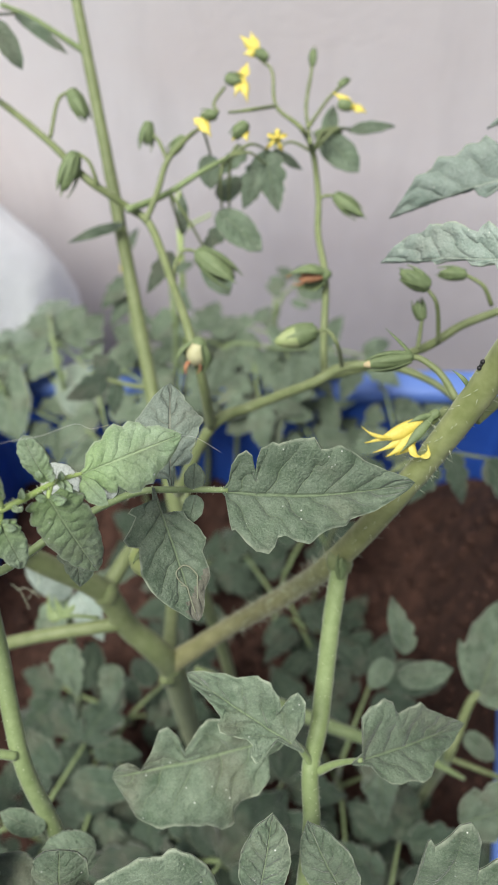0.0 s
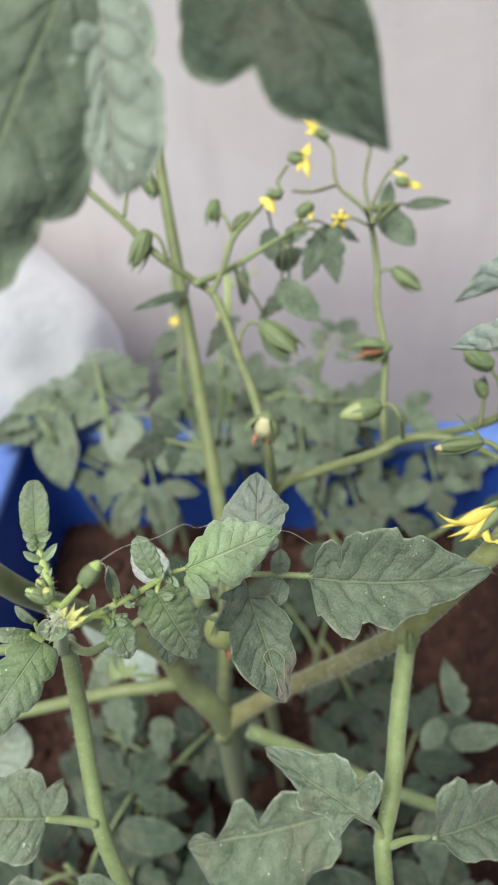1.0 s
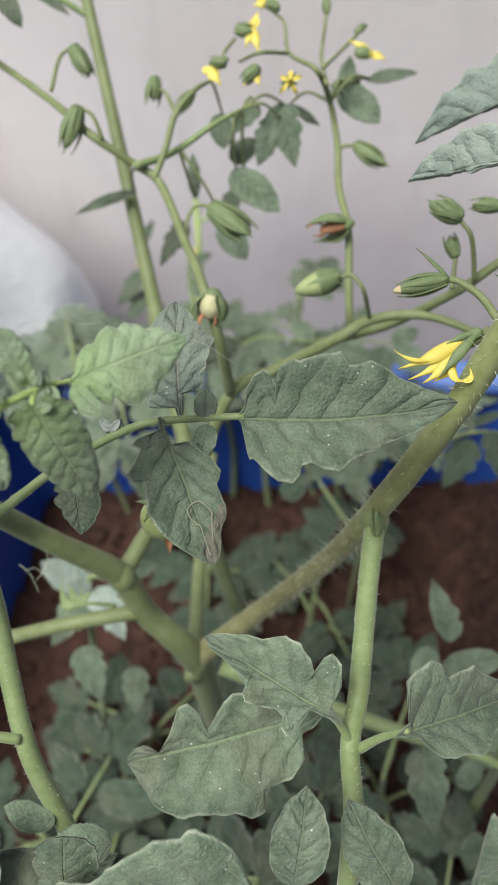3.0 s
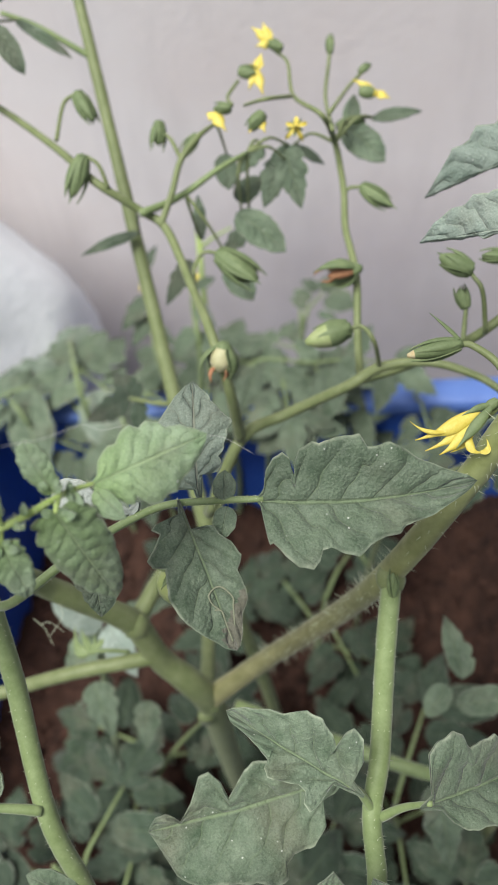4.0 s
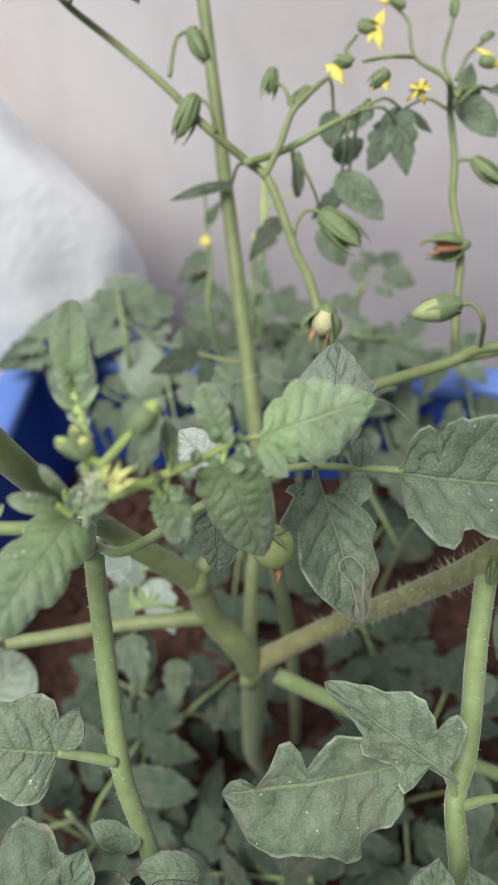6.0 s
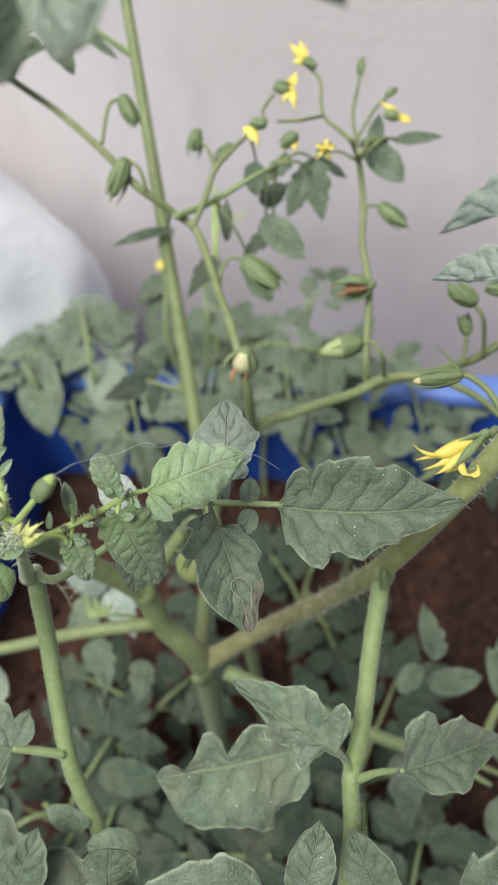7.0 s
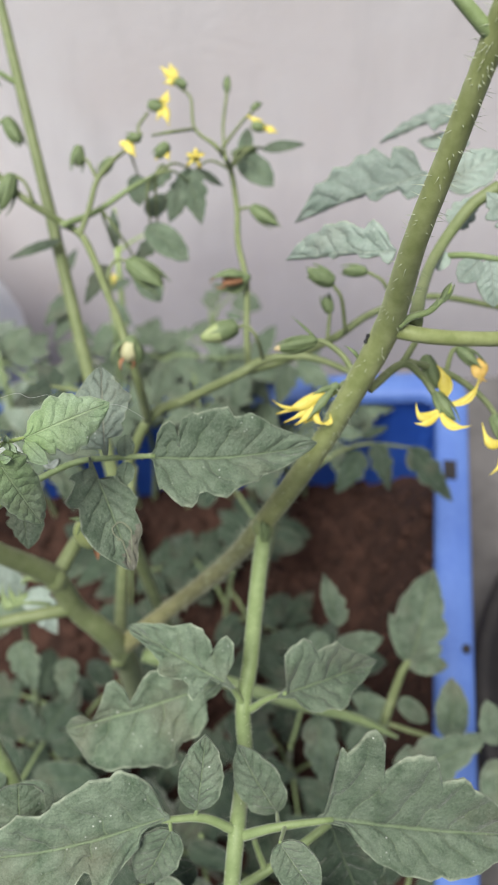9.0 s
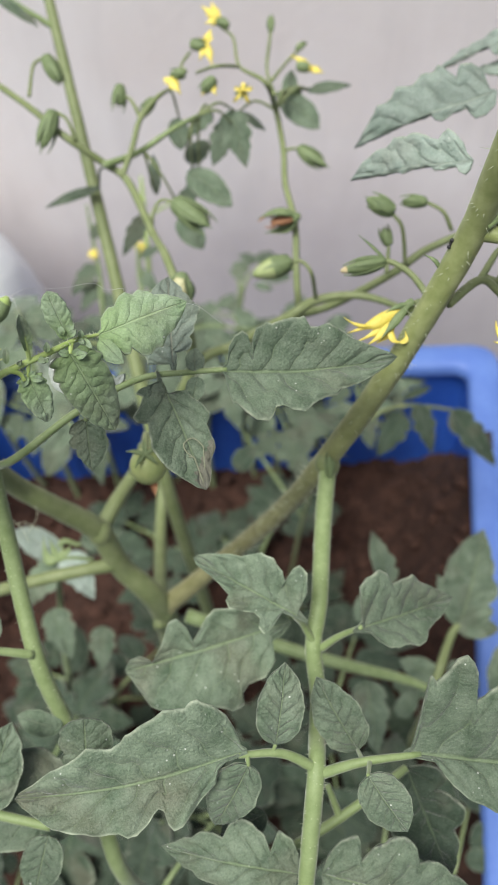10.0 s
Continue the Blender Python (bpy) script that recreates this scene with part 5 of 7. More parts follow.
leaflet(young, (-0.0566, 0.1057, 0.6262), (-0.0546, 0.1061, 0.6276), OVAL, None, (0.2, -0.6, 0.7), 1.3, 0.3, 0.15, 0.0, 0, M_YOUNG, 180, "lobe", rows=10, cols=4)
leaflet(young, (-0.0573, 0.1066, 0.6269), (-0.0551, 0.1075, 0.6287), OVAL, None, (0.2, -0.6, 0.7), 1.3, 0.3, 0.15, 0.0, 0, M_YOUNG, 181, "lobe", rows=10, cols=4)
leaflet(young, (-0.0584, 0.1059, 0.6265), (-0.0590, 0.1071, 0.6287), OVAL, None, (0.2, -0.6, 0.7), 1.3, 0.3, 0.15, 0.0, 0, M_YOUNG, 182, "lobe", rows=10, cols=4)
rod(young, [(-0.0766, 0.0944, 0.6252), (-0.0715, 0.0951, 0.6258), (-0.0692, 0.0955, 0.6241), (-0.0684, 0.0948, 0.6222)], 0.00075, 0.0006, M_SHOOT)
leaflet(young, (-0.0677, 0.0964, 0.6221), (-0.0649, 0.0907, 0.6100), Y_C, Y_C, (0.15, -0.5, 0.85), 0.98, 0.05, 0.08, 0.04, 0.3, M_YOUNG, 74, "leaflet", "", 44, 10, quilt=0.022, veins=6.0)
rod(young, [(-0.0670, 0.0981, 0.6252), (-0.0677, 0.0963, 0.6220)], 0.0006, 0.0005, M_SHOOT)
leaflet(young, (-0.0679, 0.0960, 0.6224), (-0.0691, 0.0938, 0.6208), OVAL, None, (0.2, -0.6, 0.7), 1.2, 0.3, 0.15, 0.0, 0, M_YOUNG, 190, "lobe", rows=10, cols=4)
leaflet(young, (-0.0674, 0.0960, 0.6224), (-0.0656, 0.0970, 0.6229), OVAL, None, (0.2, -0.6, 0.7), 1.2, 0.3, 0.15, 0.0, 0, M_YOUNG, 191, "lobe", rows=10, cols=4)
leaflet(young, (-0.0668, 0.0957, 0.6221), (-0.0638, 0.0952, 0.6214), OVAL, None, (0.2, -0.6, 0.7), 1.2, 0.3, 0.15, 0.0, 0, M_YOUNG, 192, "lobe", rows=10, cols=4)
leaflet(young, (-0.0681, 0.0964, 0.6227), (-0.0685, 0.0974, 0.6235), OVAL, None, (0.2, -0.6, 0.7), 1.2, 0.3, 0.15, 0.0, 0, M_YOUNG, 193, "lobe", rows=10, cols=4)
rod(young, [(-0.0667, 0.0985, 0.6254), (-0.0662, 0.0990, 0.6302), (-0.0660, 0.0997, 0.6332)], 0.00062, 0.00055, M_SHOOT)
leaflet(young, (-0.0662, 0.0988, 0.6294), (-0.0663, 0.1019, 0.6387), U_P, U_P, (0.35, -0.7, 0.6), 0.75, 0.9, 0.04, 0.02, 0, M_YOUNG, 75, "leaflet", "narrow folded young leaflet", 34, 8, quilt=0.03)
leaflet(young, (-0.0623, 0.1006, 0.6260), (-0.0619, 0.1021, 0.6283), OVAL, None, (0.2, -0.7, 0.6), 1.1, 0.35, 0.08, 0.0, 0, M_YOUNG, 80, rows=12, cols=4)
leaflet(young, (-0.0716, 0.0956, 0.6281), (-0.0711, 0.0983, 0.6314), OVAL, None, (0.2, -0.7, 0.6), 0.7, 0.35, 0.08, 0.0, 0, M_YOUNG, 81, rows=12, cols=4)
leaflet(young, (-0.0545, 0.1077, 0.6231), (-0.0542, 0.1087, 0.6251), OVAL, None, (0.2, -0.7, 0.6), 1.3, 0.35, 0.08, 0.0, 0, M_YOUNG, 82, rows=12, cols=4)
leaflet(young, (-0.0540, 0.1078, 0.6225), (-0.0516, 0.1049, 0.6214), OVAL, None, (0.2, -0.7, 0.6), 0.8, 0.35, 0.08, 0.0, 0, M_YOUNG, 83, rows=12, cols=4)
leaflet(young, (-0.0548, 0.1071, 0.6233), (-0.0534, 0.1051, 0.6229), OVAL, None, (0.2, -0.7, 0.6), 1.1, 0.35, 0.08, 0.0, 0, M_YOUNG, 84, rows=12, cols=4)
leaflet(young, (-0.0643, 0.0993, 0.6252), (-0.0625, 0.0977, 0.6251), OVAL, None, (0.2, -0.7, 0.6), 1.3, 0.35, 0.08, 0.0, 0, M_YOUNG, 85, rows=12, cols=4)
leaflet(young, (-0.0625, 0.0981, 0.6254), (-0.0617, 0.0980, 0.6265), OVAL, None, (0.2, -0.7, 0.6), 1.6, 0.35, 0.08, 0.0, 0, M_YOUNG, 86, rows=12, cols=4)
leaflet(young, (-0.0691, 0.0964, 0.6266), (-0.0680, 0.0966, 0.6279), OVAL, None, (0.2, -0.7, 0.6), 1.2, 0.35, 0.08, 0.0, 0, M_YOUNG, 87, rows=12, cols=4)
leaflet(young, (-0.0650, 0.0990, 0.6314), (-0.0644, 0.0978, 0.6316), OVAL, None, (0.2, -0.7, 0.6), 1.4, 0.35, 0.08, 0.0, 0, M_YOUNG, 88, rows=12, cols=4)
up = [(-0.0816, 0.0953, 0.6288, 0.00100), (-0.0812, 0.0981, 0.6334, 0.00110), (-0.0824, 0.1023, 0.6360, 0.00110), (-0.0837, 0.1057, 0.6380, 0.00099), (-0.0848, 0.1093, 0.6402, 0.00066)]
up_leaf = tube("young_leaf", up, M_SHOOT, shoot, 10, "yellow-green leaf stalk standing upright")
hairs(up, shoot, 170, 0.0017, 24)
F_P = [(0, 0.16), (0.08, 0.19), (0.25, 0.235), (0.50, 0.255), (0.70, 0.235), (0.85, 0.18), (0.95, 0.12), (0.985, 0.08), (1, 0)]
leaflet(up_leaf, (-0.0847, 0.1087, 0.6402), (-0.0857, 0.1214, 0.6476), F_P, F_P, (0.1, -0.75, 0.6), 0.98, 0.22, 0.02, 0.014, 0, M_YOUNG, 86, "leaflet", "folded young leaflet standing upright", 60, 12, quilt=0.022, veins=8.0)
leaflet(up_leaf, (-0.0846, 0.1085, 0.6412), (-0.0875, 0.1089, 0.6425), OVAL, None, (0.1, -0.7, 0.6), 1.30, 0.4, 0.15, 0.0, 0, M_YOUNG, 90, "lobe", rows=12, cols=4)
leaflet(up_leaf, (-0.0841, 0.1086, 0.6411), (-0.0805, 0.1093, 0.6422), OVAL, None, (0.1, -0.7, 0.6), 1.30, 0.4, 0.15, 0.0, 0, M_YOUNG, 91, "lobe", rows=12, cols=4)
leaflet(up_leaf, (-0.0842, 0.1066, 0.6397), (-0.0866, 0.1071, 0.6410), OVAL, None, (0.1, -0.7, 0.6), 1.20, 0.4, 0.15, 0.0, 0, M_YOUNG, 92, "lobe", rows=12, cols=4)
leaflet(up_leaf, (-0.0838, 0.1068, 0.6398), (-0.0818, 0.1077, 0.6411), OVAL, None, (0.1, -0.7, 0.6), 1.20, 0.4, 0.15, 0.0, 0, M_YOUNG, 93, "lobe", rows=12, cols=4)
leaflet(up_leaf, (-0.0834, 0.1044, 0.6379), (-0.0875, 0.1055, 0.6399), OVAL, None, (0.1, -0.7, 0.6), 0.75, 0.4, 0.15, 0.0, 0, M_YOUNG, 94, "lobe", rows=12, cols=4)
leaflet(up_leaf, (-0.0829, 0.1044, 0.6379), (-0.0792, 0.1073, 0.6405), OVAL, None, (0.1, -0.7, 0.6), 0.75, 0.4, 0.15, 0.0, 0, M_YOUNG, 95, "lobe", rows=12, cols=4)
leaflet(up_leaf, (-0.0825, 0.1025, 0.6364), (-0.0849, 0.1027, 0.6375), OVAL, None, (0.1, -0.7, 0.6), 1.20, 0.4, 0.15, 0.0, 0, M_YOUNG, 96, "lobe", rows=12, cols=4)
leaflet(up_leaf, (-0.0819, 0.1011, 0.6353), (-0.0806, 0.1025, 0.6370), OVAL, None, (0.1, -0.7, 0.6), 0.80, 0.4, 0.15, 0.0, 0, M_YOUNG, 97, "lobe", rows=12, cols=4)
leaflet(up_leaf, (-0.0844, 0.1077, 0.6405), (-0.0855, 0.1081, 0.6417), OVAL, None, (0.1, -0.7, 0.6), 1.50, 0.4, 0.15, 0.0, 0, M_YOUNG, 98, "lobe", rows=12, cols=4)
rod(shoot, [(-0.0776, 0.0933, 0.6345), (-0.0734, 0.0934, 0.6404), (-0.0700, 0.0944, 0.6446)], 0.0009, 0.00075, M_SHOOT, "flower_stalk")
bud(shoot, (-0.0703, 0.0940, 0.6444), (-0.0660, 0.0983, 0.6478), 0.0022, M_SHOOT, "plump pale green flower bud", 0.85, 31, "bud", 0.05)
bud(shoot, (-0.0792, 0.0935, 0.6373), (-0.0848, 0.0951, 0.6403), 0.0018, M_SHOOT, "small pale green flower bud", 0.9, 32, "bud", 0.05)
rod(shoot, [(-0.0766, 0.0932, 0.6349), (-0.0794, 0.0936, 0.6373)], 0.0008, 0.0008, M_SHOOT, "flower_stalk")
bud(shoot, (-0.0806, 0.0953, 0.6381), (-0.0820, 0.0971, 0.6415), 0.0014, M_TENDER, "tiny yellow-green bud", 0.9, 33)
bud(shoot, (-0.0791, 0.0933, 0.6384), (-0.0798, 0.0952, 0.6411), 0.0015, M_TENDER, "tiny yellow-green bud", 0.9, 34)
bm = bmesh.new()
blade_into(bm, (-0.0765, 0.0915, 0.6317), (-0.0718, 0.0927, 0.6360), (0.5, -0.6, 0.7), 0.0011, 0.15, 0, 10, 0.0002)
finish("withered_bract", bm, M_TENDER, shoot, "curled yellowish bract")
bm = bmesh.new()
blade_into(bm, (-0.0760, 0.0919, 0.6320), (-0.0736, 0.0934, 0.6366), (0.3, -0.6, 0.7), 0.0011, 0.35, 0, 10, 0.0002)
finish("withered_bract", bm, M_TENDER, shoot, "curled yellowish bract")
bm = bmesh.new()
blade_into(bm, (-0.0762, 0.0911, 0.6314), (-0.0702, 0.0911, 0.6346), (0.1, -0.6, 0.7), 0.0011, 0.15, 0, 10, 0.0002)
finish("withered_bract", bm, M_TENDER, shoot, "curled yellowish bract")
bm = bmesh.new()
blade_into(bm, (-0.0755, 0.0910, 0.6313), (-0.0716, 0.0901, 0.6340), (-0.1, -0.6, 0.7), 0.0011, 0.35, 0, 10, 0.0002)
finish("withered_bract", bm, M_TENDER, shoot, "curled yellowish bract")
bm = bmesh.new()
blade_into(bm, (-0.0771, 0.0919, 0.6321), (-0.0752, 0.0929, 0.6364), (-0.3, -0.6, 0.7), 0.0011, 0.15, 0, 10, 0.0002)
finish("withered_bract", bm, M_TENDER, shoot, "curled yellowish bract")
bm = bmesh.new()
blade_into(bm, (-0.0744, 0.0914, 0.6314), (-0.0704, 0.0930, 0.6361), (-0.5, -0.6, 0.7), 0.0011, 0.35, 0, 10, 0.0002)
finish("withered_bract", bm, M_TENDER, shoot, "curled yellowish bract")
B_L = [(0, 0.14), (0.08, 0.20), (0.22, 0.24), (0.27, 0.20), (0.40, 0.25), (0.52, 0.24), (0.57, 0.19), (0.72, 0.19), (0.86, 0.12), (1, 0)]
leaflet(shoot, (-0.0870, 0.0931, 0.6153), (-0.1038, 0.0692, 0.6057), B_L, B_L, (0.1, -0.62, 0.75), 0.95, -0.18, 0.04, 0.016, 0, M_YOUNG, 101, "leaflet", "bright green young leaflet", 72, 12, quilt=0.020, veins=8.0)
rod(shoot, [(-0.0859, 0.0919, 0.6191), (-0.0882, 0.0919, 0.6230)], 0.00084, 0.00072, M_SHOOT, "leaf_stalk")
leaflet(shoot, (-0.0882, 0.0919, 0.6230), (-0.0956, 0.0896, 0.6283), U_P, None, (0.1, -0.6, 0.75), 0.95, 0.5, 0.12, 0.02, 0, M_YOUNG, 102, "leaflet", "", 28, 7, bow=0.00)
rod(shoot, [(-0.0866, 0.0932, 0.6201), (-0.0865, 0.0939, 0.6257)], 0.00070, 0.00060, M_SHOOT, "leaf_stalk")
leaflet(shoot, (-0.0865, 0.0939, 0.6257), (-0.0898, 0.0949, 0.6317), U_P, None, (0.1, -0.6, 0.75), 0.75, 0.5, 0.12, 0.02, 0, M_YOUNG, 103, "leaflet", "", 28, 7, bow=0.00)
leaflet(shoot, (-0.0845, 0.0921, 0.6216), (-0.0775, 0.0916, 0.6256), U_P, None, (0.1, -0.6, 0.75), 0.9, 0.6, 0.08, 0.02, 0, M_YOUNG, 104, "leaflet", "", 24, 7)
leaflet(shoot, (-0.0856, 0.0923, 0.6206), (-0.0825, 0.0929, 0.6283), U_P, None, (0.1, -0.6, 0.75), 0.9, 0.4, 0.08, 0.02, 0, M_YOUNG, 105, "leaflet", "", 24, 7)
hairs([(-0.0820, 0.0918, 0.6249, 0.00134), (-0.0784, 0.0925, 0.6301, 0.00152), (-0.0754, 0.0931, 0.6328, 0.00107)], shoot, 110, 0.0034, 27)
# silk thread between bud and leaf
tube("silk_thread", [(-0.0662, 0.0981, 0.6477, 0.000045), (-0.0628, 0.1015, 0.6468, 0.000045), (-0.0604, 0.1053, 0.6432, 0.000045), (-0.0551, 0.1093, 0.6394, 0.000045), (-0.0497, 0.1162, 0.6341, 0.000045), (-0.0467, 0.1171, 0.6307, 0.000045), (-0.0430, 0.1203, 0.6278, 0.000045), (-0.0429, 0.1212, 0.6260, 0.000045)], M_THREAD, shoot, 5)
tube("silk_thread", [(-0.0662, 0.0981, 0.6477, 0.000045), (-0.0648, 0.0975, 0.6475, 0.000045), (-0.0644, 0.0965, 0.6457, 0.000045)], M_THREAD, shoot, 5)
tube("silk_thread", [(-0.0269, 0.1241, 0.6172, 0.000045), (-0.0229, 0.1258, 0.6132, 0.000045), (-0.0172, 0.1262, 0.6057, 0.000045)], M_THREAD, shoot, 5)

# green fruit behind the mined leaflet
fr = Vector((-0.0513, 0.1393, 0.5192))
bm = bmesh.new()
bmesh.ops.create_uvsphere(bm, u_segments=24, v_segments=16, radius=0.0072)
for v in bm.verts:
    v.co = Vector((v.co.x, v.co.y, v.co.z * 1.05)) + fr
fruit = finish("fruit", bm, M_FRUIT, plant, "small pale green unripe tomato")
for k in range(5):
    an = k * 1.257 + 0.4
    o = Vector((math.cos(an), math.sin(an), 0.1))
    bm = bmesh.new()
    blade_into(bm, fr + Vector((0, 0, 0.0072)), fr + o * 0.0075 + Vector((0, 0, 0.0075)), (0, 0, 1), 0.0011, 0.10, 0, 8)
    finish("sepal", bm, M_SEPAL, fruit)
bm = bmesh.new()
blade_into(bm, fr + Vector((0.001, -0.003, -0.006)), (-0.0494, 0.1296, 0.5119), (0.3, -0.6, 0.7), 0.0016, 0.1, 0, 8)
finish("withered_petal", bm, M_WITHER, fruit, "orange-brown withered petals")
rod(plant, [(-0.0593, 0.1821, 0.4763), (-0.0535, 0.1615, 0.5109), (-0.0522, 0.1463, 0.5195)], 0.0016, 0.0012, M_STEM, "fruit_stalk")

# ---- rear plant with the tall stem and the flower trusses ----
rear = thing("tomato_plant", (-0.04, 0.24, SOIL_Z), "rear tomato plant with tall bare stem and flower trusses", "plant")
tall = [(-0.045, 0.215, SOIL_Z - 0.01, 0.0044), (-0.048, 0.218, 0.20, 0.0044), (-0.0598, 0.2300, 0.3500, 0.0043), (-0.0677, 0.2600, 0.4029, 0.00425), (-0.0754, 0.3000, 0.4389, 0.00396), (-0.0832, 0.3400, 0.4748, 0.00367), (-0.0909, 0.3800, 0.5108, 0.00337), (-0.0987, 0.4200, 0.5468, 0.00308), (-0.1064, 0.4600, 0.5827, 0.00279), (-0.1142, 0.5000, 0.6187, 0.00249), (-0.1219, 0.5400, 0.6547, 0.00220), (-0.1296, 0.5800, 0.6906, 0.00191)]
tube("main_stem", tall, M_STEM, rear, 14, "tall straight green stem")
rod(rear, [(-0.0737, 0.2912, 0.4310), (-0.0859, 0.2986, 0.4243), (-0.1025, 0.3081, 0.4193)], 0.0016, 0.0010, M_STEM, "leaf_stalk")
for i, (a, b) in enumerate((((-0.1025, 0.3081, 0.4193), (-0.1304, 0.3048, 0.4056)), ((-0.0985, 0.3073, 0.4187), (-0.1147, 0.3338, 0.4135)), ((-0.0971, 0.3064, 0.4180), (-0.0995, 0.2902, 0.4066)))):
    leaflet(rear, a, b, TOOTH, None, (0.05, -0.4, 0.9), 1.0, 0.06, 0.05, 0.03, 0, M_SHADED_LEAF, 110 + i, rows=22, cols=5)
rod(rear, [(-0.0997, 0.4256, 0.5518), (-0.1125, 0.4296, 0.5597), (-0.1265, 0.4340, 0.5679), (-0.1420, 0.4365, 0.5746)], 0.0018, 0.0013, M_STALK, "leaf_stalk", "pale leaf stalk")
# truss stem through the middle
t1 = [(-0.0557, 0.2244, 0.4262, 0.00303), (-0.0349, 0.2337, 0.4708, 0.00275), (-0.0142, 0.2436, 0.4736, 0.00252), (0.0134, 0.2367, 0.4978, 0.00231), (0.0275, 0.2419, 0.5019, 0.00224), (0.0476, 0.2391, 0.5052, 0.00188), (0.0664, 0.2313, 0.5022, 0.00159), (0.0792, 0.2212, 0.4974, 0.00144)]
tube("truss_stem", t1, M_STEM, rear, 12, "olive green truss stem")
t2 = [(0.0166, 0.2509, 0.4835, 0.00224), (0.0377, 0.2542, 0.4863, 0.00208), (0.0605, 0.2357, 0.5202, 0.00192), (0.0794, 0.2406, 0.5304, 0.00176), (0.1067, 0.2451, 0.5342, 0.00160), (0.1425, 0.2420, 0.5263, 0.00144)]
tube("truss_stem", t2, M_STEM, rear, 10)
t3 = [(0.0195, 0.2466, 0.4903, 0.00180), (0.0202, 0.2666, 0.4965, 0.00180), (0.0221, 0.2917, 0.5090, 0.00172), (0.0196, 0.3163, 0.5153, 0.00165), (0.0205, 0.3351, 0.5231, 0.00158), (0.0186, 0.3570, 0.5331, 0.00150), (0.0122, 0.3390, 0.5591, 0.00120), (0.0009, 0.3667, 0.5533, 0.00097), (-0.0005, 0.3985, 0.5520, 0.00082), (-0.0064, 0.4040, 0.5560, 0.00068)]
tube("truss_stem", t3, M_STEM, rear, 10)
t4 = [(-0.0349, 0.2337, 0.4708, 0.00272), (-0.0354, 0.2309, 0.5119, 0.00224), (-0.0418, 0.2517, 0.5261, 0.00208), (-0.0491, 0.2781, 0.5207, 0.00192), (-0.0612, 0.3136, 0.5268, 0.00200), (-0.0724, 0.3216, 0.5326, 0.00192), (-0.0896, 0.3245, 0.5479, 0.00192), (-0.1085, 0.3470, 0.5519, 0.00176), (-0.1331, 0.3710, 0.5576, 0.00168), (-0.1524, 0.3752, 0.5726, 0.00160), (-0.1639, 0.3908, 0.5758, 0.00144)]
tube("truss_stem", t4, M_STEM, rear, 10)
t5 = [(-0.0713, 0.3154, 0.5356, 0.00180), (-0.0552, 0.3310, 0.5310, 0.00165), (-0.0362, 0.3394, 0.5376, 0.00135), (-0.0226, 0.3516, 0.5367, 0.00097)]
tube("truss_stem", t5, M_STALK, rear, 10)
t6 = [(-0.0640, 0.3150, 0.5278, 0.00150), (-0.0572, 0.3246, 0.5379, 0.00150), (-0.0519, 0.3362, 0.5466, 0.00143), (-0.0429, 0.3439, 0.5525, 0.00127), (-0.0369, 0.3638, 0.5455, 0.00090)]
tube("truss_stem", t6, M_STEM, rear, 10)
for pts in ([(-0.0519, 0.3367, 0.5470), (-0.0554, 0.3436, 0.5520), (-0.0596, 0.3549, 0.5487)],
            [(0.0270, 0.2419, 0.5019), (0.0240, 0.2364, 0.5233), (0.0199, 0.2415, 0.5270), (0.0150, 0.2414, 0.5268)],
            [(0.0198, 0.3277, 0.5176), (0.0220, 0.3345, 0.5227), (0.0283, 0.3351, 0.5232)],
            [(-0.0500, 0.2856, 0.5138), (-0.0492, 0.2938, 0.5199), (-0.0449, 0.2989, 0.5238), (-0.0382, 0.2982, 0.5234)],
            [(-0.0840, 0.3218, 0.5460), (-0.0864, 0.3259, 0.5552), (-0.0918, 0.3297, 0.5579)],
            [(-0.1029, 0.3321, 0.5657), (-0.1043, 0.3639, 0.5635), (-0.0987, 0.3672, 0.5659)]):
    rod(rear, pts, 0.0010, 0.0008, M_STEM, "flower_stalk")
for pts in ([(-0.0353, 0.2320, 0.5127), (-0.0343, 0.2295, 0.5234)],
            [(0.0009, 0.3667, 0.5533), (-0.0116, 0.3425, 0.5675), (-0.0218, 0.3599, 0.5554)],
            [(0.0160, 0.3290, 0.5579), (0.0163, 0.3832, 0.5409), (0.0191, 0.3958, 0.5504), (0.0202, 0.4009, 0.5542)],
            [(0.0151, 0.3348, 0.5622), (0.0278, 0.3862, 0.5434), (0.0346, 0.3909, 0.5470)],
            [(0.0186, 0.3570, 0.5331), (0.0264, 0.3697, 0.5365), (0.0381, 0.3785, 0.5307)],
            [(0.0652, 0.2305, 0.5289), (0.0632, 0.2360, 0.5454), (0.0598, 0.2414, 0.5493)]):
    rod(rear, pts, 0.0010, 0.0008, M_STEM, "flower_stalk")
for pts in ([(0.0566, 0.2290, 0.5276), (0.0589, 0.2394, 0.5354)],
            [(0.0887, 0.2460, 0.5343), (0.0842, 0.2490, 0.5427), (0.0770, 0.2529, 0.5456)],
            [(-0.0269, 0.3513, 0.5613), (-0.0295, 0.3695, 0.5549), (-0.0245, 0.3845, 0.5537)]):
    rod(rear, pts, 0.0010, 0.0008, M_STEM, "flower_stalk")
def rear_buds(rows, first):
    """Buds of the rear plant: base, tip, radius, petal material, sepal length and spread."""
    for i, (a, b, r, tm, sp, spl) in enumerate(rows, first):
        bud(rear, a, b, r, tm, "green flower bud" if tm is None else "bud with fading petals", sp, 40 + i, "bud", spl, 4 if tm is M_CREAM else 6)


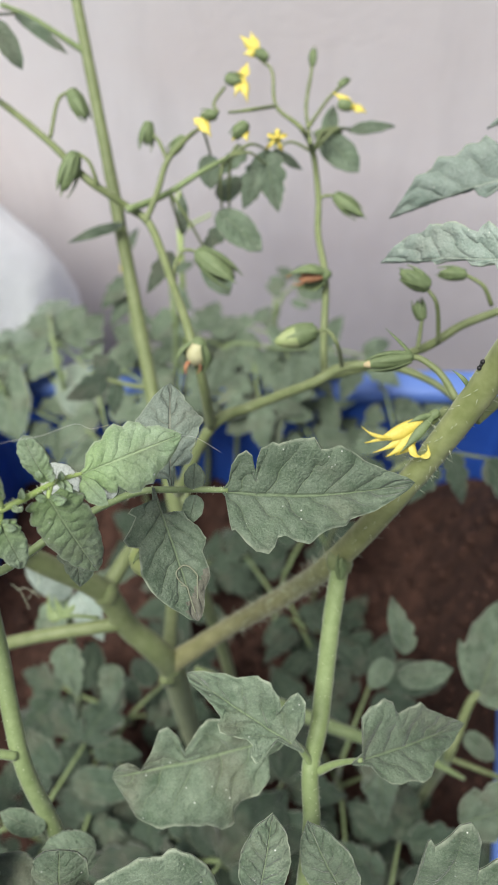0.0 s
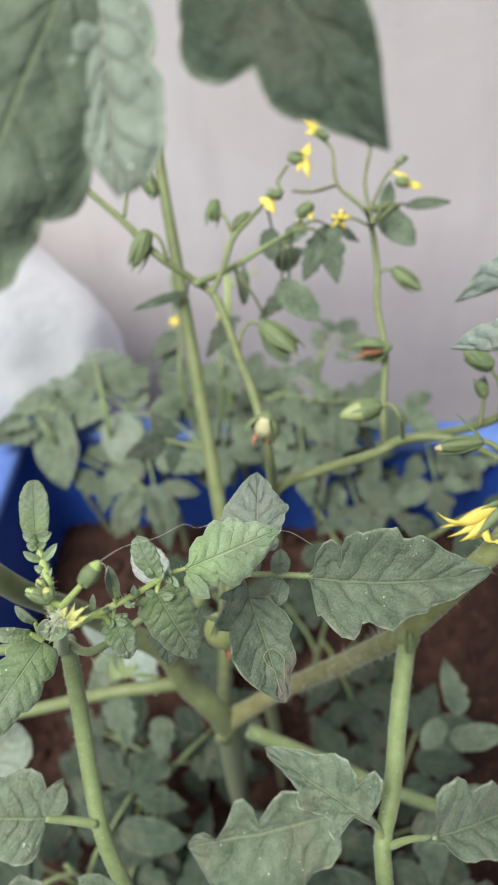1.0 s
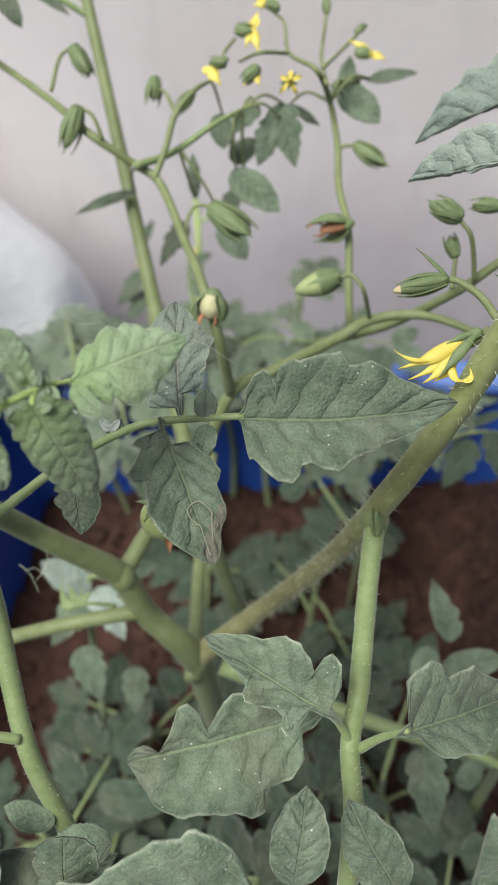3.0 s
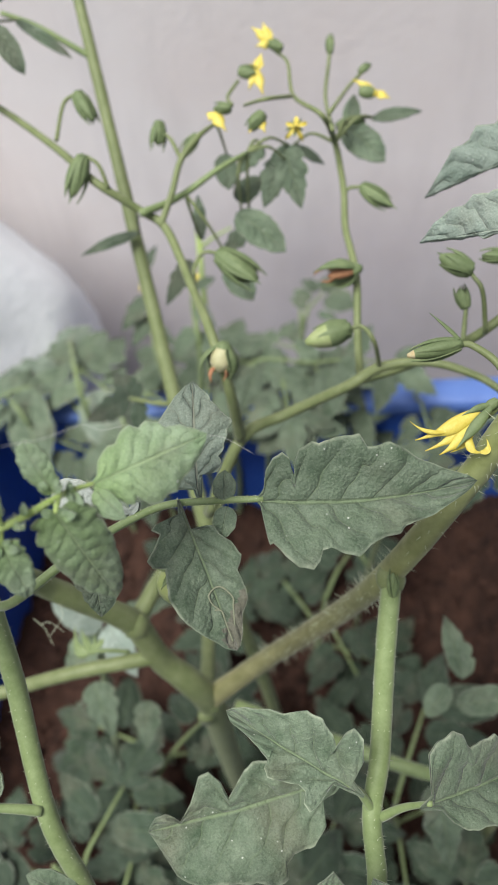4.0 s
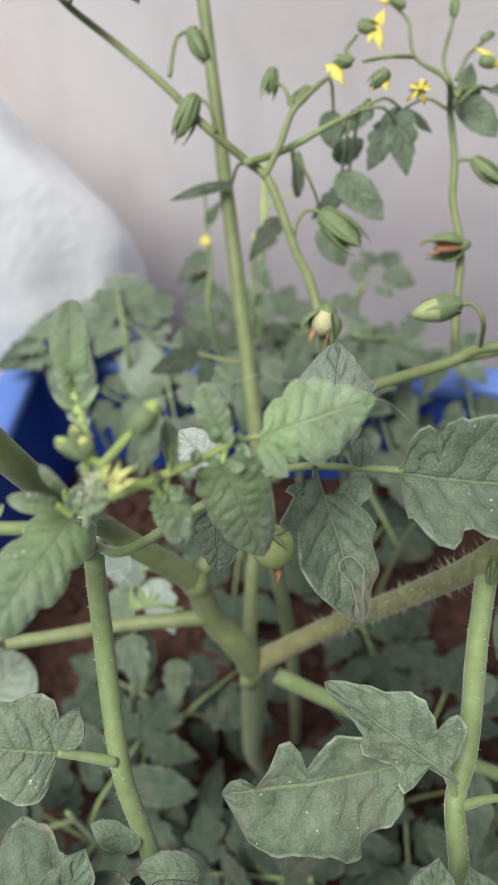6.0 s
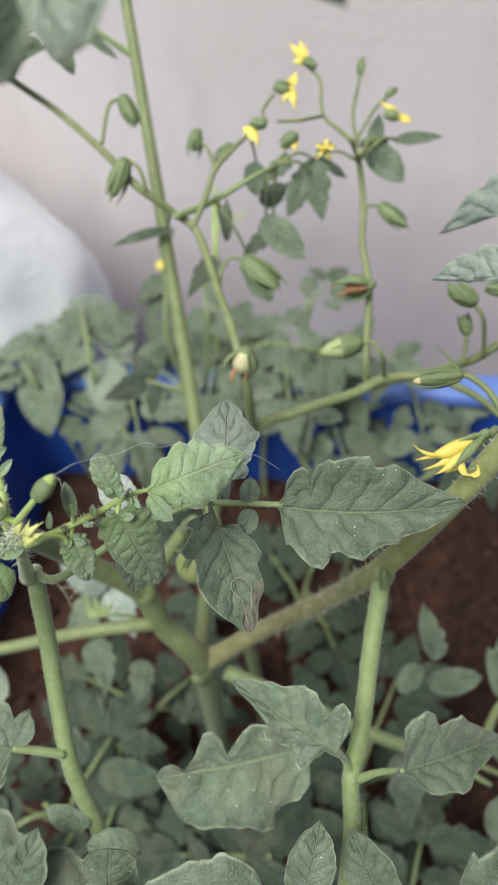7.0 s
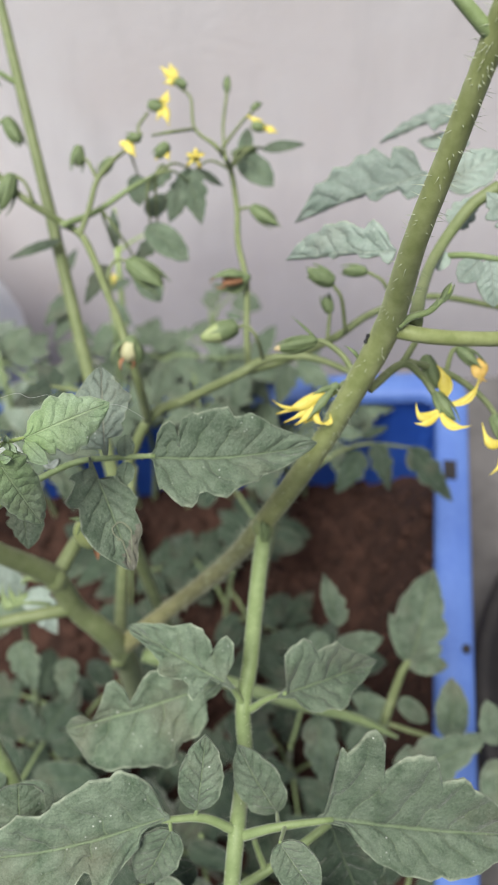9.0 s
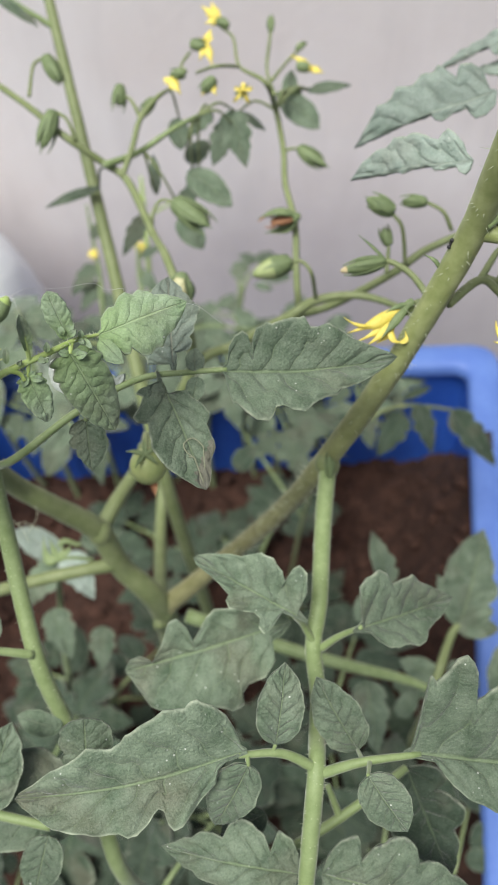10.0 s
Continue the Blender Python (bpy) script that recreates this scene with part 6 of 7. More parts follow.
rear_buds([((0.0156, 0.2418, 0.5271), (-0.0028, 0.2383, 0.5242), 0.0050, M_CREAM, 0.80, 0.15),
           ((0.0283, 0.3356, 0.5236), (0.0423, 0.3262, 0.5168), 0.0036, None, 1.0, 0.2),
           ((-0.0387, 0.2985, 0.5236), (-0.0216, 0.2871, 0.5154), 0.0056, None, 1.0, 0.2),
           ((-0.0615, 0.3599, 0.5524), (-0.0633, 0.3511, 0.5458), 0.0032, None, 1.1, 0.3),
           ((-0.0926, 0.3302, 0.5583), (-0.0997, 0.3160, 0.5476), 0.0042, None, 1.0, 0.15),
           ((-0.0981, 0.3678, 0.5664), (-0.0908, 0.3565, 0.5581), 0.0040, None, 1.0, 0.1)], 0)
rear_buds([((0.0604, 0.2420, 0.5498), (0.0488, 0.2477, 0.5539), 0.0040, None, 1.0, 0.2),
           ((0.0588, 0.2384, 0.5346), (0.0568, 0.2449, 0.5394), 0.0026, None, 1.0, 0.2),
           ((0.0775, 0.2529, 0.5456), (0.0662, 0.2539, 0.5463), 0.0028, None, 1.0, 0.1),
           ((0.0201, 0.3996, 0.5532), (0.0208, 0.4073, 0.5589), 0.0018, None, 1.0, 0.1),
           ((0.0330, 0.3910, 0.5470), (0.0387, 0.3939, 0.5493), 0.0018, None, 1.0, 0.1),
           ((0.0347, 0.3772, 0.5297), (0.0201, 0.3771, 0.5294), 0.0030, None, 1.0, 0.1)], 7)
rear_buds([((-0.0450, 0.3606, 0.5430), (-0.0534, 0.3533, 0.5374), 0.0026, None, 1.0, 0.2),
           ((-0.0270, 0.3502, 0.5604), (-0.0352, 0.3507, 0.5607), 0.0026, None, 0.9, 0.2),
           ((-0.0242, 0.3883, 0.5565), (-0.0156, 0.3859, 0.5549), 0.0032, None, 0.9, 0.2),
           ((-0.0026, 0.4037, 0.5559), (-0.0092, 0.4080, 0.5590), 0.0026, None, 0.9, 0.2),
           ((-0.0126, 0.3379, 0.5640), (-0.0197, 0.3326, 0.5600), 0.0032, None, 0.9, 0.2),
           ((0.0324, 0.3841, 0.5419), (0.0418, 0.3819, 0.5404), 0.0030, M_PETAL, 0.7, 0.2)], 14)
def set_flower(base, tip, r, core, core_mat, sepals, tails, label):
    """A flower gone over: core between spread sepals, with withered threads at its end."""
    a, b = Vector(base), Vector(tip)
    d = b - a
    ln = d.length
    d.normalize()
    o = Vector((0, 0, 1)).cross(d).normalized()
    p = d.cross(o)
    bm = bmesh.new()
    tube_into(bm, [(*(a + d * ln * k), max(0.0003, r * core * w)) for k, w in ((0.0, 0.35), (0.15, 0.8), (0.4, 1.0), (0.62, 0.9), (0.78, 0.5), (0.85, 0.15))], 14, 4)
    head = finish("flower", bm, core_mat, rear, label)
    bm = bmesh.new()
    tube_into(bm, [(*(a - d * ln * 0.10), r * 0.22), (*a, r * 0.50), (*(a + d * ln * 0.12), r * 0.62), (*(a + d * ln * 0.18), r * 0.55)], 12, 4)
    finish("calyx", bm, M_SEPAL, head)
    for an, spread, long in sepals:
        out = o * math.cos(an) + p * math.sin(an)
        bm = bmesh.new()
        blade_into(bm, a + d * ln * 0.08 + out * r * 0.55, a + d * ln * long + out * r * spread, out, r * 0.62, 0.22, 0, 9, 0.00025, -0.45)
        finish("sepal", bm, M_SEPAL, head)
    for k in range(tails):
        out = o * math.cos(k * 2.1) + p * math.sin(k * 2.1)
        bm = bmesh.new()
        blade_into(bm, a + d * ln * 0.66 + out * r * 0.3, a + d * ln * (1.05 + 0.14 * k) + out * r * 0.45, out, r * 0.20, 0.2, 0, 7)
        finish("withered_petal", bm, M_WITHER, head)


set_flower((-0.0345, 0.2372, 0.5286), (-0.0385, 0.2285, 0.5195), 0.0058, 0.80, M_IVORY, ((2.75, 1.15, 1.05), (3.7, 1.2, 0.8), (0.30, 1.1, 0.95), (5.5, 1.2, 0.8), (4.6, 1.0, 0.62)), 2, "spent flower with ivory ovary and brown threads")
set_flower((0.0228, 0.2860, 0.5175), (0.0066, 0.2842, 0.5158), 0.0046, 0.55, M_WITHER, ((1.45, 1.0, 1.20), (2.2, 0.8, 0.9), (4.4, 1.6, 1.05), (3.5, 1.1, 0.8), (5.2, 1.3, 0.65)), 2, "spent flower with orange-brown petals between green sepals")
drooping(rear, (-0.0080, 0.4075, 0.5586), [((-0.0167, 0.4142, 0.5634), 0.1), ((-0.0152, 0.4064, 0.5577), 0.1), ((-0.0111, 0.4154, 0.5644), 0.1)], (0, -0.5, 0.85), 0.0026, M_PETAL, "yellow tomato flower")
drooping(rear, (-0.0155, 0.3877, 0.5562), [((-0.0215, 0.3898, 0.5577), 0.1), ((-0.0133, 0.3775, 0.5486), 0.1), ((-0.0199, 0.3804, 0.5507), 0.1), ((-0.0124, 0.3937, 0.5607), 0.1)], (0, -0.5, 0.85), 0.0024, M_PETAL, "yellow hanging tomato flower")
drooping(rear, (-0.0354, 0.3495, 0.5598), [((-0.0302, 0.3421, 0.5544), 0.1), ((-0.0377, 0.3469, 0.5578), 0.1), ((-0.0318, 0.3465, 0.5576), 0.1)], (0, -0.5, 0.85), 0.0028, M_PETAL, "yellow-orange tomato flower")
flower(rear, (0.0004, 0.3317, 0.5596), (0.0014, 0.2882, 0.5896), 0.0078, 8, "small yellow star-shaped flower", 5, 0.6, 0.75)
drooping(rear, (-0.0151, 0.3364, 0.5629), [((-0.0199, 0.3315, 0.5591), 0.1), ((-0.0127, 0.3310, 0.5589), 0.1)], (0, -0.5, 0.85), 0.0024, M_PETAL, "yellow half-closed flower")
drooping(rear, (0.0402, 0.3828, 0.5411), [((0.0470, 0.3795, 0.5387), 0.1), ((0.0299, 0.3887, 0.5452), 0.1)], (0, -0.5, 0.85), 0.0022, M_PETAL, "faded yellow flower")
for i, (a, b, w, tab) in enumerate((((-0.0059, 0.3616, 0.5319), (0.0006, 0.3363, 0.5132), 1.0, TOOTH), ((-0.0064, 0.3566, 0.5282), (-0.0176, 0.3383, 0.5144), 1.1, TOOTH), ((0.0248, 0.3746, 0.5297), (0.0427, 0.3591, 0.5185), 1.2, OVAL), ((0.0379, 0.3763, 0.5311), (0.0622, 0.3769, 0.5320), 0.8, NARROW), ((-0.0354, 0.3697, 0.5250), (-0.0341, 0.3554, 0.5143), 1.2, OVAL),
        ((-0.0311, 0.3461, 0.5075), (-0.0086, 0.3285, 0.4948), 1.0, OVAL), ((-0.0379, 0.3258, 0.4923), (-0.0264, 0.3108, 0.4813), 1.2, OVAL), ((-0.0818, 0.3511, 0.4979), (-0.1138, 0.3440, 0.4921), 0.5, NARROW), ((-0.0324, 0.3678, 0.4987), (-0.0182, 0.3762, 0.5052), 1.3, OVAL), ((-0.0498, 0.3370, 0.5004), (-0.0497, 0.3551, 0.5139), 0.8, NARROW))):
    leaflet(rear, a, b, tab, None, (0.05, -0.4, 0.9), w, 0.06, 0.05, 0.03, 0, M_LEAF, 120 + i, rows=20, cols=5)

for i, (a, b, w, tab) in enumerate((((-0.0159, 0.3709, 0.5262), (-0.0314, 0.3603, 0.5181), 0.9, TOOTH), ((-0.0014, 0.3699, 0.5257), (0.0139, 0.3696, 0.5133), 0.8, NARROW), ((-0.0267, 0.3566, 0.4904), (-0.0431, 0.3442, 0.4810), 0.9, TOOTH), ((-0.0595, 0.3530, 0.4748), (-0.0750, 0.3348, 0.4610), 0.8, TOOTH), ((0.0261, 0.3706, 0.5267), (0.0313, 0.3961, 0.5333), 0.6, OVAL))):
    leaflet(rear, a, b, tab, None, (0.05, -0.4, 0.9), w, 0.06, 0.05, 0.03, 0, M_LEAF, 240 + i, rows=20, cols=5)
for i, (a, b, w) in enumerate((((-0.1336, 0.3944, 0.5883), (-0.1209, 0.3758, 0.5731), 0.7), ((-0.1366, 0.3883, 0.5839), (-0.1627, 0.3823, 0.5818), 0.6), ((-0.1312, 0.4214, 0.5771), (-0.1051, 0.4058, 0.5630), 0.35), ((-0.1290, 0.4097, 0.5932), (-0.1470, 0.4119, 0.5965), 0.8))):
    leaflet(rear, a, b, OVAL, None, (0.05, -0.4, 0.9), w, 0.06, 0.05, 0.03, 0, M_LEAF, 140 + i, rows=18, cols=4)
drooping(rear, (-0.1445, 0.4017, 0.5948), [((-0.1469, 0.3945, 0.5896), 0.1), ((-0.1498, 0.3997, 0.5937), 0.1), ((-0.1410, 0.3970, 0.5909), 0.1)], (0, -0.5, 0.85), 0.0024, M_PETAL, "yellow tomato flower")

# thin plant between the tall stem and the wall
thin = thing("tomato_plant", (-0.10, 0.47, SOIL_Z), "thin tomato plant with small yellow flowers at the crate's back", "plant", "small tomato plants in the crate")
tube("main_stem", [(-0.105, 0.468, SOIL_Z - 0.01, 0.0026), (-0.108, 0.475, 0.14, 0.0025), (-0.1227, 0.4702, 0.2689, 0.0022), (-0.1229, 0.4982, 0.3097, 0.0019), (-0.1256, 0.5172, 0.3309, 0.0015), (-0.1266, 0.5320, 0.3551, 0.0010)], M_STALK, thin)
tube("side_shoot", [(-0.108, 0.475, 0.14, 0.0022), (-0.0894, 0.4749, 0.2698, 0.0024), (-0.0895, 0.4953, 0.3046, 0.0022), (-0.0878, 0.5088, 0.3276, 0.0012)], M_STALK, thin)
tube("side_shoot", [(-0.09, 0.478, 0.16, 0.0020), (-0.0829, 0.5266, 0.3040, 0.0022), (-0.0833, 0.5555, 0.3251, 0.0024), (-0.0829, 0.5771, 0.3470, 0.0012)], M_SHOOT, thin)
rod(thin, [(-0.0829, 0.5493, 0.3206), (-0.0712, 0.5532, 0.3273), (-0.0552, 0.5572, 0.3328)], 0.0014, 0.0009, M_SHOOT, "leaf_stalk")
drooping(thin, (-0.1262, 0.5100, 0.3254), [((-0.1304, 0.5025, 0.3224), 0.15), ((-0.1257, 0.5003, 0.3204), 0.15), ((-0.1218, 0.5030, 0.3222), 0.15), ((-0.1236, 0.5064, 0.3249), 0.15)], (0, -0.5, 0.85), 0.0022, M_PETAL, "small yellow flower")
drooping(thin, (-0.0863, 0.5144, 0.3255), [((-0.0905, 0.5068, 0.3225), 0.15), ((-0.0858, 0.5047, 0.3205), 0.15), ((-0.0820, 0.5074, 0.3223), 0.15), ((-0.0838, 0.5107, 0.3250), 0.15)], (0, -0.5, 0.85), 0.0022, M_PETAL, "small yellow flower")
leaflet(thin, (-0.1256, 0.5039, 0.3142), (-0.1480, 0.4797, 0.3024), TOOTH, None, (0.00, -0.6, 0.75), 0.9, 0.08, 0.06, 0.04, 0, M_LEAF, 400, rows=20, cols=5)
leaflet(thin, (-0.1256, 0.4960, 0.3018), (-0.1419, 0.4727, 0.2901), TOOTH, None, (0.09, -0.6, 0.75), 0.9, 0.08, 0.06, 0.04, 0, M_LEAF, 401, rows=20, cols=5)
leaflet(thin, (-0.0894, 0.4991, 0.3076), (-0.0725, 0.4797, 0.2962), TOOTH, None, (-0.08, -0.6, 0.75), 0.9, 0.08, 0.06, 0.04, 0, M_LEAF, 402, rows=20, cols=5)
leaflet(thin, (-0.0879, 0.5049, 0.3183), (-0.0696, 0.5081, 0.3243), OVAL, None, (-0.03, -0.6, 0.75), 0.8, 0.08, 0.06, 0.04, 0, M_LEAF, 403, rows=20, cols=5)
leaflet(thin, (-0.1254, 0.5135, 0.3343), (-0.1128, 0.5257, 0.3478), TOOTH, None, (0.10, -0.6, 0.75), 0.8, 0.08, 0.06, 0.04, 0, M_LEAF, 404, rows=20, cols=5)
leaflet(thin, (-0.0911, 0.4873, 0.2923), (-0.1085, 0.4651, 0.2816), TOOTH, None, (-0.05, -0.6, 0.75), 1.0, 0.08, 0.06, 0.04, 0, M_LEAF, 405, rows=20, cols=5)
leaflet(thin, (-0.1248, 0.4865, 0.2944), (-0.1064, 0.4747, 0.2888), LOBED, None, (-0.05, -0.6, 0.75), 1.0, 0.08, 0.06, 0.04, 0, M_LEAF, 406, rows=20, cols=5)
leaflet(thin, (-0.0887, 0.4870, 0.2855), (-0.0696, 0.4656, 0.2724), TOOTH, None, (0.10, -0.6, 0.75), 1.0, 0.08, 0.06, 0.04, 0, M_LEAF, 407, rows=20, cols=5)

# stalks that carry the rear plant's leaves
TRUSS = [q.to_3d() for t_ in (t1, t3, t4, t5, t6) for q in spline(t_, 7)]
for ob in [c for c in rear.children if c.name.split(".")[0] == "leaflet"]:
    q = (ob.data.vertices[0].co + ob.data.vertices[12].co) / 2
    e = min(TRUSS, key=lambda k: (k - q).length)
    if 0.004 < (e - q).length < 0.06:
        rod(rear, [e, e.lerp(q, 0.55) + Vector((0, -0.004, 0.008)), q], 0.0009, 0.0006, M_STEM, "leaf_stalk", "", 6)

# ---- leaves further down, in the shade of the others ----
lowp = thing("tomato_plant", (0.09, 0.13, SOIL_Z), "low tomato plant with dull green leaves over the soil", "plant")
ls = [(0.085, 0.13, SOIL_Z - 0.01, 0.004), (0.095, 0.135, 0.18, 0.0036), (0.0893, 0.1251, 0.2869, 0.0030), (0.1039, 0.1520, 0.2947, 0.0026), (0.1099, 0.1587, 0.3003, 0.0020)]
tube("main_stem", ls, M_STEM, lowp)
rod(lowp, [(0.0893, 0.1251, 0.2869), (0.1158, 0.1145, 0.2859), (0.1443, 0.1030, 0.2883)], 0.0018, 0.0013, M_STEM, "leaf_stalk")
for i, (a, b, w, tl, tr) in enumerate((((0.1105, 0.1572, 0.2992), (0.1305, 0.2042, 0.3345), 1.05, OVAL, TOOTH),
        ((0.1088, 0.1587, 0.3003), (0.0996, 0.1840, 0.3190), 0.6, OVAL, None),
        ((0.1088, 0.1582, 0.2999), (0.1348, 0.1540, 0.2973), 1.0, OVAL, None),
        ((0.0992, 0.1358, 0.2951), (0.1168, 0.1232, 0.2860), 1.0, OVAL, None),
        ((0.0932, 0.1291, 0.2900), (0.0701, 0.1401, 0.2978), 1.0, OVAL, None),
        ((0.0929, 0.1262, 0.2879), (0.0657, 0.1314, 0.2788), 1.0, OVAL, None),
        ((0.1308, 0.1137, 0.2792), (0.1337, 0.1448, 0.3024), 1.0, OVAL, None),
        ((0.0867, 0.0851, 0.3114), (0.1429, 0.1020, 0.3250), 0.9, TOOTH, None)), 0):
    leaflet(lowp, a, b, tl, tr, (0.05 * math.sin(i), -0.4 + 0.2 * math.cos(i * 2), 0.9), w, 0.08, 0.06, 0.035, 0, M_LEAF, 150 + i, rows=22, cols=5)
for i, (a, b, w, tl, tr) in enumerate((((0.1463, 0.0966, 0.3210), (0.1424, 0.1177, 0.3366), 1.1, OVAL, None),
        ((0.1441, 0.0902, 0.3162), (0.1445, 0.0602, 0.2939), 1.0, OVAL, None),
        ((0.0630, 0.1652, 0.3464), (0.0561, 0.1915, 0.3658), 0.95, NARROW, TOOTH),
        ((0.0587, 0.1546, 0.3385), (0.0894, 0.1579, 0.3415), 0.9, OVAL, None),
        ((0.0544, 0.1631, 0.3447), (0.0430, 0.1503, 0.3350), 1.2, OVAL, None),
        ((0.0455, 0.1230, 0.3147), (0.0489, 0.0875, 0.2884), 0.9, TOOTH, None),
        ((0.0668, 0.1124, 0.2771), (0.0787, 0.1258, 0.2873), 1.1, OVAL, None)), 8):
    leaflet(lowp, a, b, tl, tr, (0.05 * math.sin(i), -0.4 + 0.2 * math.cos(i * 2), 0.9), w, 0.08, 0.06, 0.035, 0, M_LEAF, 150 + i, rows=22, cols=5)
backp = thing("tomato_plant", (0.10, 0.33, SOIL_Z), "small tomato plant with pale leaves at the crate's back", "plant")
tube("main_stem", [(0.02, 0.34, SOIL_Z - 0.01, 0.002), (0.04, 0.33, 0.2, 0.0018), (0.0643, 0.2877, 0.3360, 0.0016), (0.0984, 0.3046, 0.3367, 0.0013), (0.1424, 0.3111, 0.3174, 0.0010)], M_STEM, backp)
for i, (a, b, w, tl) in enumerate((((0.1085, 0.3049, 0.3370), (0.1159, 0.2770, 0.3164), 0.85, TOOTH), ((0.1347, 0.3074, 0.3234), (0.1657, 0.2794, 0.2907), 0.75, TOOTH), ((0.0980, 0.3008, 0.3338), (0.0778, 0.2780, 0.3165), 1.1, TOOTH), ((0.0988, 0.3088, 0.3398), (0.1193, 0.3138, 0.3438), 0.8, NARROW), ((0.0652, 0.2934, 0.3277), (0.0382, 0.3049, 0.3358), 1.0, TOOTH), ((-0.0205, 0.2784, 0.3151), (-0.0053, 0.2902, 0.3242), 1.3, OVAL))):
    leaflet(backp, a, b, tl, None, (0.05, -0.4, 0.9), w, 0.08, 0.06, 0.04, 0, M_SHADED_LEAF, 180 + i, rows=22, cols=5)


def bush(at, height, spread, count, seed, label, size=0.05, mat=None, low=0.30):
    """A small tomato plant: stem, leaf stalks and leaflets scattered round it."""
    r = random.Random(seed)
    mat = mat or M_SHADED_LEAF
    ob = thing("tomato_plant", (at[0], at[1], SOIL_Z), label, "plant", "small tomato plants in the crate")
    topx, topy = at[0] + r.uniform(-0.03, 0.03), at[1] + r.uniform(-0.03, 0.03)
    stem = [Vector((at[0], at[1], SOIL_Z - 0.01)), Vector(((at[0] + topx) / 2 + r.uniform(-0.012, 0.012), (at[1] + topy) / 2, height * 0.5)), Vector((topx, topy, height))]
    rod(ob, stem, 0.0032, 0.0016, M_STALK, "main_stem")
    for k in range(count):
        s = low + (1 - low) * (k + r.random() * 0.6) / count
        p = stem[0].lerp(stem[1], s * 2) if s < 0.5 else stem[1].lerp(stem[2], min(1, s * 2 - 1))
        an = k * 2.4 + r.uniform(-0.4, 0.4)
        out = Vector((math.cos(an), math.sin(an), r.uniform(0.05, 0.5)))
        q = p + out * spread * r.uniform(0.5, 0.9)
        e = q + (out + Vector((0, 0, -0.5))) * spread * 0.45
        rach_ = rod(ob, [p, p.lerp(q, 0.5) + Vector((0, 0, 0.008)), q, e], 0.0017, 0.0009, M_STALK, "leaf_stalk")
        d = (e - q).normalized()
        sd = d.cross(Vector((0, 0, 1))).normalized()
        ups = (r.uniform(-0.3, 0.3), r.uniform(-0.6, 0.0), 0.9)
        leaflet(rach_, e, e + d * size * r.uniform(0.8, 1.2) + Vector((0, 0, -0.01)), r.choice((TOOTH, LOBED, TOOTH)), None, ups, r.uniform(0.85, 1.1), 0.08, 0.08, 0.04, r.uniform(-0.4, 0.4), mat, seed * 50 + k, rows=18, cols=4)
        for f0, c in ((e, 1), (q, 1), (q.lerp(p, 0.35), 0.65)):
            for sg in (-1, 1):
                dd = (sd * sg + d * 0.35 + Vector((0, 0, r.uniform(-0.35, 0.1)))).normalized()
                b0 = f0 + dd * 0.006
                leaflet(rach_, b0, b0 + dd * size * c * r.uniform(0.6, 0.95), r.choice((TOOTH, OVAL, LOBED)), None, (ups[0] + r.uniform(-0.2, 0.2), ups[1], 0.9), r.uniform(0.85, 1.1), 0.08, 0.08, 0.04, r.uniform(-0.4, 0.4), mat, seed * 90 + k * 7 + sg, rows=16, cols=4)
    return ob


for at, h, sp, cnt, sd, sz in (((-0.15, 0.46), 0.225, 0.055, 3, 1, 0.056),
                               ((-0.05, 0.46), 0.24, 0.05, 3, 2, 0.050),
                               ((0.03, 0.45), 0.19, 0.045, 3, 3, 0.046),
                               ((-0.235, 0.485), 0.235, 0.035, 2, 4, 0.050),
                               ((-0.11, 0.36), 0.10, 0.05, 3, 5, 0.052),
                               ((-0.02, 0.31), 0.12, 0.05, 4, 6, 0.055),
                               ((-0.15, 0.23), 0.12, 0.05, 3, 7, 0.050),
                               ((-0.12, 0.15), 0.18, 0.06, 4, 8, 0.055),
                               ((-0.03, 0.09), 0.22, 0.06, 5, 9, 0.058)):
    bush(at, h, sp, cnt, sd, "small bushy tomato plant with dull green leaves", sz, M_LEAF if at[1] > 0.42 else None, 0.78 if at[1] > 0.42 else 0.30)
for at, h, sp, cnt, sd, sz in (((0.03, 0.16), 0.15, 0.05, 4, 10, 0.055),
                               ((0.05, 0.04), 0.22, 0.06, 4, 11, 0.058),
                               ((-0.18, 0.10), 0.22, 0.06, 5, 12, 0.06),
                               ((-0.08, 0.02), 0.24, 0.06, 4, 13, 0.06),
                               ((-0.09, 0.475), 0.225, 0.045, 3, 17, 0.048),
                               ((0.00, 0.475), 0.23, 0.045, 3, 18, 0.046),
                               ((0.08, 0.465), 0.20, 0.04, 3, 19, 0.044),
                               ((0.10, 0.03), 0.20, 0.05, 4, 16, 0.055)):
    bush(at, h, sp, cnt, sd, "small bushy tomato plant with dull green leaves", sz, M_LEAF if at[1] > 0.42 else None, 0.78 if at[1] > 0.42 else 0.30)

# leaves that hang over the crate's back rim
rimp = thing("tomato_plant", (-0.2, 0.47, SOIL_Z), "tomato plant with broad leaves hanging over the crate's back rim", "plant", "small tomato plants in the crate")
tube("main_stem", [(-0.20, 0.47, SOIL_Z - 0.01, 0.003), (-0.205, 0.475, 0.12, 0.0028), (-0.20, 0.48, 0.24, 0.0022), (-0.2240, 0.5622, 0.2184, 0.0014)], M_STALK, rimp)
tube("leaf_stalk", [(-0.204, 0.478, 0.20, 0.0016), (-0.2364, 0.5111, 0.2059, 0.0014), (-0.2602, 0.4991, 0.2240, 0.0012), (-0.3005, 0.4862, 0.2177, 0.0009)], M_STALK, rimp)
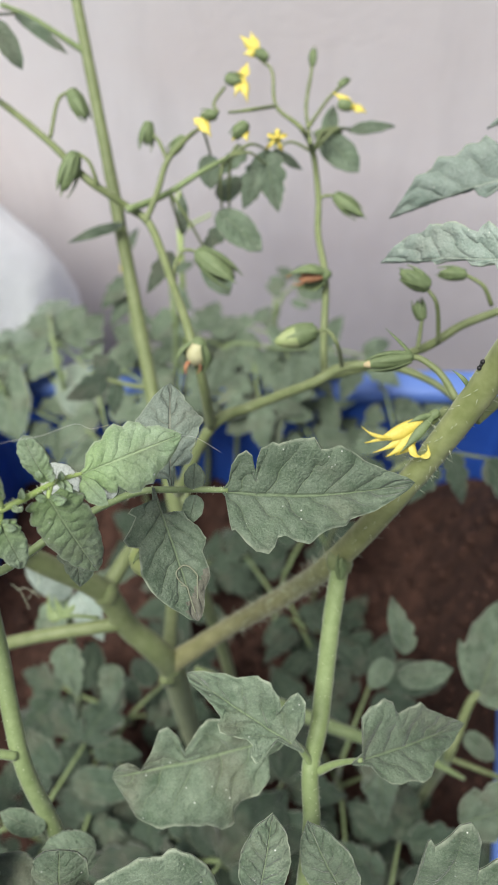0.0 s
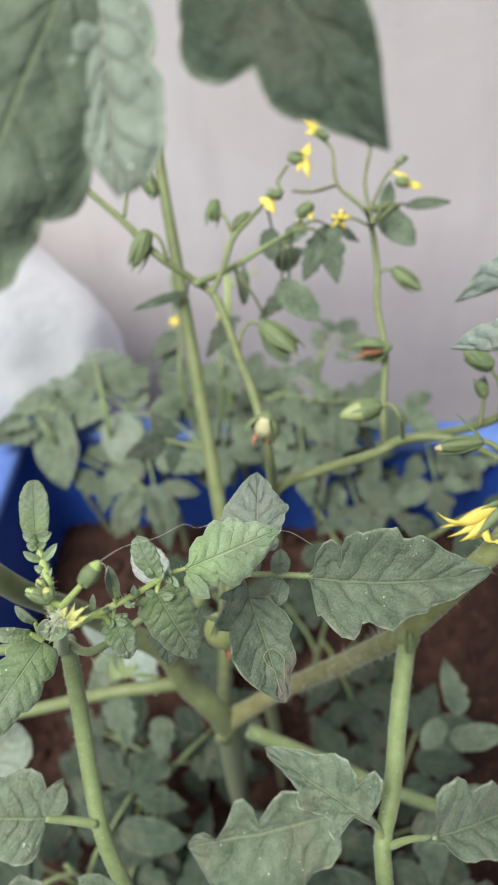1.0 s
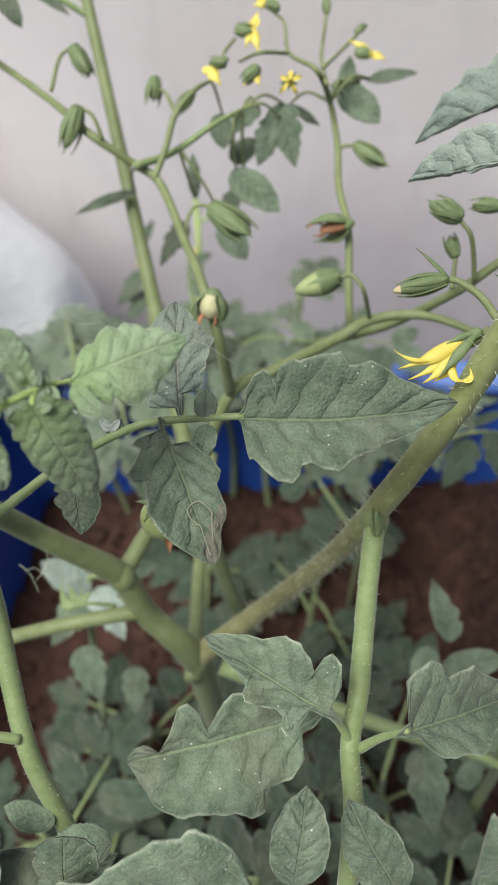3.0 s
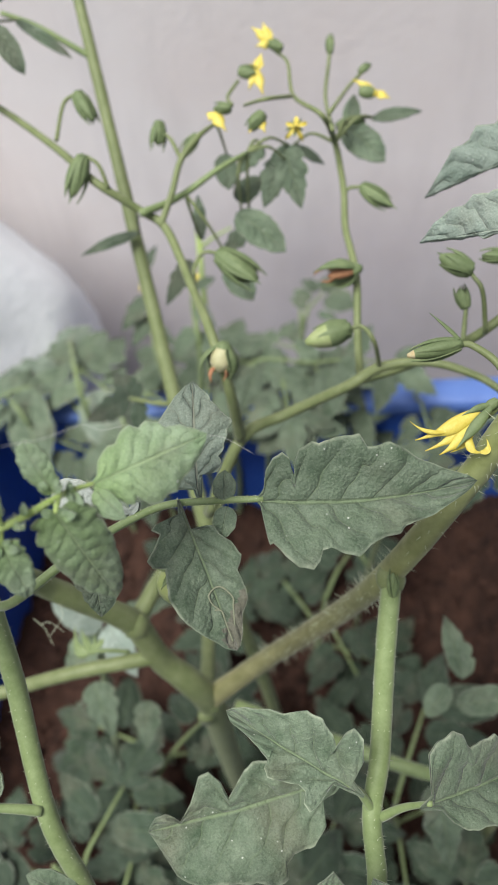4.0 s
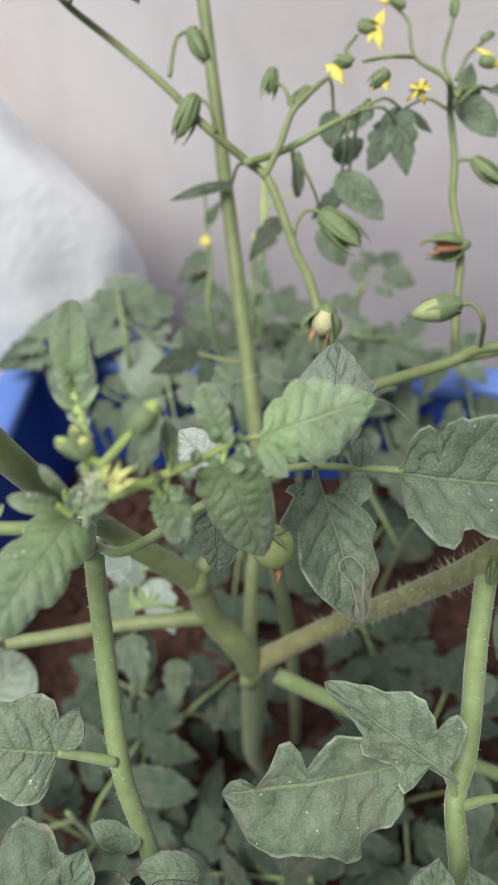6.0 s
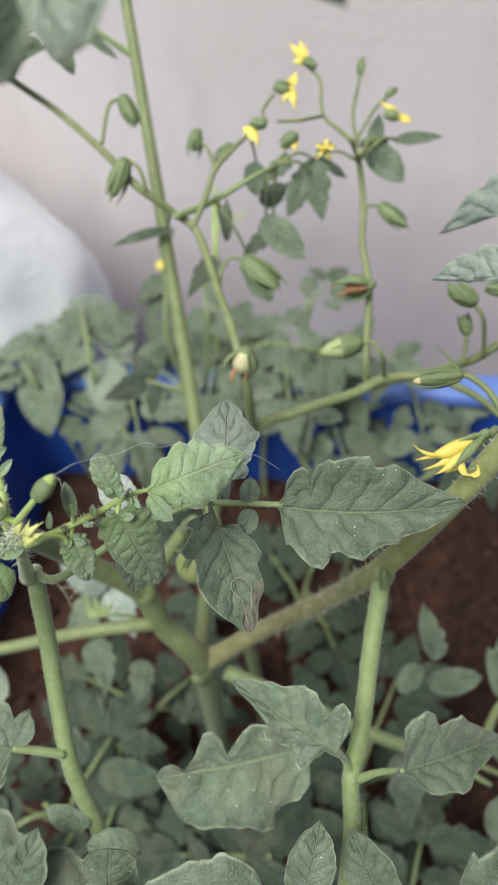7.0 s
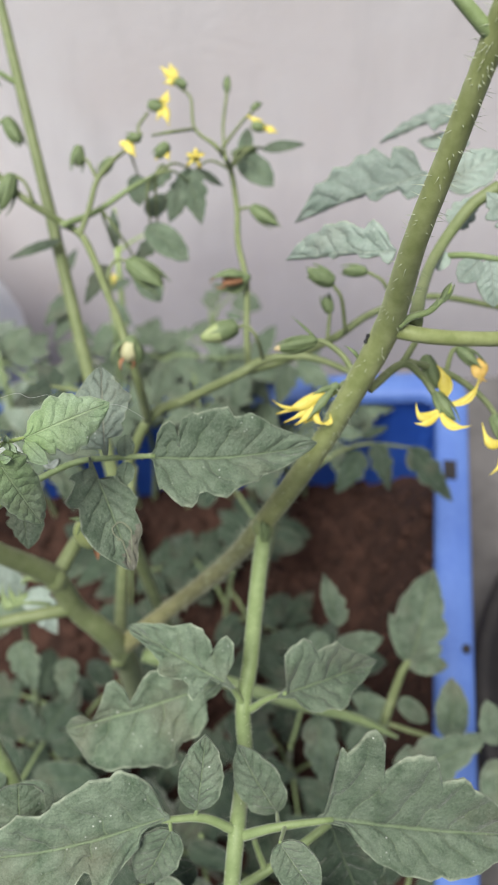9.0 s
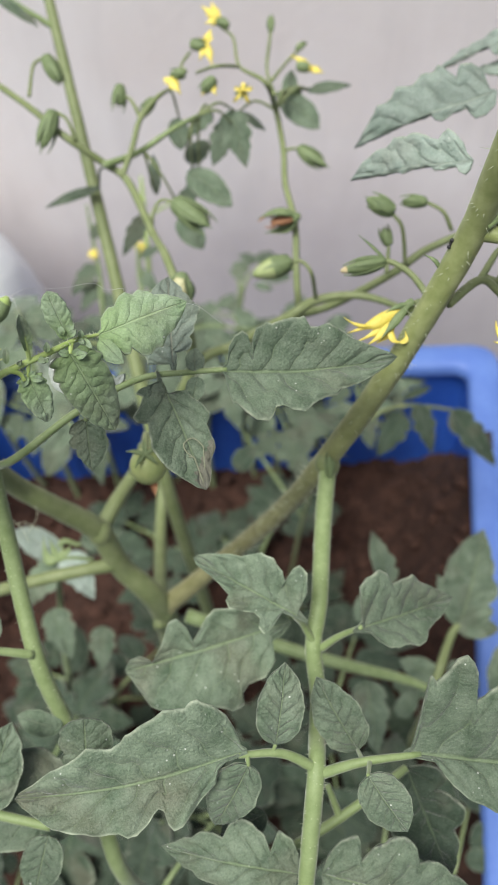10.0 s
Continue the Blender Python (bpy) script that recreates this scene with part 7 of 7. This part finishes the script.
tube("leaf_stalk", [(-0.202, 0.478, 0.21, 0.0016), (-0.1938, 0.4951, 0.2153, 0.0013), (-0.1427, 0.4795, 0.2243, 0.0012), (-0.1048, 0.4358, 0.2383, 0.0010)], M_STALK, rimp)
for i, (a, b, w, tl) in enumerate((((-0.2602, 0.4991, 0.2240), (-0.2386, 0.4263, 0.1922), 0.95, OVAL), ((-0.2018, 0.4936, 0.2149), (-0.1655, 0.4417, 0.1976), 1.2, OVAL), ((-0.2791, 0.4889, 0.2179), (-0.3184, 0.4628, 0.2140), 1.1, TOOTH), ((-0.2305, 0.5265, 0.2171), (-0.2908, 0.5186, 0.2162), 1.0, TOOTH), ((-0.2249, 0.5332, 0.2091), (-0.1810, 0.5408, 0.2237), 1.0, TOOTH),
        ((-0.2353, 0.5574, 0.2158), (-0.2014, 0.5716, 0.2236), 1.1, TOOTH), ((-0.1531, 0.4793, 0.2250), (-0.1280, 0.5050, 0.2298), 1.1, TOOTH), ((-0.1480, 0.4753, 0.2216), (-0.1647, 0.4503, 0.2166), 0.9, OVAL), ((-0.1670, 0.4048, 0.2201), (-0.1852, 0.3710, 0.1961), 1.0, OVAL), ((-0.1572, 0.4051, 0.2195), (-0.1327, 0.4017, 0.2148), 1.2, TOOTH), ((-0.0699, 0.4854, 0.2226), (-0.0903, 0.4581, 0.2163), 1.2, TOOTH), ((-0.0543, 0.4878, 0.2231), (-0.0236, 0.4638, 0.2149), 1.0, TOOTH))):
    leaflet(rimp, a, b, tl, None, (0.05, -0.75, 0.6), w, 0.06, 0.06, 0.04, 0, M_DUSTY if i % 2 else M_LEAF, 300 + i, rows=20, cols=5)
tube("leaf_stalk", [(-0.204, 0.472, 0.07, 0.0015), (-0.1760, 0.4238, 0.2101, 0.0012), (-0.1562, 0.4043, 0.2188, 0.0009)], M_STALK, rimp)

# broad leaves low at the crate's side, two with sky sheen painted pale
sidep = thing("tomato_plant", (-0.16, 0.20, SOIL_Z), "low tomato plant with sky sheen painted into its paler leaves", "plant", "small tomato plants in the crate")
tube("main_stem", [(-0.17, 0.20, SOIL_Z - 0.01, 0.003), (-0.165, 0.195, 0.14, 0.0026), (-0.1365, 0.2159, 0.3223, 0.0018), (-0.1194, 0.2169, 0.3359, 0.0012)], M_STALK, sidep)
for i, (a, b, w, tl) in enumerate((((-0.1322, 0.2122, 0.3321), (-0.1605, 0.2269, 0.3426), 1.0, OVAL), ((-0.1285, 0.2134, 0.3330), (-0.1135, 0.1885, 0.3146), 1.1, TOOTH), ((-0.1365, 0.2159, 0.3223), (-0.1604, 0.1920, 0.3038), 1.0, TOOTH), ((-0.1194, 0.2169, 0.3359), (-0.0925, 0.2270, 0.3315), 0.9, TOOTH), ((-0.1453, 0.1952, 0.2940), (-0.1353, 0.1683, 0.2739), 1.1, TOOTH), ((-0.1156, 0.1884, 0.2769), (-0.1180, 0.1649, 0.2592), 1.1, TOOTH))):
    leaflet(sidep, a, b, tl, None, (0.05, -0.3, 0.95), w, 0.06, 0.06, 0.04, 0, M_SHEEN_LEAF if i < 2 else M_LEAF, 330 + i, rows=20, cols=5)

# side leaf of the young shoot
side_leaf = tube("leaf_stalk", [(-0.0902, 0.0953, 0.6084, 0.0016), (-0.0969, 0.0925, 0.6118, 0.0015), (-0.1082, 0.0910, 0.6141, 0.0014), (-0.1246, 0.0891, 0.6165, 0.0013)], M_STALK, shoot, 10)
leaflet(side_leaf, (-0.1190, 0.0886, 0.6131), (-0.1003, 0.0717, 0.5985), TOOTH, None, (0.1, -0.55, 0.8), 0.9, 0.1, 0.05, 0.03, 0, M_LEAF, 340)
leaflet(side_leaf, (-0.1167, 0.0955, 0.6182), (-0.1187, 0.1141, 0.6303), LOBED, None, (0.0, -0.7, 0.7), 1.15, 0.1, 0.05, 0.03, 0, M_SHEEN_LEAF, 341)
for i, (a, b) in enumerate((((-0.1071, 0.0926, 0.6127), (-0.1072, 0.0974, 0.6164)), ((-0.1068, 0.0931, 0.6130), (-0.1018, 0.0960, 0.6148)), ((-0.1074, 0.0915, 0.6118), (-0.1049, 0.0867, 0.6079)))):
    leaflet(side_leaf, a, b, OVAL, None, (0.2, -0.7, 0.6), 1.0, 0.3, 0.12, 0.0, 0, M_YOUNG, 345 + i, rows=10, cols=3)
leaflet(leaf_r, (-0.0719, 0.0281, 0.5087), (-0.0708, 0.0416, 0.5217), BLUNT, None, (0.1, -0.5, 0.85), 1.2, -0.1, 0.06, 0.03, 0, M_LEAF, 350)
leaflet(sidep, (-0.2004, 0.1230, 0.3550), (-0.1788, 0.1544, 0.3648), BLUNT, None, (0.05, -0.3, 0.95), 1.1, 0.06, 0.06, 0.04, 0, M_DUSTY, 351)
# blurred leaf beside the tall stem's top
leaflet(rear, (-0.1857, 0.3607, 0.5926), (-0.1270, 0.3681, 0.5928), NARROW, None, (0.05, -0.5, 0.85), 1.0, -0.1, 0.05, 0.03, 0, M_LEAF, 352)
# leaves of the small rear plant that cover the crate's back rim
for i, (a, b, w, tl) in enumerate((((-0.0452, 0.4834, 0.2431), (-0.0643, 0.4449, 0.2284), 1.1, TOOTH), ((-0.0379, 0.4852, 0.2438), (-0.0066, 0.4570, 0.2321), 1.0, TOOTH), ((0.0051, 0.4795, 0.2479), (-0.0123, 0.5020, 0.2540), 1.1, TOOTH), ((0.0164, 0.4755, 0.2438), (0.0103, 0.4335, 0.2252), 1.1, OVAL), ((0.0239, 0.4792, 0.2458), (0.0586, 0.4531, 0.2353), 1.0, TOOTH), ((0.0334, 0.4809, 0.2462), (0.0553, 0.5103, 0.2537), 1.0, TOOTH), ((0.0647, 0.4679, 0.2459), (0.0492, 0.4303, 0.2315), 1.0, TOOTH), ((0.0717, 0.4678, 0.2452), (0.1006, 0.4422, 0.2356), 1.1, TOOTH), ((0.0697, 0.4716, 0.2482), (0.0950, 0.4854, 0.2437), 1.0, OVAL))):
    leaflet(backp, a, b, tl, None, (0.05, -0.7, 0.65), w, 0.08, 0.06, 0.04, 0, M_LEAF, 360 + i, rows=20, cols=5)
tube("leaf_stalk", [(0.035, 0.335, 0.15, 0.0016), (-0.0531, 0.4758, 0.2382, 0.0014), (0.0050, 0.4788, 0.2473, 0.0012), (0.0427, 0.4796, 0.2443, 0.0011), (0.0741, 0.4685, 0.2455, 0.0009)], M_STALK, backp)

bush((-0.03, 0.485), 0.275, 0.032, 4, 23, "young tomato plant with small grey-green leaves at the back", 0.034, M_LEAF, 0.68)
